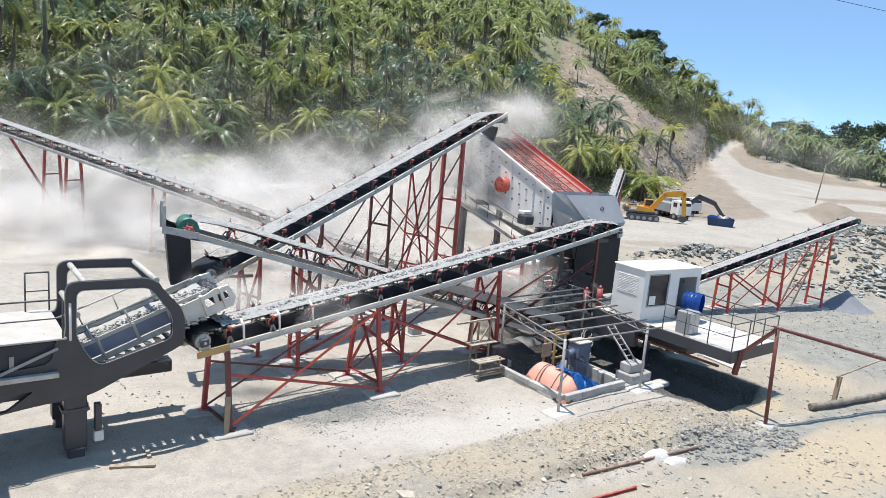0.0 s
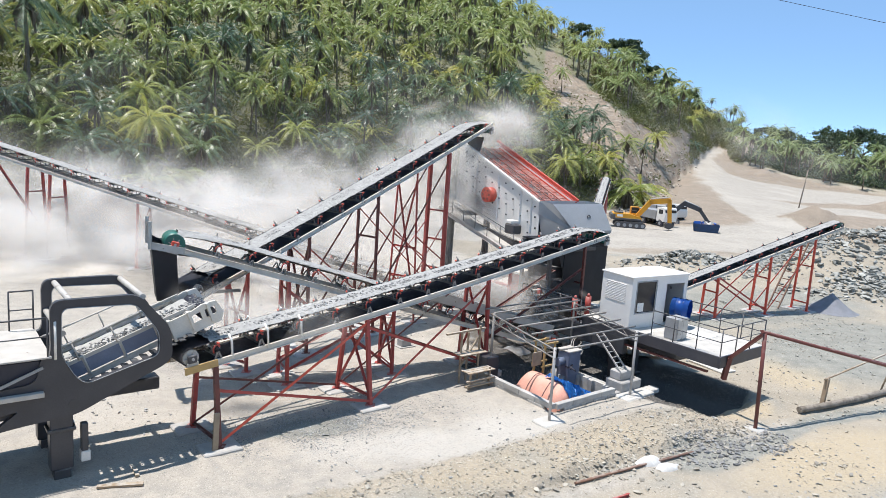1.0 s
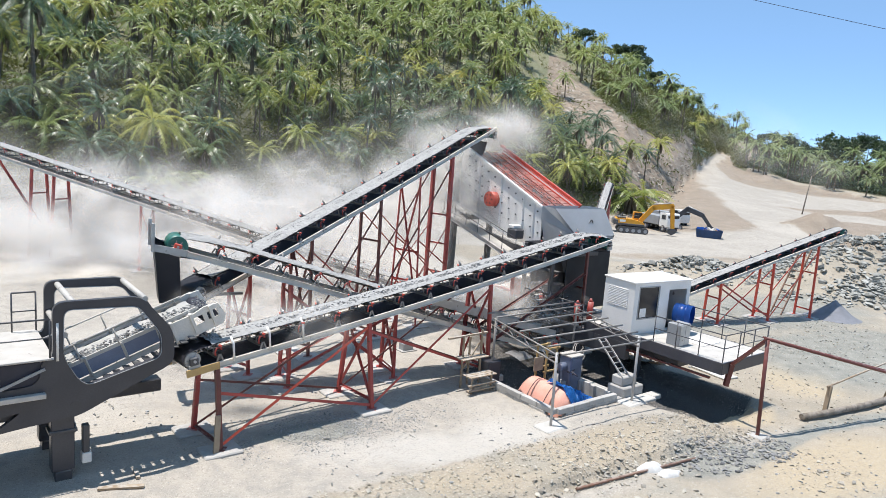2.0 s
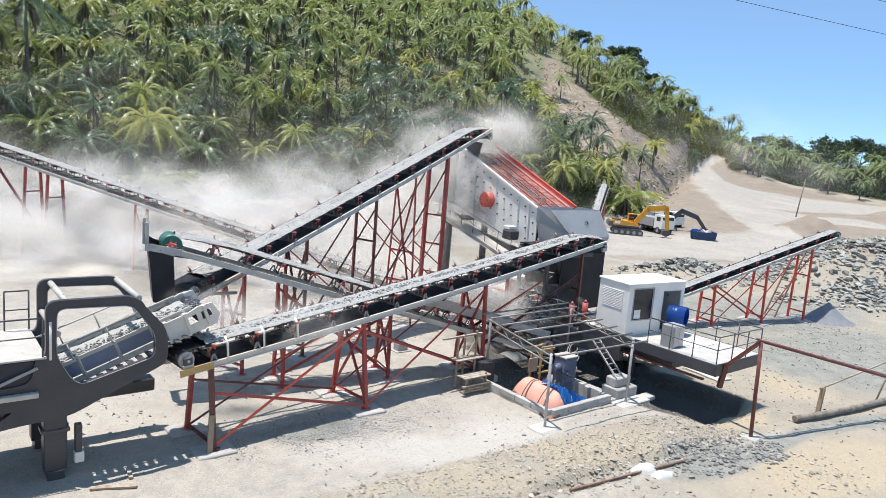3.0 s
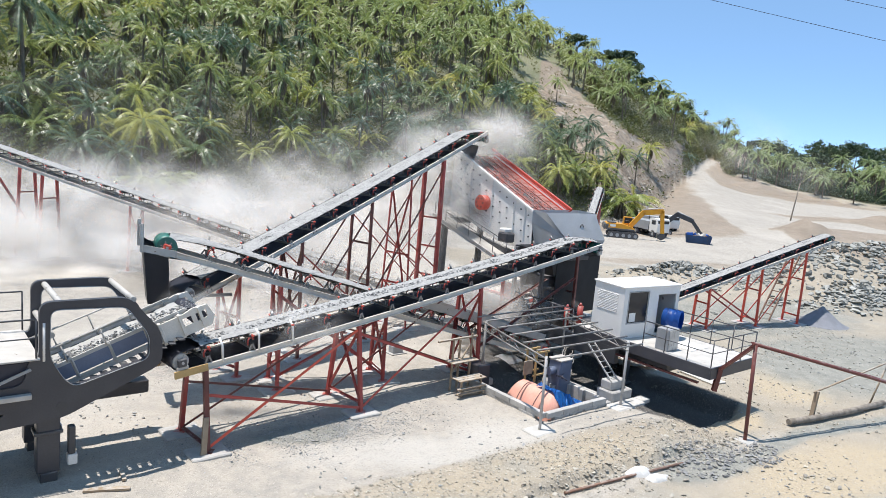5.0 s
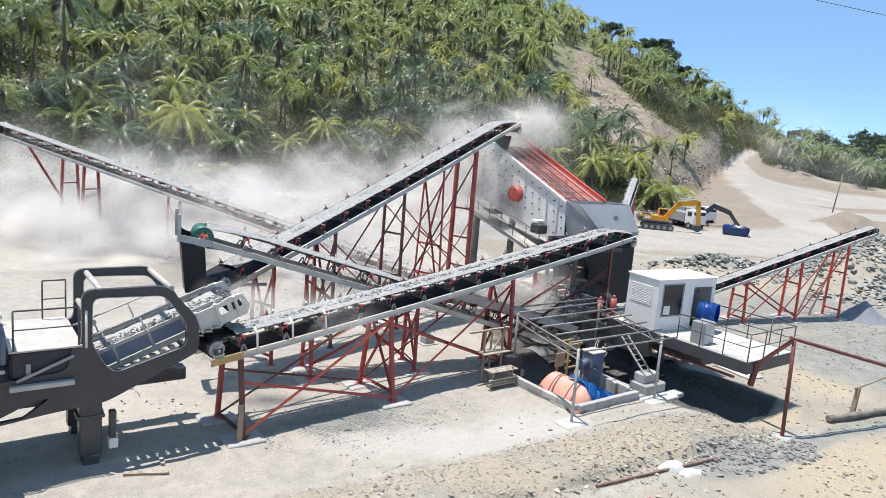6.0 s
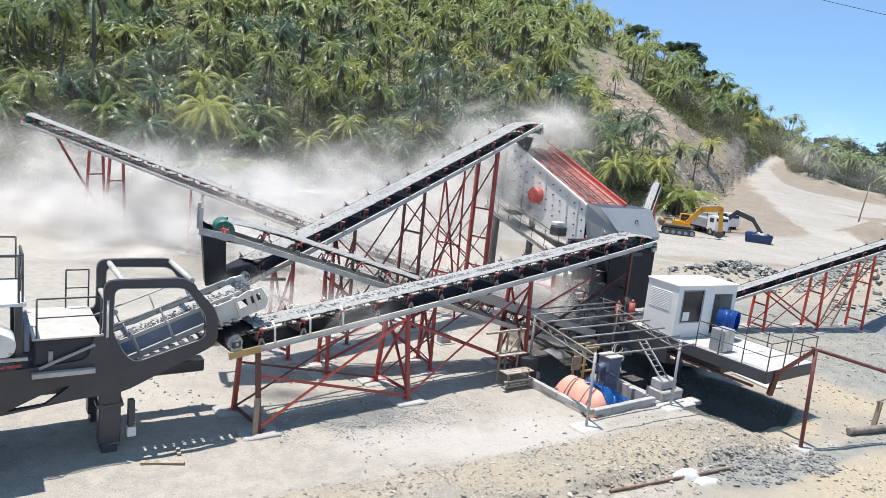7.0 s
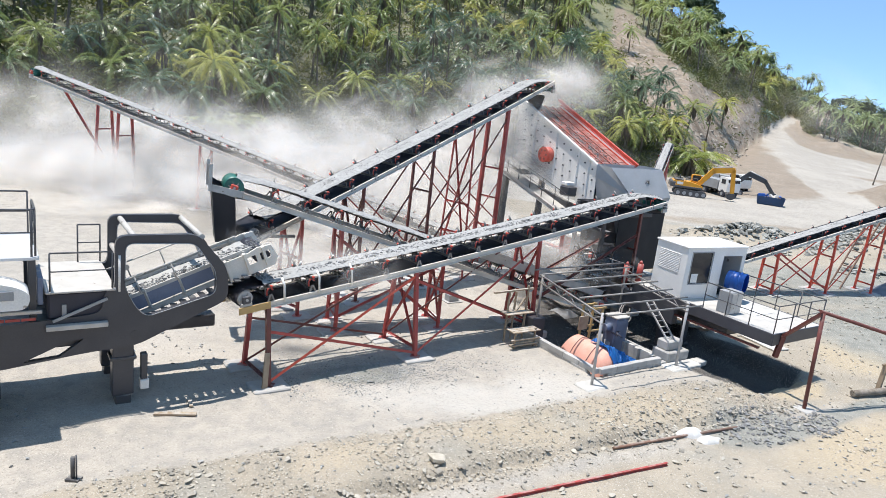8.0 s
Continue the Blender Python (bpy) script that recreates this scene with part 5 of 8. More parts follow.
    block("motor", (3.6, -0.75, 4.5), (4.3, -0.15, 5.0), M_DARK, root, m, 0.06)
    block("motor_guard", (3.65, -0.72, 5.0), (4.1, -0.2, 5.2), M_WHITE, root, m, 0.04)
    # stones on the deck
    rng = random.Random(44)
    spots = []
    for _ in range(1500):
        x = -0.7 + 5.9 * rng.random() ** 1.5
        y = rng.gauss(1.15, 0.5)
        if 0.1 < y < 2.45:
            p = m @ Vector((x, y, zt(x) - 0.12))
            spots.append((*p, rng.uniform(0.04, 0.13), rng.uniform(0, 6)))
    scatter("stones", [rough_stone(300 + i) for i in range(3)], spots, M_AGG, "grey stones rolling down a screen deck", "stone")


vibrating_screen()


# ---- the cone crusher trailer, cabin and porch ----
MT = plan((10.48, 22.96, 0))


def cone_crusher():
    root = thing("cone_crusher", (7.0, 31.0, 0), "dark cone crusher on a trailer under a feed hopper", "crusher")
    m = MT
    for y in (0.15, 2.75):
        bm = bmesh.new()
        x = y
        box(bm, (x - 0.15, 4.1, 1.0), (x + 0.15, 13.5, 1.7), m, 0.02)
        part("chassis_beam", bm, M_DARK, root)
    for yy in (5.2, 7.0, 8.8, 10.6, 12.6):
        block("cross_member", (0.3, yy - 0.12, 1.1), (2.6, yy + 0.12, 1.55), M_DARK, root, m)
    for yy in (6.4, 11.6):
        for x in (0.0, 2.6):
            block("support_leg", (x, yy, -0.5), (x + 0.35, yy + 0.35, 1.05), M_DARK, root, m)
    block("deck", (1.0, 6.2, 1.7), (3.1, 13.2, 1.76), M_DARK, root, m, 0.01)
    c = Vector((1.9, 10.15, 0))
    prof = [(0.75, 1.76), (0.95, 2.0), (0.95, 2.4), (1.25, 2.55), (1.25, 2.9), (1.0, 3.0), (0.95, 3.5), (0.7, 3.6)]
    bm = bmesh.new()
    rings = [[bm.verts.new(m @ (c + Vector((r * math.cos(a), r * math.sin(a), z)))) for a in np.linspace(0, math.tau, 29)[:-1]] for r, z in prof]
    for a, b in zip(rings, rings[1:]):
        for i in range(28):
            bm.faces.new((a[i], a[(i + 1) % 28], b[(i + 1) % 28], b[i]))
    bm.faces.new(rings[-1])
    part("bowl", bm, M_DARK, root)
    for a in (0.3, 1.4, 2.5, 3.6, 4.7, 5.8):
        bm = bmesh.new()
        p = c + Vector((1.15 * math.cos(a), 1.15 * math.sin(a), 1.9))
        tube(bm, m @ p, m @ (p + Vector((0, 0, 0.62))), 0.13, 12)
        part("cylinder", bm, M_BRIGHT_RED, root, "red hydraulic cylinder")
    # feed hopper on posts, below the conveyor head
    top, low = [(0.7, 8.75), (4.6, 8.75), (4.6, 10.9), (0.7, 10.9)], [(1.2, 8.75), (2.7, 8.75), (2.7, 9.8), (1.2, 9.8)]
    for i in range(4):
        j = (i + 1) % 4
        bm = bmesh.new()
        vs = [bm.verts.new(m @ Vector((*p, z))) for p, z in ((top[i], 4.75), (top[j], 4.75), (low[j], 3.6), (low[i], 3.6))]
        bm.faces.new(vs)
        bmesh.ops.solidify(bm, geom=list(bm.faces), thickness=0.04)
        part("hopper_panel", bm, M_DARK, root)
    for x in (0.55, 3.0):
        for y in (8.9, 10.6):
            block("post", (x, y, 1.76), (x + 0.16, y + 0.16, 4.7), M_DARK, root, m, 0.01)
    block("upper_frame", (0.4, 8.55, 4.35), (3.3, 8.7, 4.55), M_DARK, root, m, 0.02)
    block("motor", (1.4, 11.2, 1.76), (3.0, 12.4, 2.7), M_RED, root, m, 0.06, "red motor housing")
    block("motor_frame", (1.3, 11.1, 2.7), (3.1, 12.5, 2.82), M_STRINGER, root, m, 0.02, "pale dusty frame")
    block("rubber_curtain", (1.3, 8.72, 1.76), (4.4, 8.77, 4.5), M_CURTAIN, root, m, 0.01, "black rubber curtain")
    block("end_screen", (4.3, 8.9, 1.76), (4.4, 10.4, 4.3), M_CURTAIN, root, m, 0.01)
    block("skirt", (0.6, 10.2, 0.6), (4.3, 10.28, 4.5), M_DARK_CLEAN, root, m, 0.01)
    for j in range(7):
        block("step", (-0.15, 8.2 + j * 0.2, 1.55 + j * 0.19), (0.5, 8.36 + j * 0.2, 1.59 + j * 0.19), M_CEMENT, root, m, 0.005, "pale dusty stair tread")
    for x in (-0.17, 0.52):
        bar("stringer", (x, 8.1, 1.5), (x, 9.6, 2.95), 0.035, M_DARK, root, m)
    for p, q in (((-0.4, 10.4, 2.5), (-0.4, 13.4, 2.5)), ((-0.4, 10.4, 1.7), (-0.4, 13.4, 1.7)), ((-0.4, 10.4, 0.0), (-0.4, 10.4, 3.3)), ((-0.4, 13.2, 0.0), (-0.4, 13.2, 3.3)), ((-0.4, 10.5, 1.7), (-0.4, 9.2, 0.4))):
        bm = bmesh.new()
        beam(bm, m @ Vector(p), m @ Vector(q), 0.16, 0.1)
        part("red_beam", bm, M_RED, root, "red oxide steel beam")
    for x, yy, r, h in ((0.55, 7.22, 0.13, 0.8), (1.45, 7.22, 0.13, 0.8)):
        bm = bmesh.new()
        tube(bm, m @ Vector((x, yy, 1.76)), m @ Vector((x, yy, 1.76 + h)), r, 14)
        tube(bm, m @ Vector((x, yy, 1.76 + h)), m @ Vector((x, yy, 1.9 + h)), r * 0.75, 14, r * 0.3)
        part("cylinder", bm, M_RED, root, "red upright cylinder with a domed cap")
    railing(root, m, [(-0.15, 6.3, 1.76), (-0.15, 9.8, 1.76)], 1.0, 0.022, M_DARK)
    return root


cone_crusher()


def porch():
    m = MT
    root = thing("trailer_platform", (10.9, 24.8, 1.0), "dark steel trailer platform with thin railings and a dusty deck", "platform")
    block("deck", (0.03, 0.03, 2.04), (3.25, 6.3, 2.1), M_PALE_STEEL, root, m, 0.01)
    block("near_fascia", (0.0, 0.0, 1.68), (3.3, 0.06, 2.115), M_DARK_CLEAN, root, m, 0.01)
    block("side_fascia", (0.0, 0.06, 1.68), (0.06, 6.3, 2.11), M_DARK_CLEAN, root, m, 0.01)
    block("side_fascia", (3.24, 0.06, 1.68), (3.3, 6.3, 2.11), M_DARK_CLEAN, root, m, 0.01)
    block("gooseneck", (1.1, 2.4, 1.05), (2.5, 7.0, 1.66), M_DARK, root, m, 0.03)
    for yy in (0.8, 1.6, 2.4, 3.2):
        block("bearer", (0.06, yy, 1.7), (3.24, yy + 0.08, 2.035), M_DARK, root, m, 0.01)
    bm = bmesh.new()
    beam(bm, m @ Vector((0.12, 4.4, 1.42)), m @ Vector((0.12, 0.5, 1.42)), 0.12, 0.07)
    part("lower_flange", bm, M_MAROON, root)
    for x in (0.7, 2.3):
        block("landing_leg", (x, 5.0, -0.5), (x + 0.22, 5.25, 1.1), M_DARK, root, m, 0.02)
        block("landing_foot", (x - 0.1, 4.9, -0.5), (x + 0.32, 5.35, -0.4), M_DARK, root, m, 0.01)
    railing(root, m, [(0.08, 2.95, 2.1), (0.08, 0.08, 2.1), (3.2, 0.08, 2.1), (3.2, 3.7, 2.1)], 1.0, 0.022, M_DARK, True, 1.0)
    return root


porch()


def cabin():
    """The operator's cabin: a hollow box with a window and a doorway."""
    m = MT @ pose(-0.02, 3.95, 2.1, 0, 0, -6)
    L, D, Hh, t = 3.35, 1.62, 2.05, 0.07
    root = thing("control_cabin", m @ Vector((L / 2, D / 2, 0)), "white painted steel control cabin with a window and open doorway", "cabin")
    bm = bmesh.new()
    plate(bm, [(0, 0), (L, 0), (L, Hh), (0, Hh)], t, m, ([(0.28, 0.62), (1.42, 0.62), (1.42, 1.88), (0.28, 1.88)], [(2.05, 0.1), (3.15, 0.1), (3.15, 1.72), (2.05, 1.72)]))
    front = part("front_wall", bm, M_WHITE, root)
    bm = bmesh.new()
    plate(bm, [(0, 0), (D - t, 0), (D - t, Hh), (0, Hh)], t, m @ pose(t, t, 0, 0, 0, 90))
    side = part("side_wall", bm, M_WHITE, root)
    for i in range(12):
        block("louvre", (-0.02, 0.32, 1.0 + 0.065 * i), (0.0, 1.4, 1.03 + 0.065 * i), M_WHITE, side, m, 0.004)
    bm = bmesh.new()
    plate(bm, [(0, 0), (D - t, 0), (D - t, Hh), (0, Hh)], t, m @ pose(L, t, 0, 0, 0, 90))
    part("side_wall", bm, M_WHITE, root)
    block("back_wall", (t, D - t, 0), (L - t, D, Hh), M_WHITE, root, m, 0.005)
    block("roof", (-0.05, -0.05, Hh), (L + 0.05, D + 0.05, Hh + 0.07), M_WHITE, root, m, 0.02)
    block("floor", (t, t, 0.0), (L - t, D - t, 0.05), M_DARK, root, m, 0.005)
    win = block("window_frame", (0.24, -0.015, 0.58), (1.46, 0.0, 0.63), M_GREY, root, m, 0.004)
    for lo, hi in (((0.24, -0.015, 1.87), (1.46, 0.0, 1.92)), ((0.24, -0.015, 0.63), (0.29, 0.0, 1.87)), ((1.41, -0.015, 0.63), (1.46, 0.0, 1.87))):
        block("frame_bar", lo, hi, M_GREY, win, m, 0.004)
    block("pane", (0.28, 0.03, 0.62), (1.42, 0.038, 1.88), M_GLASS, win, m, 0.0, "dark window glass")
    block("notice", (0.42, 0.024, 0.66), (0.78, 0.029, 1.02), M_WHITE, win, m, 0.0)
    block("desk", (0.2, 0.8, 0.05), (1.3, 1.5, 0.8), M_GREY, root, m)
    block("inner_cabinet", (2.75, 0.95, 0.05), (3.2, 1.5, 1.7), M_SLATE, root, m)


cabin()


def drum():
    m = MT @ pose(2.45, 3.05, 2.1)
    root = thing("plastic_drum", m @ Vector((0, 0.4, 0)), "blue plastic drum lying on its side, open end out", "drum")
    bm = bmesh.new()
    prof = [(x * 0.8, r * 1.35) for x, r in [(0.0, 0.27), (0.03, 0.3), (0.25, 0.3), (0.27, 0.315), (0.3, 0.3), (0.6, 0.3), (0.62, 0.315), (0.65, 0.3), (0.88, 0.3), (0.9, 0.29)]]
    n = 26
    d = Vector((0.28, -0.96, 0)).normalized()
    w = Vector((0.96, 0.28, 0)).normalized()
    rings = [[bm.verts.new(m @ (Vector((-0.1, 0.55, 0.78)) + d * x + (w * math.cos(a) + Vector((0, 0, 1)) * math.sin(a)) * r)) for a in np.linspace(0, math.tau, n + 1)[:-1]] for x, r in prof]
    for a, b in zip(rings, rings[1:]):
        for i in range(n):
            bm.faces.new((a[i], a[(i + 1) % n], b[(i + 1) % n], b[i])).smooth = True
    bm.faces.new(rings[0])
    bmesh.ops.solidify(bm, geom=list(bm.faces), thickness=0.012)
    part("shell", bm, M_BLUE, root)
    for k in (0.1, 0.55):
        p = Vector((-0.1, 0.55, 0)) + d * k
        bm = bmesh.new()
        box(bm, (-0.05, -0.32, 0), (0.05, 0.32, 0.38), m @ Matrix.Translation(p) @ Matrix.Rotation(math.atan2(d.y, d.x), 4, "Z"))
        part("cradle", bm, M_DARK, root)


drum()


def electric_cabinet():
    m = MT @ pose(0.3, 2.0, 2.1)
    root = thing("electric_cabinet", m @ Vector((0.3, 0.3, 0)), "small grey electric cabinet on the platform deck", "cabinet")
    block("body", (0, 0, 0), (0.7, 0.55, 0.85), M_GREY, root, m, 0.02)
    block("door", (0.03, -0.02, 0.04), (0.34, 0.0, 0.81), M_PALE_STEEL, root, m, 0.006)
    block("door", (0.36, -0.02, 0.04), (0.67, 0.0, 0.81), M_PALE_STEEL, root, m, 0.006)


electric_cabinet()


def sheet(name, label, lo, hi, m, mat):
    bm = bmesh.new()
    box(bm, lo, hi, m, 0.004)
    return tagged(part(name, bm, mat), label, "sheet")


sheet("steel_sheet", "pale steel sheet lying on the platform", (1.35, 1.6, 2.1), (2.6, 2.6, 2.125), MT, M_WHITE)


def loose_sheets():
    bm = bmesh.new()
    box(bm, (-0.9, -0.45, 0.0), (0.9, 0.45, 0.06), plan((12.7, 28.6, terrain(12.7, 28.6))) @ pose(0, 0, 0.01, 0, 0, 80), 0.01)
    tagged(part("concrete_plank", bm, M_CEMENT), "pale concrete plank lying beyond the trailer", "plank")
    bm = bmesh.new()
    n = 13
    c = Vector((9.9, 29.6, terrain(9.9, 29.6)))
    rows = [[bm.verts.new(c + Vector(((i / n - 0.5) * 1.7, (k / n - 0.5) * 1.1, 0.1 + 0.16 * abs(noise.noise(Vector((i * 0.45, k * 0.5, 3)))) + 0.08 * noise.noise(Vector((i * 0.9, k * 1.1, 8)))))) for k in range(n + 1)] for i in range(n + 1)]
    for p, q in zip(rows, rows[1:]):
        for k in range(n):
            bm.faces.new((p[k], p[k + 1], q[k + 1], q[k])).smooth = True
    bmesh.ops.solidify(bm, geom=list(bm.faces), thickness=0.02)
    tagged(part("sacking", bm, M_WOOD), "crumpled pale sacking lying in the shade", "sacking")


loose_sheets()


def cable_gantry():
    """A maroon post with pipes from the platform to beyond the yard."""
    root = thing("pipe_gantry", (11.48, 21.83, 0), "maroon steel post carrying sloping pipes", "gantry")
    top = Vector((11.37, 21.9, 3.37))
    bm = bmesh.new()
    tube(bm, (11.48, 21.83, -0.05), top, 0.065, 10)
    part("post", bm, M_MAROON, root)
    for off, r in ((0.0, 0.06), (0.13, 0.03)):
        bm = bmesh.new()
        pipe_run(bm, [top + Vector((-0.1, off, 0.05)), top + Vector((5.9, 2.5 + off, -1.55 + 0.04 * (off > 0))), (23.6, 27.05 + off, 0.1)], r, 8)
        part("pipe", bm, M_MAROON, root)
    bm = bmesh.new()
    beam(bm, top + Vector((0.05, 0.05, 0.02)), MT @ Vector((0.55, -0.02, 2.0)), 0.13, 0.1)
    part("stay", bm, M_MAROON, root)
    bm = bmesh.new()
    beam(bm, MT @ Vector((0.55, -0.03, 2.02)), MT @ Vector((0.5, 0.06, 1.2)), 0.16, 0.16, (1, 0, 0))
    part("leg", bm, M_MAROON, root)
    bm = bmesh.new()
    box(bm, (-0.3, -0.3, -0.2), (0.3, 0.3, 0.04), plan((11.48, 21.83, 0)), 0.02)
    tagged(part("footing", bm, M_CONCRETE), "small concrete footing under a maroon post", "footing")


cable_gantry()


# ---- shed frame, block pit and what lies in it ----
def shed_frame():
    root = thing("shed_frame", (5.8, 24.5, 0), "bare grey steel pipe frame of an unroofed shed", "frame")
    h = 2.56
    a0, a1 = Vector((2.32, 25.96, h)), Vector((4.38, 21.13, h))
    b0, b1 = Vector((6.34, 29.26, h)), Vector((8.24, 23.9, h))
    for k in (0.0, 0.12, 0.3, 0.48, 0.66, 0.83, 1.0):
        bm = bmesh.new()
        tube(bm, a0.lerp(a1, k), b0.lerp(b1, k), 0.034, 8)
        part("purlin", bm, M_TUBE, root)
    for p, q in ((Vector((2.5, 25.6, h - 0.08)), Vector((4.3, 21.3, h - 0.08))), (Vector((6.3, 28.4, h - 0.08)), Vector((7.8, 24.1, h - 0.08)))):
        for dz in (0, -0.28):
            bm = bmesh.new()
            tube(bm, p + Vector((0, 0, dz)), q + Vector((0, 0, dz)), 0.03, 8)
            part("rafter", bm, M_TUBE, root)
        for i in range(8):
            bm = bmesh.new()
            tube(bm, p.lerp(q, i / 8) + Vector((0, 0, -0.28 if i % 2 else 0)), p.lerp(q, (i + 1) / 8) + Vector((0, 0, 0 if i % 2 else -0.28)), 0.018, 6)
            part("lacing", bm, M_TUBE, root)
    for f, t in (((4.31, 21.34, 0), (4.27, 21.35, h)), ((7.81, 24.18, 0), (7.8, 24.18, h)), ((6.3, 28.3, 0), (6.3, 28.3, h)), ((2.6, 25.4, 0), (2.6, 25.4, h))):
        bm = bmesh.new()
        tube(bm, f, t, 0.05, 10)
        part("post", bm, M_STEEL if f[1] < 24.5 else M_TUBE, root)
    for f in ((4.31, 21.34), (7.81, 24.18)):
        bm = bmesh.new()
        box(bm, (-0.5, -0.35, -0.1), (0.45, 0.35, 0.05), plan((*f, 0)), 0.04)
        tagged(part("footing", bm, M_CEMENT), "splashed white concrete footing under a pipe post", "footing")


shed_frame()
MQ = plan((4.58, 22.18, 0))


def block_pit():
    root = thing("block_wall", (6.4, 24.8, 0), "low unplastered concrete block wall round a shallow pit", "wall")
    bm = bmesh.new()
    box(bm, (-0.395, -0.1, -0.1), (0.395, 0.1, 0.1), None, 0.014)
    me = mesh_of("block", bm, M_CONCRETE)
    for course in range(5):
        for run, n in (("v", 5), ("u", 5), ("w", 3)):
            for i in range(n):
                o = 0.35 * (course % 2)
                j = random.uniform(-0.01, 0.01)
                z = -0.6 + 0.2 * course
                p, a = {"v": ((0.0 + j, 0.4 + o + 0.8 * i, z), 90), "u": ((0.5 + o + 0.8 * i, 0.0 + j, z), 0),
                        "w": ((3.9 + j, 0.5 + o + 0.8 * i, z), 90)}[run]
                if (run == "u" and i == 4) or (run == "w" and course == 4):
                    continue
                piece("block", me, root, MQ @ pose(*p, 0, 0, a + random.uniform(-1, 1)))
    bm = bmesh.new()
    box(bm, (0.12, 0.12, -0.9), (3.78, 3.1, -0.66), MQ, 0.02)
    tagged(part("concrete_slab", bm, M_OILY), "oil-blackened concrete slab inside a block wall", "slab")
    bm = bmesh.new()
    box(bm, (3.7, 0.12, -0.68), (3.79, 3.0, 0.1), MQ, 0.01)
    part("render_coat", bm, M_CEMENT, root, "grey cement render")
    for y in (0.5, 1.2, 1.9, 2.6):
        block("pilaster", (3.54, y, -0.68), (3.7, y + 0.2, 0.12), M_CONCRETE, root, MQ, 0.012)
    for lo, hi in (((3.7, -0.1, 0), (4.9, 0.7, 0.42)), ((3.8, 0.1, 0.42), (4.7, 0.62, 0.78))):
        bm = bmesh.new()
        box(bm, lo, hi, MQ, 0.04)
        tagged(part("concrete_step", bm, M_CONCRETE), "pale cast concrete step beside the block pit", "step", "concrete steps")
    for x0, x1, y0 in ((3.55, 4.15, -0.62), (4.19, 4.95, -0.7), (4.99, 5.5, -0.55)):
        bm = bmesh.new()
        box(bm, (x0, y0, -0.12), (x1, -0.12, 0.07), MQ, 0.03)
        tagged(part("flagstone", bm, M_CEMENT), "pale concrete flagstone beside the pit", "flagstone", "flagstones by the pit")


block_pit()


def tarp_roll():
    """A bulky load under a salmon tarp, tied with straps, with a blue tarp thrown over its end."""
    m = MQ @ pose(1.05, 1.3, -0.6, 0, 0, 90)
    root = thing("covered_tank", m @ Vector((0, 0, 0)), "bulky tank wrapped in a salmon tarp with dark straps", "tarp")

    def skin(x, a, lift=0.0):
        end = max(0.0, min(1, (x + 1.15) / 0.3, (1.15 - x) / 0.3))
        r = 0.72 * (0.8 + 0.2 * end ** 0.5) * (1 + 0.05 * noise.noise(Vector((x * 2, a * 2, 4)))) + lift
        return Vector((x, -math.cos(a) * (r + 0.12 * (1 - math.sin(a))), max(0.02, math.sin(a) * r * 1.75 * (0.86 + 0.14 * end))))

    bm = bmesh.new()
    rows = [[bm.verts.new(m @ skin(-1.15 + 2.3 * i / 24, math.pi * k / 20)) for k in range(21)] for i in range(25)]
    for a, b in zip(rows, rows[1:]):
        for k in range(20):
            bm.faces.new((a[k], a[k + 1], b[k + 1], b[k])).smooth = True
    bm.faces.new(rows[0])
    bm.faces.new(rows[-1])
    part("cover", bm, M_TARP_O, root)
    for x in (-0.35, 0.45):
        bm = bmesh.new()
        pipe_run(bm, [m @ skin(x, a, 0.012) for a in np.linspace(0.1, math.pi - 0.1, 17)], 0.011, 5)
        part("strap", bm, M_RUBBER, root)
    bm = bmesh.new()
    rows = []
    for i in range(23):
        row = []
        for k in range(19):
            x, a = -1.3 + 1.25 * i / 22, math.pi * (0.56 - 0.66 * k / 18)
            e = 0.06 + 0.05 * noise.noise(Vector((x * 3.1, a * 3.2, 9))) + 0.05 * noise.noise(Vector((x * 7, a * 6, 2))) + 0.035 * noise.noise(Vector((x * 15, a * 13, 5)))
            over = max(0.0, -1.05 - x)
            q = skin(max(x, -1.1) + 0.15 * noise.noise(Vector((a * 3, x, 1))), max(a, 0.2), e)
            if a < 0.5:
                q += Vector((0, -(0.5 - a) * 1.4, 0.42 - (0.5 - a) * 0.25 + 0.1 * noise.noise(Vector((x * 4, a * 5, 7)))))
            elif a < 0.95:
                q.z = max(q.z, 0.42 + 0.3 * (a - 0.5))
            q.x -= over * 0.7
            q.z = max(0.12, q.z - over * 1.6)
            row.append(bm.verts.new(m @ q))
        rows.append(row)
    for p, q in zip(rows, rows[1:]):
        for k in range(18):
            bm.faces.new((p[k], p[k + 1], q[k + 1], q[k]))
    bmesh.ops.solidify(bm, geom=list(bm.faces), thickness=0.012)
    tagged(part("blue_tarp", bm, M_TARP_B), "crumpled bright blue tarp thrown over a covered tank", "tarp")


tarp_roll()


def power_unit():
    m = MQ @ pose(3.0, 2.0, -0.66)
    root = thing("power_unit", m @ Vector((0.3, 0.3, 0)), "slate blue hydraulic power unit with a pale lid", "machine")
    block("body", (0, 0, 0.1), (0.7, 0.6, 1.75), M_SLATE, root, m, 0.03)
    block("lid", (-0.03, -0.03, 1.75), (0.73, 0.63, 1.81), M_PALE_STEEL, root, m, 0.015)
    block("front_panel", (0.05, -0.02, 0.8), (0.65, 0.0, 1.68), M_SLATE, root, m, 0.005)
    block("skid", (-0.05, -0.05, 0.0), (0.8, 0.65, 0.1), M_DARK, root, m, 0.01)
    bm = bmesh.new()
    tube(bm, m @ Vector((-0.35, 0.3, 1.35)), m @ Vector((0.0, 0.3, 1.35)), 0.16, 16)
    part("motor", bm, M_SLATE, root)


power_unit()


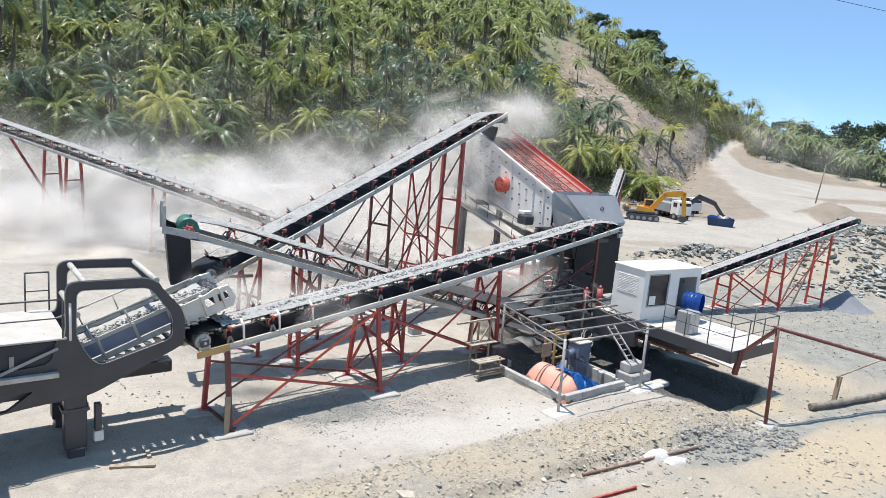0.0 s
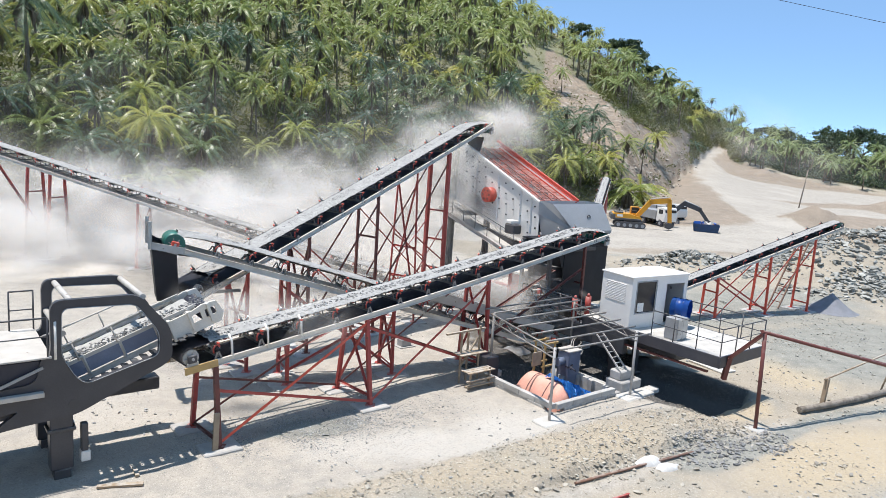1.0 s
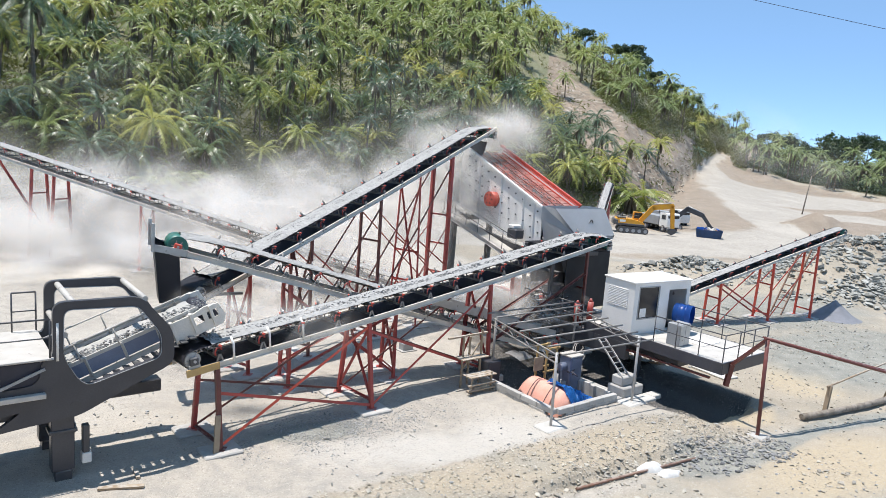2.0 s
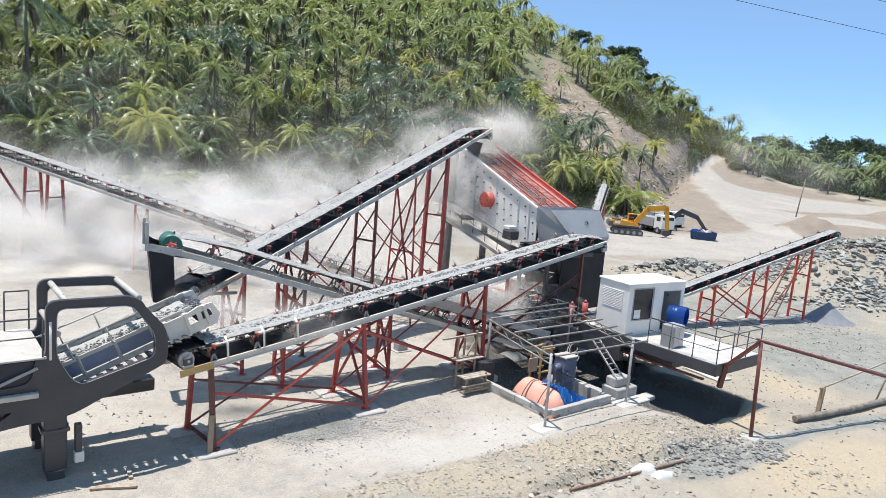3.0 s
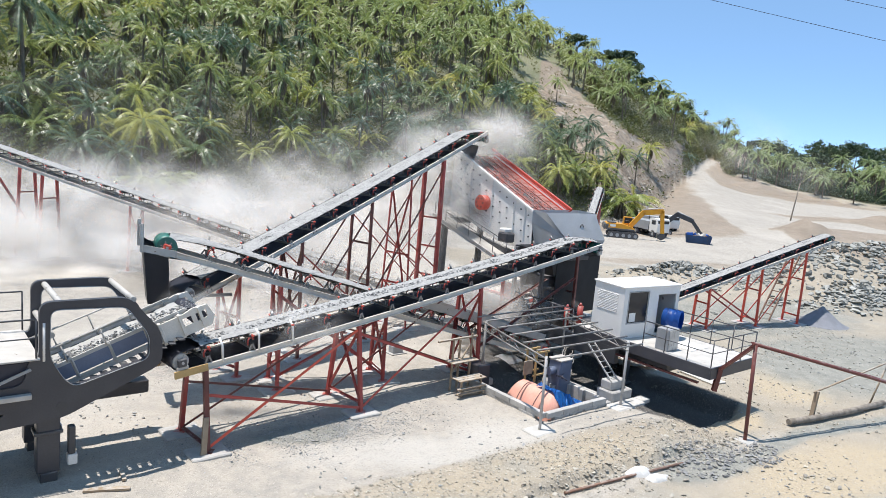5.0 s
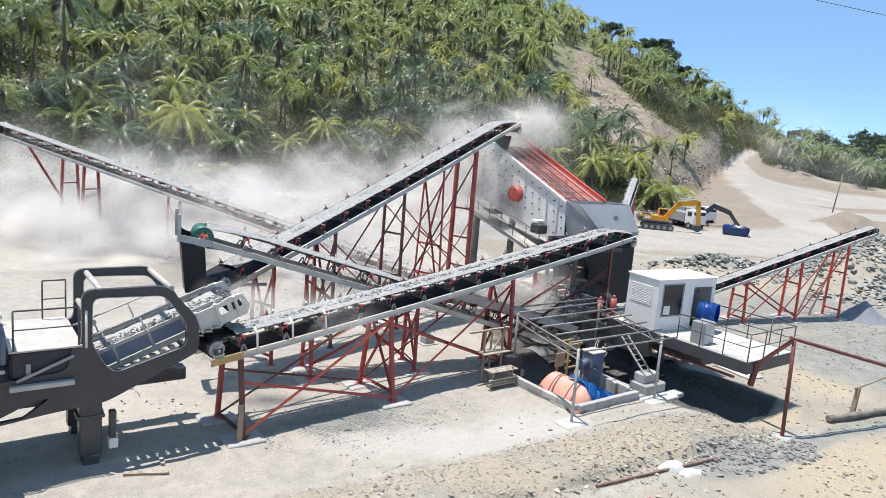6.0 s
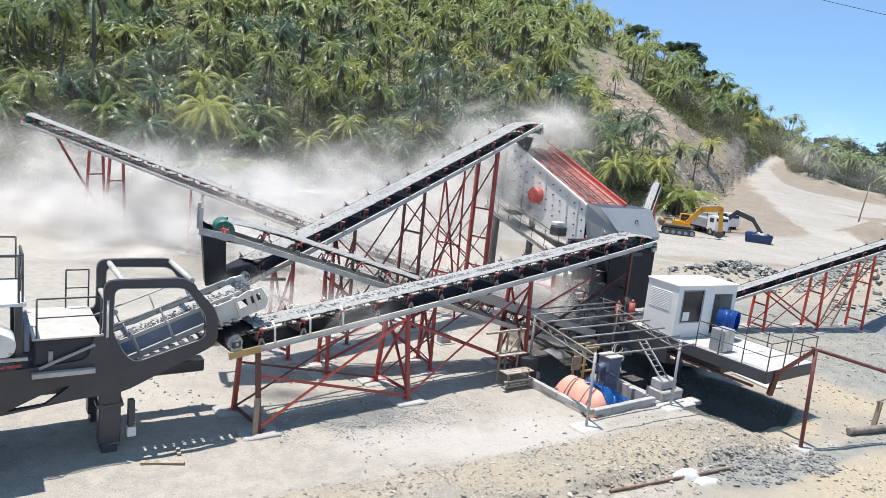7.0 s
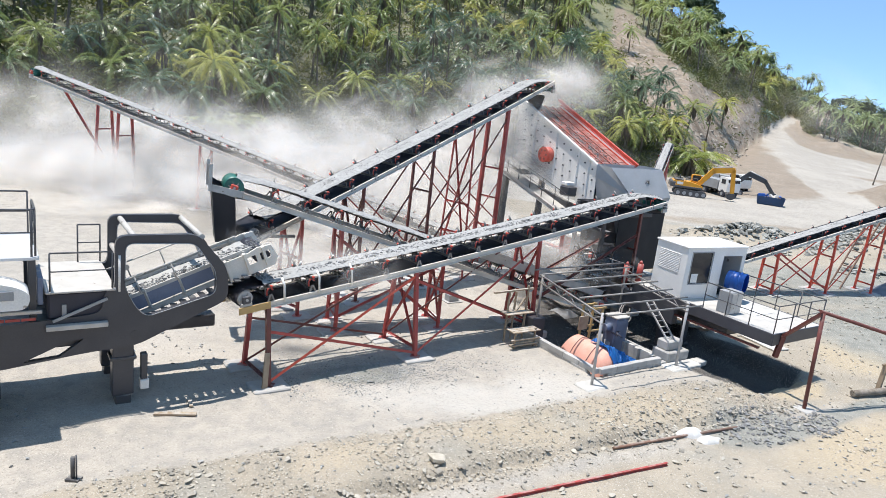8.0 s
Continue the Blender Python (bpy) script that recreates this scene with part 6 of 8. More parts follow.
def hoses():
    rng = random.Random(9)
    for i in range(5):
        bm = bmesh.new()
        a, b = Vector((2.95, 1.6 + 0.15 * i, 0.5)), Vector((4.3 + 0.3 * i, 3.4 + 0.2 * i, 0.35))
        pts = [MQ @ (a.lerp(b, k / 10) + Vector((rng.uniform(-0.1, 0.1), rng.uniform(-0.1, 0.1), 0.55 * math.sin(math.pi * k / 10) * (0.5 + 0.12 * i) - 0.25 * (k / 10)))) for k in range(11)]
        pipe_run(bm, pts, 0.028, 6)
        tagged(part("hose", bm, M_RUBBER), "black rubber hydraulic hose looping across the pit", "hose", "hydraulic hoses")
    for i in range(6):
        bm = bmesh.new()
        a, b = Vector((3.7, 2.1 + 0.1 * i, 0.1 + 0.17 * i)), Vector((4.7 + 0.2 * i, 2.7 + 0.25 * i, 0.75 + 0.1 * (i % 3)))
        pts = [MQ @ (a.lerp(b, k / 10) + Vector((rng.uniform(-0.04, 0.04), rng.uniform(-0.04, 0.04), (0.28 - 0.1 * (i % 4)) * math.sin(math.pi * k / 10)))) for k in range(11)]
        pipe_run(bm, pts, 0.024, 6)
        tagged(part("hose", bm, M_TUBE), "dusty grey hydraulic hose running up to the trailer", "hose", "hydraulic hoses")
    for i, (x, y) in enumerate(((3.1, 2.3), (3.45, 2.45), (3.25, 2.85))):
        bm = bmesh.new()
        tube(bm, MQ @ Vector((x, y, -0.62)), MQ @ Vector((x, y, 0.1)), 0.17, 14, 0.19)
        tagged(part("bucket", bm, M_GREY), "dusty grey metal pail among hoses", "pail", "pails in the pit")


hoses()


def ladder():
    root = thing("ladder", MQ @ Vector((4.35, 1.0, 0.7)), "pale metal ladder leaning against the trailer", "ladder")
    f0, t0 = MQ @ Vector((3.82, 0.14, 0.78)), MQ @ Vector((4.62, 2.05, 1.66))
    w = U * 0.4
    for k in (0, 1):
        bm = bmesh.new()
        beam(bm, f0 + w * k, t0 + w * k, 0.035, 0.07)
        part("rail", bm, M_STEEL, root)
    for i in range(7):
        k = 0.08 + 0.14 * i
        bm = bmesh.new()
        tube(bm, f0.lerp(t0, k), (f0 + w).lerp(t0 + w, k), 0.018, 6)
        part("rung", bm, M_STEEL, root)


ladder()


def plank_stand():
    """A rough timber scaffold by the pit."""
    m = plan((1.75, 23.75, 0))
    root = thing("timber_scaffold", (2.1, 24.0, 0), "rough timber scaffold with two plank levels", "scaffold")
    for x, y, h in ((0.05, 0.05, 0.65), (0.95, 0.0, 0.75), (0.1, 0.75, 2.0), (1.0, 0.75, 2.15), (0.55, 0.9, 1.9)):
        block("upright", (x, y, 0), (x + 0.07, y + 0.06, h), M_WOOD, root, m, 0.005)
    for z, y0 in ((0.62, -0.05), (1.15, 0.45)):
        for j in range(3):
            block("plank", (-0.1, y0 + j * 0.17, z), (1.2, y0 + 0.15 + j * 0.17, z + 0.04), M_WOOD, root, m, 0.005)
    block("plank", (-0.2, -0.1, 0.14), (1.1, 0.05, 0.19), M_WOOD, root, m, 0.005)
    block("plank", (-0.2, -0.1, 0.34), (1.15, 0.0, 0.39), M_WOOD, root, m, 0.005)
    bm = bmesh.new()
    beam(bm, m @ Vector((-0.6, 0.8, 1.98)), m @ Vector((1.3, 0.8, 2.02)), 0.09, 0.06)
    part("ledger", bm, M_WOOD, root)
    bm = bmesh.new()
    beam(bm, m @ Vector((0.1, 0.8, 0.6)), m @ Vector((1.0, 0.8, 1.7)), 0.06, 0.05)
    part("brace", bm, M_WOOD, root)
    bm = bmesh.new()
    box(bm, (1.35, 0.6, -0.02), (2.0, 1.25, 0.85), m, 0.03)
    tagged(part("metal_box", bm, M_DARK_CLEAN), "dark steel box beside a timber scaffold", "box")


plank_stand()


def yellow_rack():
    m = MQ @ pose(1.95, 2.35, -0.75)
    root = thing("yellow_rack", m @ Vector((0.3, 0.3, 0)), "yellow timber rack holding plywood offcuts", "rack")
    for x, y in ((0, 0), (0.55, 0), (0, 0.5), (0.55, 0.5)):
        block("post", (x, y, 0), (x + 0.07, y + 0.07, 2.3), M_YWOOD, root, m, 0.005)
    for z in (1.3, 2.2):
        for y in (0, 0.5):
            block("bar", (-0.1, y, z), (0.75, y + 0.06, z + 0.07), M_YWOOD, root, m, 0.005)
    block("board", (-0.55, 0.1, 1.4), (-0.05, 0.14, 1.95), M_WOOD, root, m, 0.005)


yellow_rack()


# ---- palms and scrub on the hill ----
def frond(rng, length, rise, droop, leaves, width, seg=5):
    """One feather leaf along +x: the midrib and narrow leaflets that hang from it."""
    vs, fs = [], []
    def rib(t):
        return np.array((length * (t - 0.12 * t * t * max(0.0, droop)), 0.0, length * (rise * t - droop * t * t)))
    for i in range(seg):
        a, b = rib(i / seg), rib((i + 1) / seg)
        w = 0.06 * (1 - i / seg) + 0.015
        k = len(vs)
        vs += [a + (0, w, 0), a - (0, w, 0), b - (0, w * 0.7, 0), b + (0, w * 0.7, 0)]
        fs += [(k, k + 1, k + 2), (k, k + 2, k + 3)]
    twist = rng.uniform(-0.35, 0.35)
    for i in range(leaves):
        t = 0.14 + 0.86 * (i + rng.uniform(-0.2, 0.2)) / leaves
        p, q = rib(t), rib(min(1.02, t + 0.04))
        d = (q - p) / (np.linalg.norm(q - p) + 1e-9)
        ll = length * 0.17 * (math.sin(math.pi * min(1.0, 0.16 + 0.8 * t)) ** 0.7) * rng.uniform(0.8, 1.15)
        for side in (-1, 1):
            hang = rng.uniform(0.15, 0.6) + side * twist
            out = np.array((0, side * math.cos(hang), -math.sin(hang)))
            tip = p + (out * 0.86 + d * 0.5) * ll
            k = len(vs)
            vs += [p - d * width * 0.5, p + d * width * 0.5, tip - (0, 0, ll * 0.12)]
            fs += [(k, k + 1, k + 2)]
    return np.array(vs), np.array(fs)


def crown_arrays(seed, fronds, leaves, width, length=4.4, seg=5):
    rng = random.Random(seed)
    vs, fs, off = [], [], 0
    for i in range(fronds):
        k = i / fronds
        rise = 1.35 - 1.75 * k ** 0.9 + rng.uniform(-0.2, 0.2)
        droop = 0.52 + 0.38 * (1 - k) + rng.uniform(-0.15, 0.28)
        v, f = frond(rng, length * rng.uniform(0.78, 1.05) * (0.8 + 0.2 * min(1, k * 2)), rise, droop, leaves, width, seg)
        a = i * 2.39996 + rng.uniform(-0.25, 0.25)
        c, s_ = math.cos(a), math.sin(a)
        v = v @ np.array([[c, s_, 0], [-s_, c, 0], [0, 0, 1]])
        vs.append(v)
        fs.append(f + off)
        off += len(v)
    return np.concatenate(vs), np.concatenate(fs)


def trunk_arrays(seed, height, sides=7, rings=6, r0=0.19, r1=0.11):
    rng = random.Random(seed)
    lean, la = rng.uniform(0, 0.12) * height, rng.uniform(0, 6.28)
    vs, fs = [], []
    for i in range(rings):
        t = i / (rings - 1)
        c = np.array((lean * math.cos(la) * t * t, lean * math.sin(la) * t * t, height * t - 0.4 * (1 - t)))
        r = r0 + (r1 - r0) * t + (0.1 if i == 0 else 0.0)
        vs += [c + (r * math.cos(k * math.tau / sides), r * math.sin(k * math.tau / sides), 0) for k in range(sides)]
    for i in range(rings - 1):
        for k in range(sides):
            a, b = i * sides + k, i * sides + (k + 1) % sides
            fs += [(a, b, b + sides), (a, b + sides, a + sides)]
    top = np.array((lean * math.cos(la), lean * math.sin(la), height))
    for i in range(9 if sides > 4 else 5):
        a, ln = rng.uniform(0, 6.28), rng.uniform(1.4, 3.0)
        d = np.array((math.cos(a), math.sin(a), 0))
        w = np.array((-math.sin(a), math.cos(a), 0)) * rng.uniform(0.18, 0.4)
        k = len(vs)
        vs += [top + d * 0.1 - (0, 0, 0.1), top + d * 0.75 + w - (0, 0, ln * 0.55), top + d * 0.6 - (0, 0, ln), top + d * 0.7 - w - (0, 0, ln * 0.5)]
        fs += [(k, k + 1, k + 2), (k, k + 2, k + 3)]
    return np.array(vs), np.array(fs), top


def palm_variant(seed, height, fronds=24, leaves=20, length=4.6, leaf=M_PALM, label="coconut palm with arching green fronds on the hillside"):
    v, f, top = trunk_arrays(seed, height)
    root = thing("coconut_palm", (0, 0, 0), label, "palm", "coconut palms of the hillside")
    trunk = raw_mesh("trunk", v, f, M_BARK, kind="")
    trunk.parent = root
    v, f = crown_arrays(seed + 50, fronds, leaves, 0.66 * length / leaves, length)
    crown = raw_mesh("crown", v + top, f, leaf, kind="")
    crown.parent = root
    return root


def on_hill(az, r):
    x, y = r * math.sin(radians(az)), r * math.cos(radians(az))
    return x, y, terrain(x, y)


def bare(az, r):
    foot, ridge = float(np.interp(az, AZ, FOOT)), float(np.interp(az, AZ, RIDGE_R))
    return scar(az, (r - foot) / (ridge - foot))


def plant_hill():
    rng = random.Random(77)
    spots = []
    r = 70.0
    while r < 425:
        step = 4.15 + 0.005 * r
        az = -44.0
        while az < 45:
            a, q = az + rng.uniform(-0.5, 0.5) * math.degrees(step / r), r + rng.uniform(-0.5, 0.5) * step
            foot, ridge = float(np.interp(a, AZ, FOOT)), float(np.interp(a, AZ, RIDGE_R))
            az += math.degrees(step / r) * rng.uniform(0.85, 1.2)
            up = (q - foot) / (ridge - foot)
            if q < foot + 1.5 or q > ridge + 6 or (q > 300 and not 18 < a < 27):
                continue
            # brush rather than palms along the foot, and room round the large palm
            if a < 6 and q < foot + 9 and rng.random() < 0.6 or abs(a + 22.8) < 3.6 and q < 92:
                continue
            if q > 292 and rng.random() < 0.55:
                continue
            b = max(bare(a, q), bare(a, q + 9), bare(a, q + 17) if a < 12 else 0.0)
            if b > 0.45 and rng.random() < (0.97 if a < 13 else 0.86):
                continue
            if 13 < a < 24 and rng.random() < 0.3:
                continue
            if a > 24 and (q > foot + 70 or rng.random() < 0.35):
                continue
            spots.append((a, q, up))
        r += step * 0.9
    near = sorted(spots, key=lambda t: t[1] - float(np.interp(t[0], AZ, FOOT)) + (60 if t[0] > 23 else 0))[:285]
    far = [p for p in spots if p not in set(near)]
    kinds = [palm_variant(i, h, 21, 34, ln) for i, (h, ln) in enumerate(((3.2, 4.8), (5.0, 4.7), (7.0, 4.5), (8.5, 4.4), (10.5, 4.2)))]
    kinds += [palm_variant(20 + i, h, 24, 38, ln, M_GOLD_PALM, "coconut palm with yellow-green sunlit fronds on the hillside") for i, (h, ln) in enumerate(((2.2, 5.0), (5.5, 4.6)))]
    used = set()
    for a, q, up in near:
        x, y, z = on_hill(a, q)
        edge = q - float(np.interp(a, AZ, FOOT))
        k = rng.choice((0, 0, 1, 1, 2)) if edge < 9 else rng.choice((0, 1, 2, 2, 3, 4))
        if a > 23:
            k = rng.choice((3, 3, 4, 4))
        if rng.random() < (0.45 if 7 < a < 18 else 0.1 if a < -10 else 0.16):
            k = rng.choice((5, 6, 6))
        m = pose(x, y, z - 0.1, rng.uniform(-5, 5), rng.uniform(-5, 5), rng.uniform(0, 360)) @ Matrix.Scale(rng.uniform(0.85, 1.15) * (1.0 if a > 23 else 0.92), 4)
        if k not in used:
            used.add(k)
            kinds[k].matrix_basis = m
        else:
            copy_thing(kinds[k], m)
    # the large palms at the foot of the hill and below the cut
    for k, a, q, size in ((5, -22.9, 77, 1.15), (6, -22.9, 82, 1.3), (0, -24.6, 80, 1.1), (1, -21.4, 86, 1.2), (5, -20.8, 81, 1.0), (3, -30.6, 92, 1.5), (0, -27.0, 80, 1.15), (1, -19.0, 84, 1.1), (5, 15.9, 113, 1.35), (5, 17.0, 117, 1.25), (6, 12.0, 114, 1.1), (6, 13.8, 116, 1.15), (1, 14.6, 117, 1.0), (2, 14.2, 122, 1.05), (3, 13.2, 121, 1.1), (2, 12.3, 119, 1.1),
                          (3, 11.4, 121, 1.15), (2, 10.4, 119, 1.1), (3, 12.6, 132, 1.1), (2, 11.6, 138, 1.0), (2, 9.6, 122, 1.1), (3, 15.2, 124, 1.0)):
        x, y, z = on_hill(a, q)
        copy_thing(kinds[k], pose(x, y, z - 0.1, 0, 0, 57 * a) @ Matrix.Scale(size, 4))
    shapes = []
    for i, (h, ln) in enumerate(((4.5, 4.3), (6.0, 4.2), (8.0, 4.2), (10.0, 4.0))):
        v, f, top = trunk_arrays(100 + i, h, 4, 3)
        cv, cf = crown_arrays(150 + i, 18, 13, 0.3, ln, 3)
        shapes.append((v, f, cv + top, cf))
    tv, tf, cv, cf, to, co = [], [], [], [], 0, 0
    for i, (a, q, up) in enumerate(far):
        x, y, z = on_hill(a, q)
        v, f, c, g = shapes[rng.randrange(4)]
        t, s_ = rng.uniform(0, 6.28), rng.uniform(0.8, 1.15)
        if a > 23:
            s_ *= 0.95
        else:
            s_ *= 0.97 if a < 9 or up < 0.7 else 0.68
        rot = np.array([[math.cos(t), math.sin(t), 0], [-math.sin(t), math.cos(t), 0], [0, 0, 1]]) * s_
        tv.append(v @ rot + (x, y, z))
        tf.append(f + to)
        to += len(v)
        cv.append(c @ rot + (x, y, z))
        cf.append(g + co)
        co += len(c)
    raw_mesh("palm_trunks", np.concatenate(tv), np.concatenate(tf), M_BARK, "grey trunks of the palms higher on the hill", "palm trunks")
    raw_mesh("palm_crowns", np.concatenate(cv), np.concatenate(cf), M_HAZY_DRY_PALM, "dense yellow-green palm crowns higher on the hill", "palms")


plant_hill()


def leaf_clumps(name, spots, mat, label, leaves=16, seed=3):
    """Low bushes: each spot is x, y, z, radius, height; leaves are small tilted quads."""
    rng = np.random.default_rng(seed)
    vs = []
    for x, y, z, r, h in spots:
        n = leaves
        d = rng.normal(size=(n, 3))
        d /= np.linalg.norm(d, axis=1)[:, None]
        c = np.array((x, y, z + h * 0.5)) + d * (r, r, h * 0.55) * rng.uniform(0.5, 1.0, (n, 1))
        a, b = rng.normal(size=(n, 3)), rng.normal(size=(n, 3))
        a /= np.linalg.norm(a, axis=1)[:, None]
        b /= np.linalg.norm(b, axis=1)[:, None]
        s = rng.uniform(0.16, 0.34, (n, 1)) * (0.6 + 0.5 * r)
        vs.append(np.stack([c - a * s, c + b * s * 0.5, c + a * s, c - b * s * 0.5], 1).reshape(-1, 3))
    vs = np.concatenate(vs)
    fs = np.arange(len(vs)).reshape(-1, 4)
    return raw_mesh(name, vs, fs, mat, label, "shrubs")


def plant_scrub():
    rng = random.Random(5)
    spots = []
    for _ in range(13000):
        az = rng.uniform(-44, 25)
        foot, ridge = float(np.interp(az, AZ, FOOT)), float(np.interp(az, AZ, RIDGE_R))
        q = foot + (ridge - foot) * rng.random() ** (1.9 if az < 12 else 1.1)
        if bare(az, q) > 0.3 and rng.random() < 0.93:
            continue
        x, y, z = on_hill(az, q)
        spots.append((x, y, z, rng.uniform(0.5, 1.5), rng.uniform(0.6, 2.2)))
    for _ in range(2600):
        az = rng.uniform(-44, 8)
        q = float(np.interp(az, AZ, FOOT)) + rng.uniform(1.0, 11)
        x, y, z = on_hill(az, q)
        spots.append((x, y, z, rng.uniform(0.6, 1.6), rng.uniform(1.0, 3.6)))
    for _ in range(2200):
        az = rng.uniform(12, 22)
        foot, ridge = float(np.interp(az, AZ, FOOT)), float(np.interp(az, AZ, RIDGE_R))
        q = foot + (ridge - foot) * rng.uniform(0.4, 1.0)
        if noise.noise(Vector((az * 0.8, q * 0.05, 17))) < -0.05 or az < 13.5 and bare(az, q) > 0.3:
            continue
        x, y, z = on_hill(az, q)
        spots.append((x, y, z, rng.uniform(0.7, 1.9), rng.uniform(0.8, 2.6)))
    for _ in range(900):
        az = rng.uniform(20.2, 24)
        q = float(np.interp(az, AZ, FOOT)) + rng.uniform(1.0, 30)
        x, y, z = on_hill(az, q)
        spots.append((x, y, z, rng.uniform(0.8, 2.0), rng.uniform(1.0, 3.5)))
    leaf_clumps("undergrowth", spots, M_SHRUB, "tangled green and brown undergrowth below the palms", 16, 3)
    spots = []
    for _ in range(2600):
        az = rng.uniform(24.6, 45)
        foot = float(np.interp(az, AZ, FOOT))
        q = foot + 12 + rng.uniform(0, 90) * rng.random()
        x, y, z = on_hill(az, q)
        spots.append((x, y, z, rng.uniform(1.2, 2.6), rng.uniform(0.7, 1.6) + 0.03 * (q - foot)))
    leaf_clumps("grove_undergrowth", spots, M_TREE, "dark green thicket between far palms", 16, 4)


plant_scrub()


def broad_tree(az, q, height, spread, seed):
    x, y, z = on_hill(az, q)
    rng = random.Random(seed)
    root = thing("tree", (x, y, z - 0.3), "dark green broad-leaved tree standing out on the skyline", "tree", "broad-leaved trees")
    bm = bmesh.new()
    tips = []
    trunk_top = Vector((x + rng.uniform(-0.5, 0.5), y, z + height * 0.45))
    tube(bm, (x, y, z - 0.3), trunk_top, 0.35, 8, 0.22)
    for i in range(7):
        a = i * 2.4 + rng.uniform(-0.3, 0.3)
        e = trunk_top + Vector((math.cos(a) * spread * rng.uniform(0.4, 0.8), math.sin(a) * spread * rng.uniform(0.4, 0.8), height * rng.uniform(0.2, 0.5)))
        tube(bm, trunk_top - Vector((0, 0, rng.uniform(0, 1.5))), e, 0.15, 6, 0.04)
        tips.append(e)
    part("trunk", bm, M_BARK, root)
    g = np.random.default_rng(seed)
    vs = []
    for e in tips + [trunk_top + Vector((0, 0, height * 0.5))]:
        for _ in range(5):
            c0 = np.array(e) + g.normal(size=3) * (spread * 0.22, spread * 0.22, height * 0.07)
            n = 60
            c = c0 + g.normal(size=(n, 3)) * (spread * 0.1, spread * 0.1, height * 0.04)
            a, b = g.normal(size=(n, 3)), g.normal(size=(n, 3))
            a /= np.linalg.norm(a, axis=1)[:, None]
            b /= np.linalg.norm(b, axis=1)[:, None]
            sz = g.uniform(0.2, 0.42, (n, 1)) * (1.0 + 0.06 * spread)
            vs.append(np.stack([c - a * sz, c + b * sz * 0.6, c + a * sz, c - b * sz * 0.6], 1).reshape(-1, 3))
    vs = np.concatenate(vs) - np.array(root.location)
    crown = raw_mesh("crown", vs, np.arange(len(vs)).reshape(-1, 4), M_TREE, kind="")
    crown.parent = root


for i, (az, q, h, sp) in enumerate(((14.6, 248, 8, 4.8), (15.3, 240, 7, 4.5), (13.4, 250, 7, 4), (16.6, 245, 5.5, 3.5), (18.2, 250, 5, 3.2), (11.0, 252, 7, 4), (19.6, 262, 5, 3), (29.3, 262, 10, 7), (30.4, 268, 14, 8), (31.9, 266, 13, 7.5), (33.4, 268, 12, 7), (27.8, 280, 9, 6), (35.2, 276, 11, 7), (25.6, 290, 8, 5), (26.6, 285, 9, 5))):
    broad_tree(az, q, h, sp, 600 + i)


# ---- rocks, stones and gravel ----
def bank_spot(along, d):
    c = d + 12.95
    return (0.83 * along - 0.56 * c) / 1.0025, (0.56 * along + 0.83 * c) / 1.0025


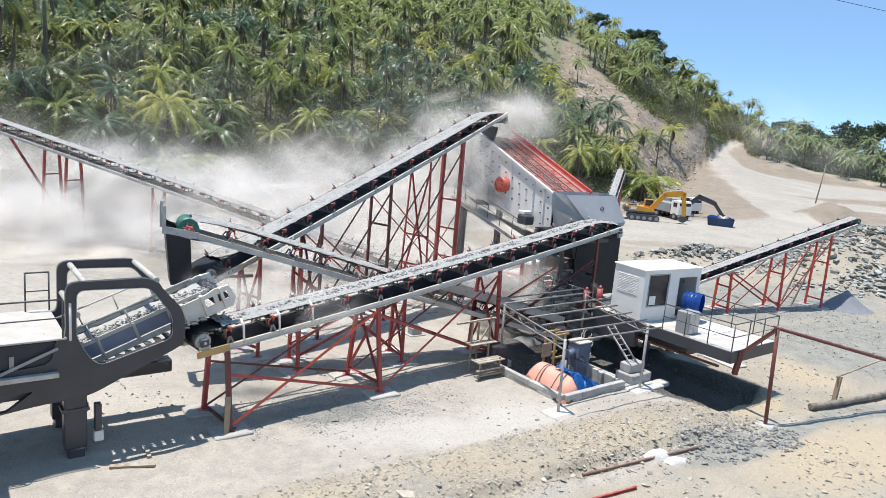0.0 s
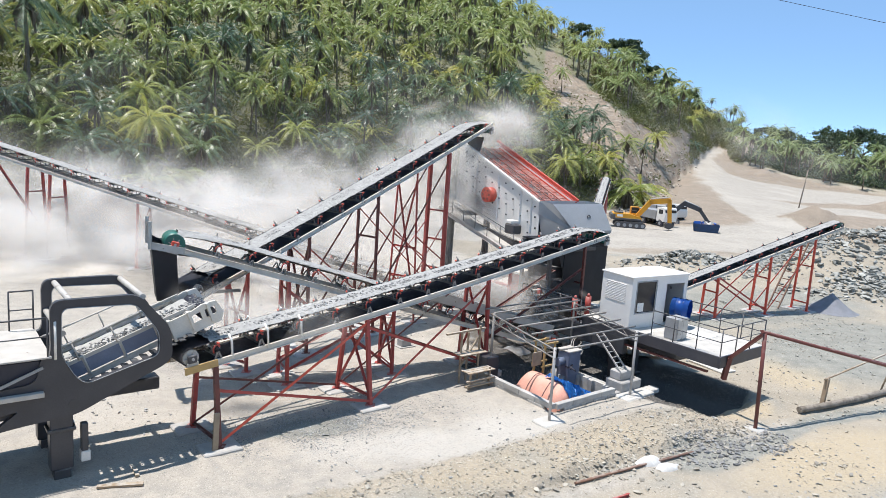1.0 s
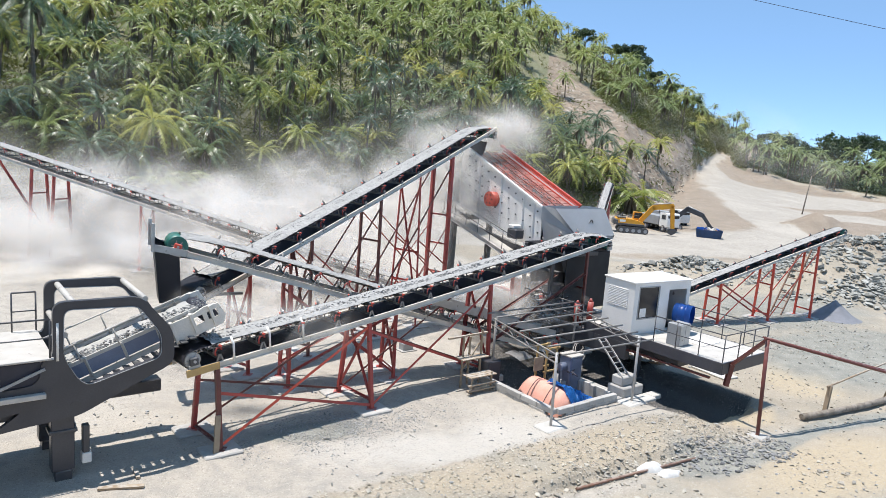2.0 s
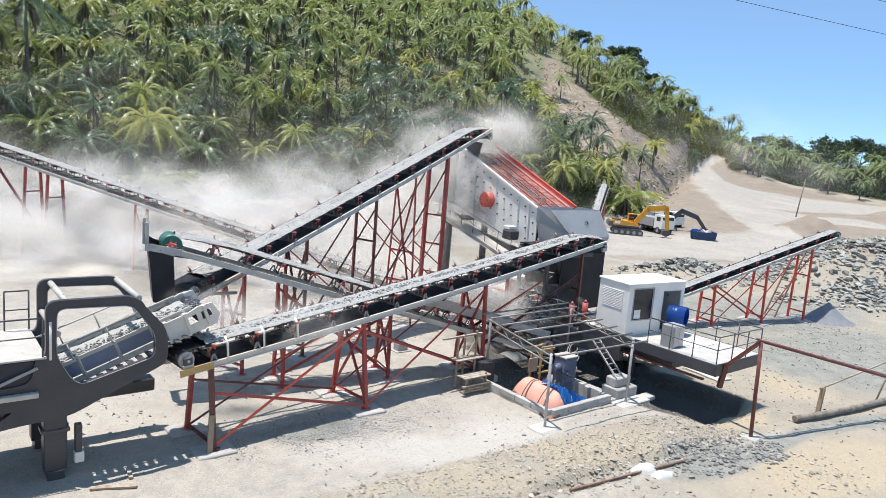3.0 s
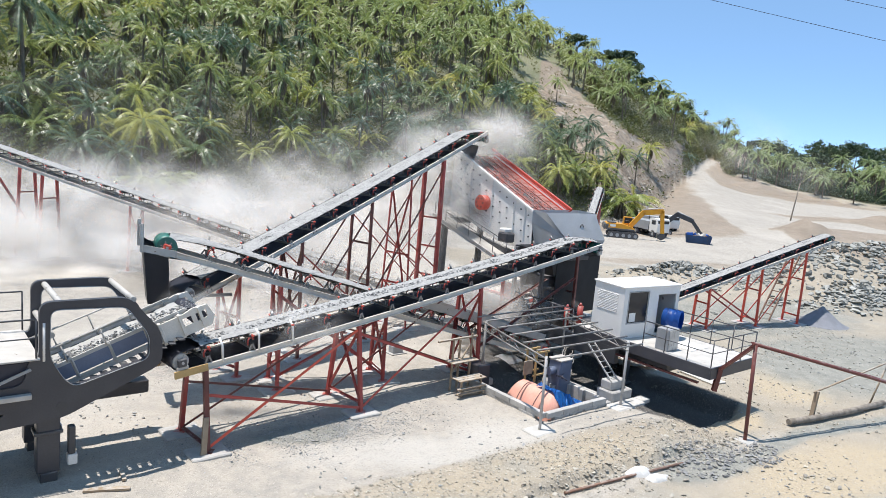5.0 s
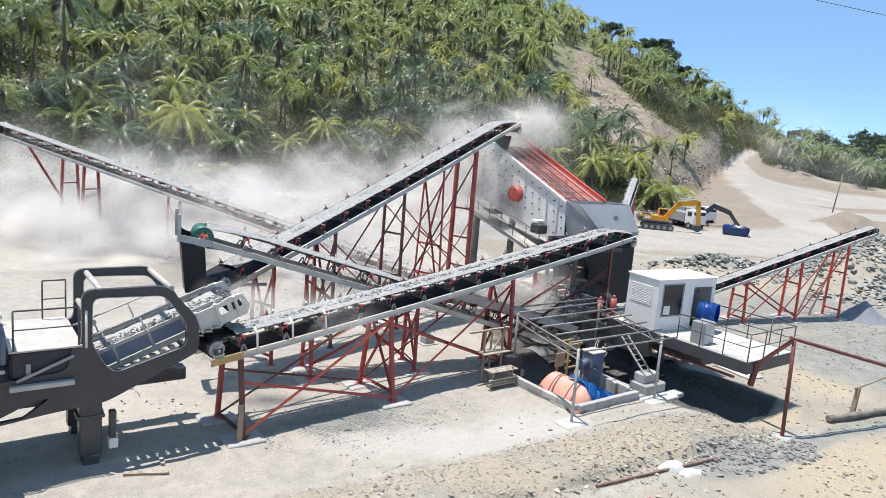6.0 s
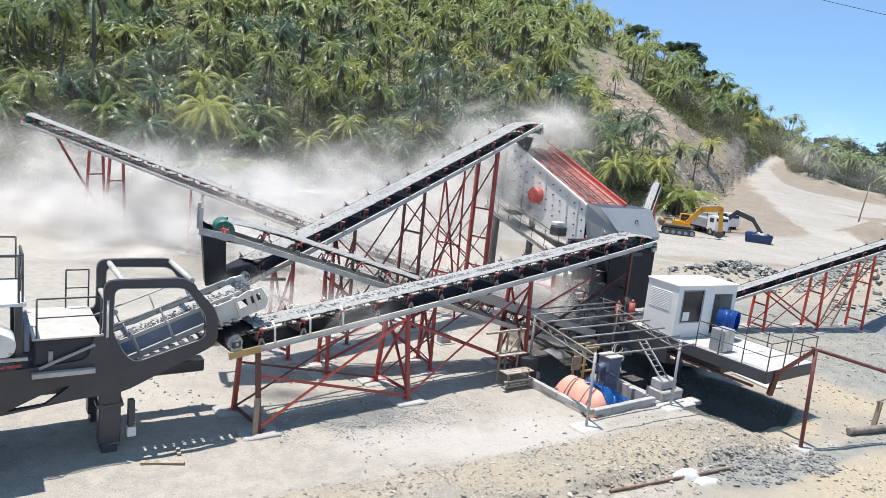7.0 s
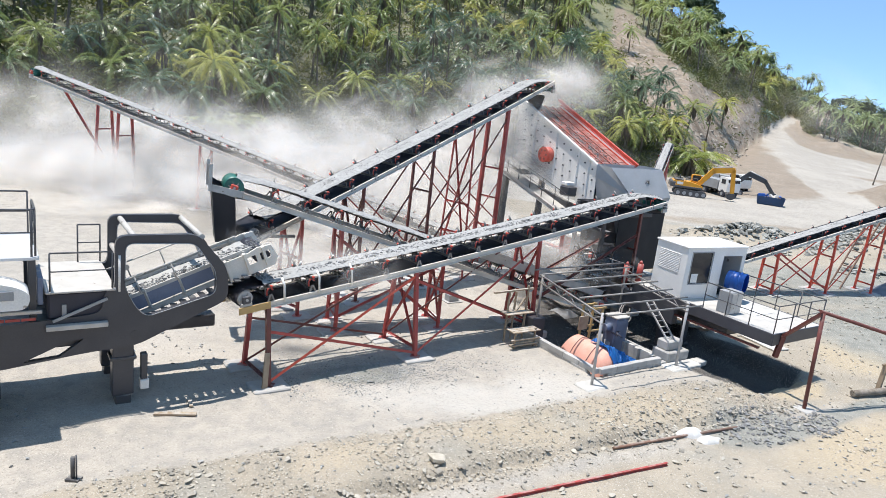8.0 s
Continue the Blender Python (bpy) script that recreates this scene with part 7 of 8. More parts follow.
def spread_rocks():
    rng = random.Random(31)
    for mi, (count, lo, hi, mat, label) in {0: (2700, 0.14, 0.9, M_ROCK, "heap of angular grey quarried slabs"), 1: (700, 0.15, 0.8, M_ROCK, "line of broken grey rock slabs"),
                                       2: (520, 0.2, 0.9, M_ROCK, "low row of grey boulders beside the road"), 3: (300, 0.2, 0.7, M_ROCK, "scattered grey rubble behind a conveyor"), 6: (500, 0.2, 0.7, M_ROCK, "distant heap of grey rubble below the palms")}.items():
        mx, my, a, b, turn, h = MOUNDS[mi]
        c, s_ = math.cos(radians(turn)), math.sin(radians(turn))
        spots = []
        for _ in range(count):
            u, v = rng.gauss(0, 0.5) * a, rng.gauss(0, 0.5) * b
            x, y = mx + u * c - v * s_, my + u * s_ + v * c
            sz = lo + (hi - lo) * rng.random() ** 2.2
            spots.append((x, y, terrain(x, y) + sz * 0.12, sz * 1.05, rng.uniform(0, 6.28)))
        scatter("rock_heap", [rough_stone(400 + k + mi * 9) for k in range(5)], spots, mat, label, "rocks")
    spots = []
    while len(spots) < 1500:
        az = rng.uniform(13.5, 23)
        foot, ridge = float(np.interp(az, AZ, FOOT)), float(np.interp(az, AZ, RIDGE_R))
        q = foot + rng.gauss(4, 12)
        if rng.random() > 0.25 + 0.75 * scar(az, (q - foot) / (ridge - foot)):
            continue
        x, y = q * math.sin(radians(az)), q * math.cos(radians(az))
        sz = 0.25 + 1.0 * rng.random() ** 3
        spots.append((x, y, terrain(x, y) + sz * 0.1, sz, rng.uniform(0, 6.28)))
    scatter("scree", [rough_stone(480 + k) for k in range(5)], spots, M_CLOD, "brown boulders and scree below the cut hillside", "rocks")
    # loose stones on the near bank
    spots = []
    while len(spots) < 11000:
        along, d = rng.uniform(-2, 22), rng.uniform(-1.35, 1.35) + rng.gauss(0, 0.25)
        x, y = bank_spot(along, d)
        if not 11 < math.hypot(x, y) < 32:
            continue
        if noise.noise(Vector((x * 0.55, y * 0.55, 6))) + rng.uniform(-0.5, 0.5) < -0.2:
            continue
        sz = 0.03 + 0.085 * rng.random() ** 3
        spots.append((x, y, terrain(x, y) + sz * 0.15, sz, rng.uniform(0, 6.28)))
    scatter("loose_stones", [rough_stone(500 + k) for k in range(6)], spots, M_STONE, "loose beige stones strewn along a low bank", "stones")
    spots = []
    while len(spots) < 6500:
        x, y = rng.uniform(-13, 26), rng.uniform(12, 44)
        w = noise.noise(Vector((x * 0.22, y * 0.22, 16)))
        if w + rng.uniform(-0.45, 0.45) < (0.2 if x < 13 else 0.12):
            continue
        sz = 0.025 + 0.14 * rng.random() ** 4
        spots.append((x, y, terrain(x, y) + sz * 0.15, sz, rng.uniform(0, 6.28)))
    scatter("gravel", [rough_stone(520 + k) for k in range(6)], spots, M_GREY_GRAVEL, "patches of loose grey gravel on the pad", "gravel")
    spots = []
    while len(spots) < 6000:
        x, y = rng.uniform(11, 28), rng.uniform(17, 41)
        if trailer_place(x, y)[0] < 3.5 and trailer_place(x, y)[1] > -0.5 or noise.noise(Vector((x * 0.35, y * 0.35, 56))) + rng.uniform(-0.5, 0.5) < 0.15:
            continue
        sz = 0.025 + 0.13 * rng.random() ** 4.5
        spots.append((x, y, terrain(x, y) + sz * 0.15, sz, rng.uniform(0, 6.28)))
    scatter("pebbles", [rough_stone(526 + k) for k in range(6)], spots, M_STONE, "beige pebbles scattered over the open yard", "pebbles")
    spots = []
    while len(spots) < 7500:
        along, across = rng.gauss(0, 2.1), rng.gauss(0, 0.65)
        x, y = -2.6 + 0.86 * along - 0.5 * across, 20.0 + 0.5 * along + 0.86 * across
        if noise.noise(Vector((x * 0.8, y * 0.8, 63))) + rng.uniform(-0.4, 0.4) < -0.02:
            continue
        sz = 0.022 + 0.05 * rng.random() ** 3
        spots.append((x, y, terrain(x, y) + sz * 0.12, sz, rng.uniform(0, 6.28)))
    scatter("fine_gravel", [rough_stone(580 + k) for k in range(5)], spots, M_GREY_GRAVEL, "patch of fine grey gravel spilled on the pad", "gravel")
    spots = []
    for _ in range(1100):
        a, q = rng.uniform(0, 6.28), rng.random() ** 0.6
        x, y = 9.9 + 2.4 * q * math.cos(a) + 0.6 * q * math.sin(a), 20.2 + 1.3 * q * math.sin(a) + 0.6 * q * math.cos(a)
        if noise.noise(Vector((x * 0.9, y * 0.9, 33))) + rng.uniform(-0.4, 0.4) < -0.1:
            continue
        sz = 0.06 + 0.16 * rng.random() ** 2.5
        spots.append((x, y, terrain(x, y) + sz * 0.15, sz, rng.uniform(0, 6.28)))
    scatter("dark_rubble", [rough_stone(540 + k) for k in range(6)], spots, M_AGG, "patch of dark grey broken rock by a rut", "rubble")
    spots = []
    while len(spots) < 3000:
        along, d = rng.uniform(-2, 22), rng.choice((rng.uniform(-1.4, 1.3), rng.gauss(-1.0, 0.12), rng.uniform(-5, -1)))
        x, y = bank_spot(along, d)
        if not 11 < math.hypot(x, y) < 32 or noise.noise(Vector((x * 0.4, y * 0.4, 46))) + rng.uniform(-0.4, 0.4) < 0.05:
            continue
        sz = 0.035 + 0.2 * rng.random() ** 4
        spots.append((x, y, terrain(x, y) + sz * 0.15, sz, rng.uniform(0, 6.28)))
    scatter("bank_stones", [rough_stone(560 + k) for k in range(6)], spots, M_CLOD, "darker broken stones and clods on the bank", "stones")
    bm = rough_stone(9, 2)
    for v in bm.verts:
        v.co = Vector(v.co) * 0.6 + Vector((-0.4, 14.8, terrain(-0.4, 14.8) + 0.12))
    tagged(part("boulder", bm, M_STONE), "single pale boulder on the bank", "boulder")


spread_rocks()


def fines_cone():
    bm = bmesh.new()
    c = Vector((25.6, 41.8, 0))
    rings = []
    for i in range(10):
        t = i / 9
        rings.append([bm.verts.new(c + Vector(((1.7 * t + 0.02) * math.cos(a) * (1 + 0.1 * noise.noise(Vector((a, t * 2, 1)))), (1.5 * t + 0.02) * math.sin(a), 1.15 * (1 - t) ** 1.3 + 0.03 * noise.noise(Vector((a * 2, t * 4, 3)))))) for a in np.linspace(0, math.tau, 33)[:-1]])
    for a, b in zip(rings, rings[1:]):
        for k in range(32):
            bm.faces.new((a[k], a[(k + 1) % 32], b[(k + 1) % 32], b[k])).smooth = True
    bm.faces.new(rings[0])
    tagged(part("fines_cone", bm, M_SAND), "cone of blue-grey stone fines under a conveyor head", "pile")


fines_cone()


# ---- parked machines by the road ----
def excavator(at, heading, paint, boom_pts, label):
    m = pose(*at, 0, 0, heading) @ Matrix.Scale(0.85, 4)
    root = thing("excavator", at, label, "excavator", "parked excavators")
    for y in (-1.2, 1.2):
        bm = bmesh.new()
        plate(bm, soft_loop([(-2.0, 0.0), (1.9, 0.0), (2.2, 0.45), (1.9, 0.9), (-2.0, 0.9), (-2.3, 0.45)], 0.3, 4), 0.55, m @ pose(0, y - 0.275, 0))
        tr = part("track", bm, M_DARK, root)
        for x in (-1.7, -0.85, 0, 0.85, 1.7):
            bm = bmesh.new()
            tube(bm, m @ Vector((x, y - 0.3, 0.42)), m @ Vector((x, y + 0.3, 0.42)), 0.22, 12)
            part("track_wheel", bm, M_GREY, tr)
    block("turntable", (-0.8, -0.8, 0.9), (0.8, 0.8, 1.1), M_DARK, root, m, 0.05)
    bm = bmesh.new()
    plate(bm, soft_loop([(-2.6, 1.1), (1.5, 1.1), (1.5, 1.6), (-0.2, 2.0), (-2.5, 2.05), (-2.75, 1.6)], 0.2, 3), 2.5, m @ pose(0, -1.25, 0))
    part("body", bm, paint, root)
    block("lower_skirt", (-2.55, -1.28, 1.08), (1.45, 1.28, 1.38), M_DARK, root, m, 0.03)
    block("engine_cover", (-2.3, -0.9, 2.03), (-1.1, 0.9, 2.25), M_DARK, root, m, 0.06)
    bar("exhaust", (-1.5, 0.5, 2.2), (-1.5, 0.5, 2.75), 0.06, M_DARK, root, m)
    for p, q in (((-0.9, -1.2, 2.0), (-0.9, -1.2, 2.6)), ((0.6, -1.2, 1.9), (0.6, -1.2, 2.6)), ((-0.9, -1.2, 2.6), (0.6, -1.2, 2.6))):
        bar("handrail", p, q, 0.03, M_DARK, root, m, 6)
    block("counterweight", (-2.9, -1.3, 1.1), (-2.1, 1.3, 1.95), M_DARK, root, m, 0.15)
    block("marking", (-2.0, -1.27, 1.55), (-1.2, -1.25, 1.9), M_WHITE, root, m, 0.0)
    bm = bmesh.new()
    plate(bm, soft_loop([(0.0, 1.6), (1.5, 1.6), (1.6, 2.2), (1.25, 3.0), (0.05, 3.0)], 0.12, 2), 0.95, m @ pose(0, 0.25, 0))
    cab = part("cab", bm, paint, root)
    block("window", (0.15, 0.235, 2.1), (1.2, 0.25, 2.9), M_GLASS, cab, m, 0.0)
    pts = [Vector(p) for p in boom_pts]
    for i, (nm, w0, w1) in enumerate((("boom", 0.55, 0.6), ("boom", 0.6, 0.4), ("stick", 0.45, 0.3))):
        a, b = pts[i], pts[i + 1]
        bm = bmesh.new()
        mm, d = aim(m @ a, m @ b)
        box(bm, (-0.12, -0.2, -w0 / 2), (d + 0.12, 0.2, w0 / 2), mm)
        part(nm, bm, paint, root)
    bm = bmesh.new()
    tube(bm, m @ (pts[0] + Vector((0.3, 0.3, -0.2))), m @ (pts[1] + Vector((-0.1, 0.3, -0.3))), 0.09, 8)
    part("ram", bm, M_STEEL, root)
    bm = bmesh.new()
    tube(bm, m @ (pts[1] + Vector((0.0, 0, 0.45))), m @ (pts[2] + Vector((-0.2, 0, 0.4))), 0.09, 8)
    part("ram", bm, M_STEEL, root)
    b = pts[3]
    bm = bmesh.new()
    plate(bm, soft_loop([(b.x - 0.6, b.z + 0.15), (b.x + 0.35, b.z + 0.25), (b.x + 0.5, b.z - 0.35), (b.x - 0.1, b.z - 0.75), (b.x - 0.75, b.z - 0.5)], 0.2, 3), 1.2, m @ pose(0, -0.6, 0))
    part("bucket", bm, M_DARK, root)


excavator((24.2, 83.0, 0.0), -8, M_YELLOW, [(0.9, -0.3, 1.7), (2.6, -0.3, 3.9), (5.2, -0.3, 4.3), (5.6, -0.3, 0.9)], "yellow tracked excavator parked with its arm folded down")
excavator((31.5, 91.5, 0.0), -15, M_DARK, [(0.9, -0.3, 1.7), (2.6, -0.3, 3.4), (5.0, -0.3, 2.6), (6.4, -0.3, 0.8)], "dusty dark excavator parked with its arm stretched out")


def truck(at, heading, label):
    m = pose(*at, 0, 0, heading) @ Matrix.Scale(0.85, 4)
    root = thing("truck", at, label, "truck", "parked trucks")
    block("chassis", (-3.5, -0.5, 0.75), (3.2, 0.5, 1.0), M_DARK, root, m, 0.02)
    bm = bmesh.new()
    plate(bm, soft_loop([(1.6, 0.8), (3.4, 0.8), (3.5, 1.9), (3.2, 2.9), (1.6, 2.9)], 0.15, 3), 2.3, m @ pose(0, -1.15, 0))
    cab = part("cab", bm, M_WHITE, root)
    block("windscreen", (3.28, -1.0, 1.95), (3.42, 1.0, 2.6), M_GLASS, cab, m, 0.0)
    block("side_window", (2.1, -1.17, 1.95), (3.0, -1.15, 2.6), M_GLASS, cab, m, 0.0)
    bm = bmesh.new()
    plate(bm, [(-3.6, 1.0), (1.4, 1.0), (1.5, 2.3), (-3.7, 2.3)], 2.4, m @ pose(0, -1.2, 0))
    part("bed", bm, M_GREY, root)
    for x in (2.5, -1.6, -2.8):
        for y in (-1.15, 0.85):
            bm = bmesh.new()
            tube(bm, m @ Vector((x, y, 0.5)), m @ Vector((x, y + 0.3, 0.5)), 0.5, 16)
            w = part("wheel", bm, M_RUBBER, root)
            bm = bmesh.new()
            tube(bm, m @ Vector((x, y - 0.02, 0.5)), m @ Vector((x, y + 0.32, 0.5)), 0.22, 10)
            part("rim", bm, M_GREY, w)


truck((29.2, 88.5, 0.0), -70, "white dump truck parked beside an excavator")
truck((33.0, 96.0, 0.0), -60, "dusty white truck parked behind the excavators")


def skip():
    m = pose(34.0, 83.6, 0, 0, 0, -18)
    root = thing("skip", (34.0, 83.6, 0), "blue steel skip heaped with scrap", "skip")
    bm = bmesh.new()
    lo, hi = [(-1.4, -0.7), (1.4, -0.7), (1.4, 0.7), (-1.4, 0.7)], [(-1.55, -0.8), (1.55, -0.8), (1.55, 0.8), (-1.55, 0.8)]
    a = [bm.verts.new(m @ Vector((*p, 0.02))) for p in lo]
    b = [bm.verts.new(m @ Vector((*p, 1.0))) for p in hi]
    bm.faces.new(a)
    for i in range(4):
        bm.faces.new((a[i], a[(i + 1) % 4], b[(i + 1) % 4], b[i]))
    bmesh.ops.solidify(bm, geom=list(bm.faces), thickness=0.06)
    part("shell", bm, M_SKIP, root)
    rng = random.Random(61)
    for i in range(14):
        a = rng.uniform(0, 180)
        p = m @ pose(rng.uniform(-1.2, 1.2), rng.uniform(-0.5, 0.5), rng.uniform(0.7, 1.0), rng.uniform(-35, 35), rng.uniform(-35, 35), a)
        w, d, h = rng.uniform(0.15, 0.5), rng.uniform(0.05, 0.2), rng.uniform(0.08, 0.3)
        block("scrap", (-w, -d, -h), (w, d, h), rng.choice((M_SLATE, M_BLUE, M_PALE_STEEL, M_RUST)), root, p, 0.02)


skip()


# ---- things lying about ----
def lying(name, pts, r, mat, label, category, n=8):
    bm = bmesh.new()
    pipe_run(bm, pts, r, n)
    tagged(part(name, bm, mat), label, category)


def g(x, y, h=0.0):
    return Vector((x, y, terrain(x, y) + h))


lying("log", [g(13.9, 23.55, 0.16), g(15.5, 24.3, 0.17), g(17.2, 25.2, 0.18), g(19.5, 26.6, 0.17)], 0.12, M_LOG, "long bleached palm log lying on the soil", "log", 10)
lying("rusty_pipe", [g(4.3, 17.0, 0.06), g(6.3, 18.25, 0.06), g(8.5, 19.6, 0.02)], 0.04, M_RUST, "thin rusty pipe lying across a bank", "pipe")


def stake_rail():
    root = thing("stake_rail", (15.3, 24.7, 0), "wooden stake holding a sloping pale pole", "fence")
    bm = bmesh.new()
    beam(bm, g(15.35, 24.6, -0.1), g(15.45, 24.65, 1.05), 0.16, 0.09)
    part("stake", bm, M_WOOD, root)
    bm = bmesh.new()
    tube(bm, g(15.3, 24.6, 1.02), g(20.5, 27.4, 2.0), 0.035, 8)
    part("pole", bm, M_WOOD, root)
    bm = bmesh.new()
    tube(bm, g(19.0, 26.7, 0.0), g(19.6, 26.9, 1.75), 0.035, 8)
    part("prop", bm, M_WOOD, root)


stake_rail()


def steel_beam():
    root = thing("steel_beam", g(3.5, 15.4), "red painted steel beam lying on the ground", "beam")
    a, b = g(1.1, 13.9, 0.05), g(5.7, 16.72, 0.05)
    for nm, w, h, dz in (("web", 0.012, 0.07, 0.0), ("flange", 0.06, 0.01, 0.035), ("flange", 0.06, 0.01, -0.035)):
        bm = bmesh.new()
        beam(bm, a + Vector((0, 0, dz)), b + Vector((0, 0, dz)), w, h)
        part(nm, bm, M_RED, root)


steel_beam()


def spilled_lime():
    for x, y, w, d, tall, k in ((6.85, 18.72, 0.47, 0.3, 0.2, 1), (7.35, 18.52, 0.4, 0.23, 0.14, 2), (10.0, 30.3, 0.75, 0.5, 0.35, 3), (4.1, 30.2, 0.9, 0.5, 0.3, 5)):
        bm = bmesh.new()
        rings = []
        for i in range(8):
            t = i / 7
            ring = []
            for a in np.linspace(0, math.tau, 25)[:-1]:
                out = (t + 0.01) * (1 + 0.35 * noise.noise(Vector((math.cos(a) * 1.6, math.sin(a) * 1.6, k))))
                lump = 0.3 * noise.noise(Vector((out * math.cos(a) * 3, out * math.sin(a) * 3, k + 4)))
                ring.append(bm.verts.new(g(x + w * out * math.cos(a), y + d * out * math.sin(a) + 0.3 * w * out * math.cos(a), tall * (1 - t * t) * (1 + lump) - (0.06 if i == 7 else 0))))
            rings.append(ring)
        for a, b in zip(rings, rings[1:]):
            for i in range(24):
                bm.faces.new((a[i], a[(i + 1) % 24], b[(i + 1) % 24], b[i])).smooth = True
        bm.faces.new(rings[0])
        tagged(part("lime_spill", bm, M_SPILL), "small spill of white lime on the bank" if y < 20 else "pale heap of dusty rubble on oily ground", "lime" if y < 20 else "rubble")


spilled_lime()


def concrete_stump():
    m = plan((-0.9, 28.6, 0))
    root = thing("concrete_stump", (-0.9, 28.6, 0), "short grey machine footing with a dark top", "stump")
    block("stem", (-0.26, -0.2, 0), (0.26, 0.2, 0.36), M_GREY, root, m, 0.03)
    block("cap", (-0.2, -0.15, 0.36), (0.2, 0.15, 0.39), M_DARK, root, m, 0.01)
    block("base", (-0.4, -0.32, -0.03), (0.4, 0.32, 0.05), M_CONCRETE, root, m, 0.01)


concrete_stump()
for nm, a, b, w, h in (("plank", (-7.75, 15.45), (-6.75, 15.75), 0.14, 0.05), ("plank", (-7.35, 16.6), (-7.05, 16.1), 0.1, 0.05)):
    bm = bmesh.new()
    beam(bm, g(*a, 0.05), g(*b, 0.05), w, h)
    tagged(part(nm, bm, M_WOOD), "short pale timber offcut lying on the pad", "plank", "timber offcuts")


bm = bmesh.new()
beam(bm, (-5.62, 17.75, 0.04), (-5.66, 17.98, 1.05), 0.16, 0.05, (0.7, -0.7, 0))
tagged(part("plank", bm, M_WOOD), "weathered timber plank leaning on a conveyor leg", "plank")


def ground_peg():
    root = thing("anchor_bolt", g(-7.9, 12.3), "dark steel anchor bolt standing in the ground", "bolt")
    bm = bmesh.new()
    tube(bm, g(-7.92, 12.3, -0.05), g(-7.92, 12.3, 0.55), 0.045, 8)
    part("stem", bm, M_DARK, root)
    bm = bmesh.new()
    tube(bm, g(-7.84, 12.3, -0.05), g(-7.84, 12.3, 0.6), 0.02, 6)
    part("rod", bm, M_DARK, root)
    bm = bmesh.new()
    box(bm, (-0.14, -0.1, 0.0), (0.14, 0.1, 0.06), Matrix.Translation(g(-7.9, 12.3)))
    part("foot", bm, M_DARK, root)


ground_peg()


def side_ladder():
    """A rough ladder against the head of the product conveyor."""
    root = thing("access_ladder", (23.0, 42.6, 0), "tall rusty access ladder beside a conveyor trestle", "ladder")
    a, b = Vector((22.0, 41.3, 0.05)), Vector((24.2, 42.6, 4.7))
    w = Vector((-0.35, 0.75, 0)) * 0.9
    for k in (0, 1):
        bm = bmesh.new()
        beam(bm, a + w * k, b + w * k, 0.07, 0.09)
        part("rail", bm, M_RUST, root)
    for i in range(9):
        bm = bmesh.new()
        beam(bm, a.lerp(b, 0.08 + 0.1 * i), (a + w).lerp(b + w, 0.08 + 0.1 * i), 0.06, 0.05)
        part("rung", bm, M_RUST, root)


side_ladder()


def utility_pole():
    x, y = 66.5, 123.0
    root = thing("utility_pole", g(x, y), "leaning timber utility pole by the road", "pole")
    bm = bmesh.new()
    tube(bm, g(x, y, -0.3), g(x, y, 0) + Vector((0.7, 0, 7.0)), 0.13, 8, 0.09)
    part("shaft", bm, M_LOG, root)


utility_pole()
for p, q in (((10.0, 60, 25.1), (75.0, 60, 16.9)), ((20.0, 60, 26.0), (75.0, 60, 20.4))):
    bm = bmesh.new()
    a, b = Vector(p), Vector(q)
    pipe_run(bm, [a.lerp(b, k / 16) - Vector((0, 0, 0.12 * math.sin(math.pi * k / 16))) for k in range(17)], 0.022, 5)
    tagged(part("power_cable", bm, M_RUBBER), "thin dark overhead power cable against the sky", "cable", "overhead cables")


# ---- drifting dust: countless pale motes ----
def dust_material():
    m = bpy.data.materials.new("stone_dust")
    m.use_nodes = True
    n, l = m.node_tree.nodes, m.node_tree.links
    d, t, x = n.new("ShaderNodeBsdfDiffuse"), n.new("ShaderNodeBsdfTranslucent"), n.new("ShaderNodeMixShader")
    tex = n.new("ShaderNodeTexNoise")
    tex.inputs["Scale"].default_value = 0.4
    r = n.new("ShaderNodeValToRGB")
    r.color_ramp.elements[0].color = (0.8, 0.785, 0.76, 1)
    r.color_ramp.elements[1].color = (0.86, 0.845, 0.82, 1)
    geo = n.new("ShaderNodeNewGeometry")
    l.new(geo.outputs["Position"], tex.inputs["Vector"])
    l.new(tex.outputs["Fac"], r.inputs[0])
    l.new(r.outputs[0], d.inputs[0])
    l.new(r.outputs[0], t.inputs[0])
    l.new(d.outputs[0], x.inputs[1])
    l.new(t.outputs[0], x.inputs[2])
    x.inputs[0].default_value = 0.35
    tr, veil = n.new("ShaderNodeBsdfTransparent"), n.new("ShaderNodeMixShader")
    soft, gain = n.new("ShaderNodeAttribute"), n.new("ShaderNodeMath")
    soft.attribute_name = "soft"
    gain.operation = "MULTIPLY"
    gain.inputs[1].default_value = 0.2
    fall = n.new("ShaderNodeMath")
    fall.operation = "POWER"
    fall.inputs[1].default_value = 1.7
    l.new(soft.outputs["Fac"], fall.inputs[0])
    l.new(fall.outputs[0], gain.inputs[0])
    up = n.new("ShaderNodeCombineXYZ")
    up.inputs[2].default_value = 1.0
    l.new(up.outputs[0], d.inputs["Normal"])
    l.new(gain.outputs[0], veil.inputs[0])
    l.new(tr.outputs[0], veil.inputs[1])
    l.new(x.outputs[0], veil.inputs[2])
    l.new(veil.outputs[0], n["Material Output"].inputs["Surface"])
    return m


M_DUST = dust_material()


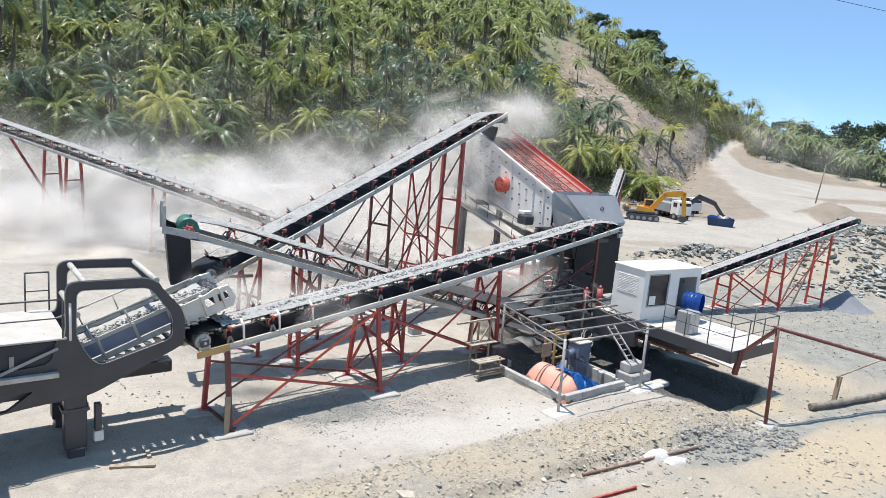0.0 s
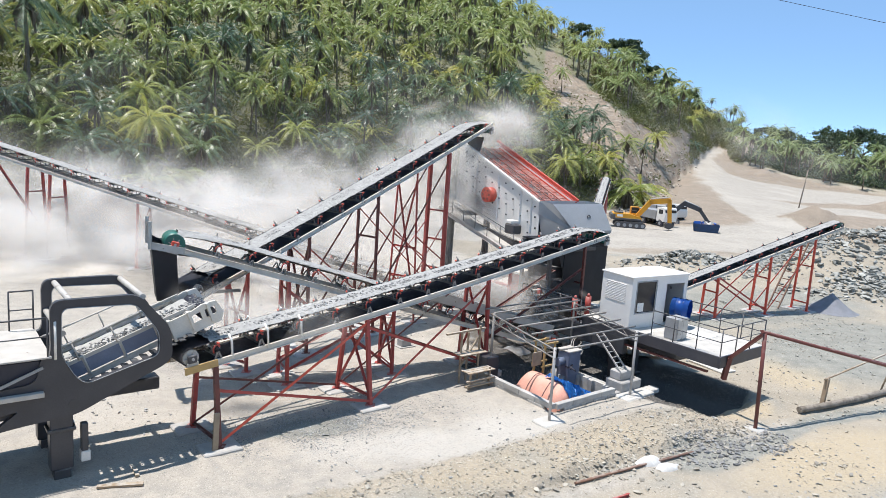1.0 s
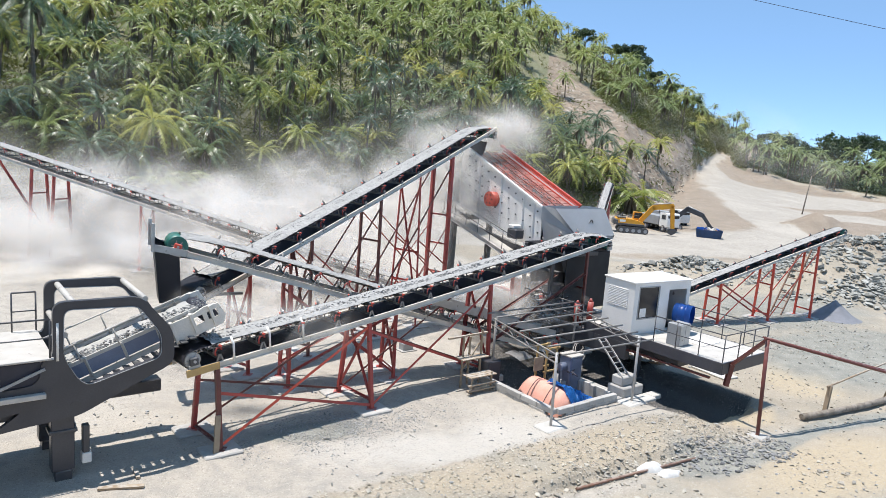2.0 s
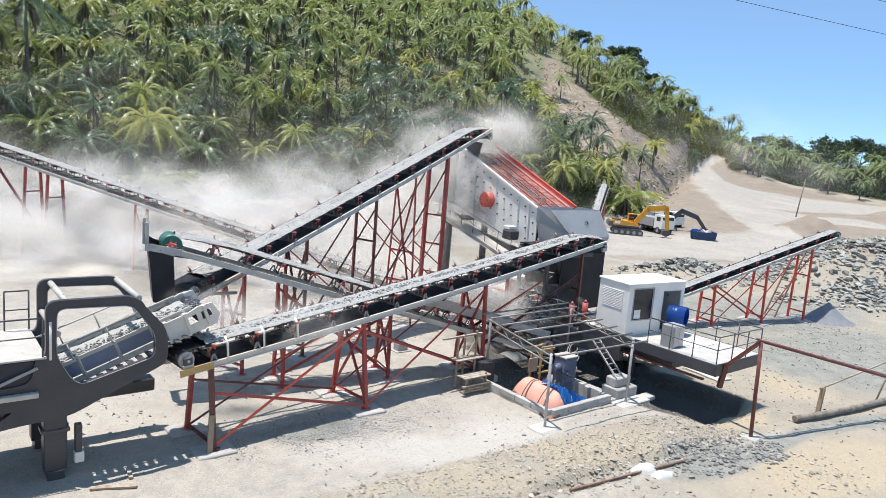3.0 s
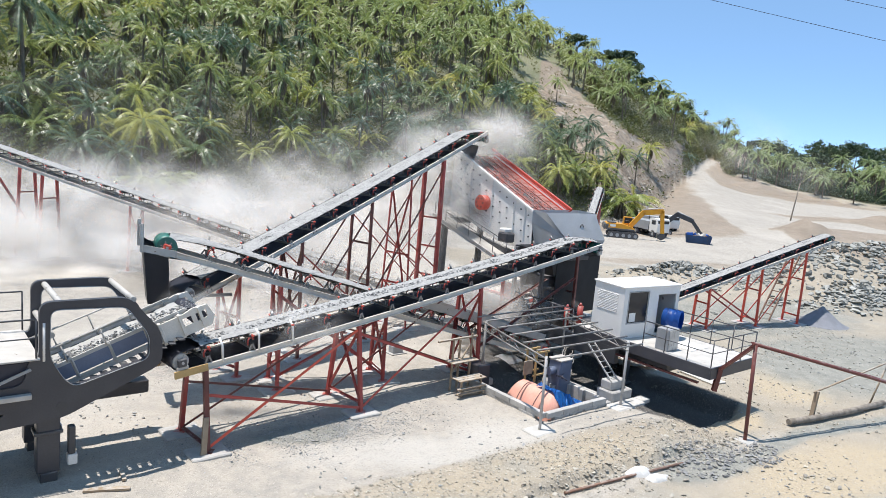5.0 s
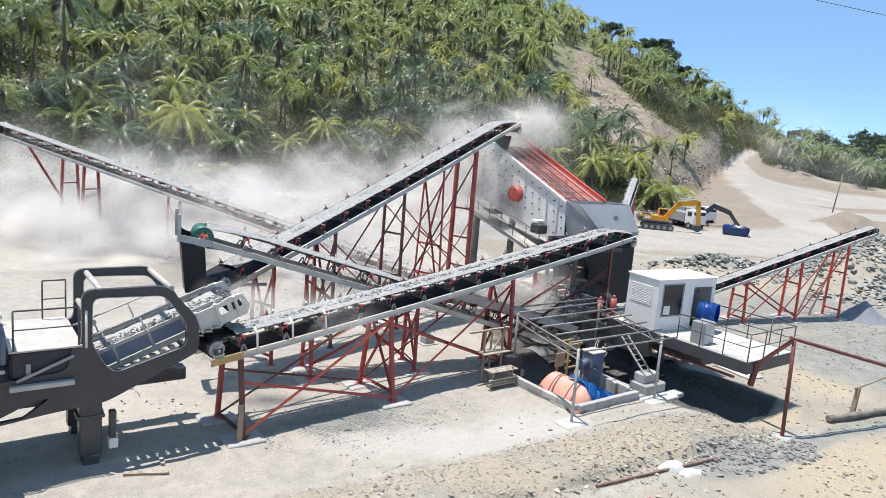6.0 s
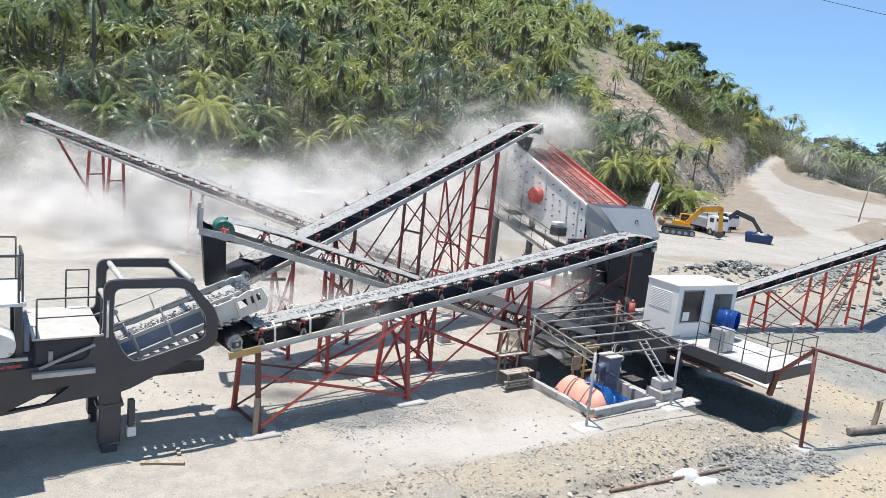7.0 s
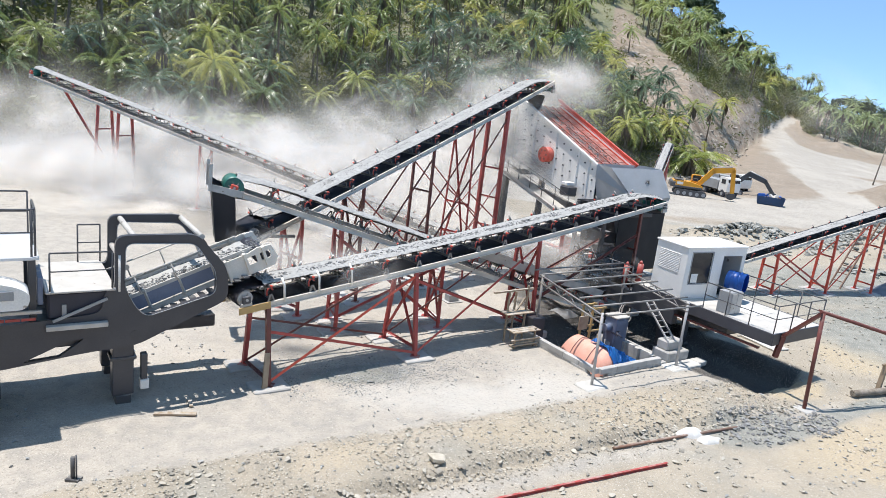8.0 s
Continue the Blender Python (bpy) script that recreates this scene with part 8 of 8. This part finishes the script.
def dust(name, blobs, size, label, seed, weight=1.0):
    """blobs: centre, half widths, number of motes."""
    rng = np.random.default_rng(seed)
    pts = []
    for c, h, n in blobs:
        p = rng.normal(size=(int(n * 1.9), 3)) * 0.5 * np.array(h) + np.array(c)
        keep = [i for i in range(len(p)) if p[i, 2] > 0.05 and noise.noise(Vector(p[i] * 0.32)) + 0.5 * noise.noise(Vector(p[i] * 0.8)) + rng.uniform(-0.5, 0.5) > -0.05]
        pts.append(p[keep])
    p = np.concatenate(pts)
    up = rng.normal(size=p.shape) * 0.45 + (0.0, -0.5, 0.75)
    a = np.cross(up, rng.normal(size=p.shape))
    a /= np.linalg.norm(a, axis=1)[:, None]
    b = np.cross(a, up)
    b /= np.linalg.norm(b, axis=1)[:, None]
    s = size * rng.uniform(0.5, 1.4, (len(p), 1))
    ring = [p + s * (a * math.cos(k * math.tau / 8) + b * math.sin(k * math.tau / 8)) for k in range(8)]
    vs = np.stack([p] + ring, 1).reshape(-1, 3)
    fan = np.array([(0, k + 1, (k + 1) % 8 + 1) for k in range(8)])
    fs = (np.arange(len(p))[:, None, None] * 9 + fan[None]).reshape(-1, 3)
    ob = raw_mesh(name, vs, fs, M_DUST, label, "dust")
    la = ob.data.attributes.new("soft", "FLOAT", "POINT")
    la.data.foreach_set("value", np.tile([weight] + [0.0] * 8, len(p)))


dust("dust_plume", [((-3.0, 39.5, 6.2), (8, 3.2, 2.6), 190), ((1.0, 40.4, 8.4), (3.2, 1.8, 1.8), 85), ((4.0, 39.4, 9.9), (1.0, 0.8, 0.9), 40), ((2.0, 37.0, 6.4), (2.4, 0.7, 2.0), 60), ((-9.5, 40.5, 3.8), (7, 3.2, 2.2), 95)], 1.9, "pale stone dust drifting from the screen", 1)
dust("dust_cloud", [((-30, 54, 2.8), (16, 5, 3.2), 130), ((-15, 50, 2.6), (10, 4, 2.4), 70), ((-20, 43, 1.7), (15, 7, 1.6), 230), ((-10, 37, 1.6), (7, 4, 1.4), 60), ((-21, 45, 1.1), (16, 8, 0.9), 190), ((-22, 40.5, 2.0), (10, 2, 1.7), 60)], 2.6, "pale dust cloud hanging before the hill", 2)
dust("dust_veil", [((-30, 52, 3.0), (18, 8, 3.0), 110), ((-14, 47, 2.5), (9, 5, 2.2), 50)], 4.2, "low veil of pale dust over the yard", 6, 0.75)
# the last two blobs are added as air haze, lightening the far slopes
dust("dust_haze", [((-30, 63, 7), (26, 4, 5), 26), ((-4, 66, 7), (14, 4, 5), 24), ((66, 165, 14), (24, 10, 9), 34), ((104, 180, 9), (30, 8, 6), 26)], 9.0, "thin dust along the hill, with discs added as far air haze", 4, 0.36)
dust("dust_puff", [((-5.4, 20.8, 3.1), (1.5, 0.7, 0.55), 260), ((-6.9, 18.9, 2.6), (0.9, 0.5, 0.4), 20), ((-7.8, 21.6, 2.6), (1.5, 1.2, 0.9), 12), ((3.6, 30.4, 2.2), (2.2, 1.6, 1.0), 240), ((4.6, 30.2, 1.6), (1.2, 1.0, 0.7), 40), ((2.6, 31.6, 2.0), (1.8, 1.5, 0.9), 120)], 1.0, "puff of dust over a conveyor's tail", 3, 0.68)
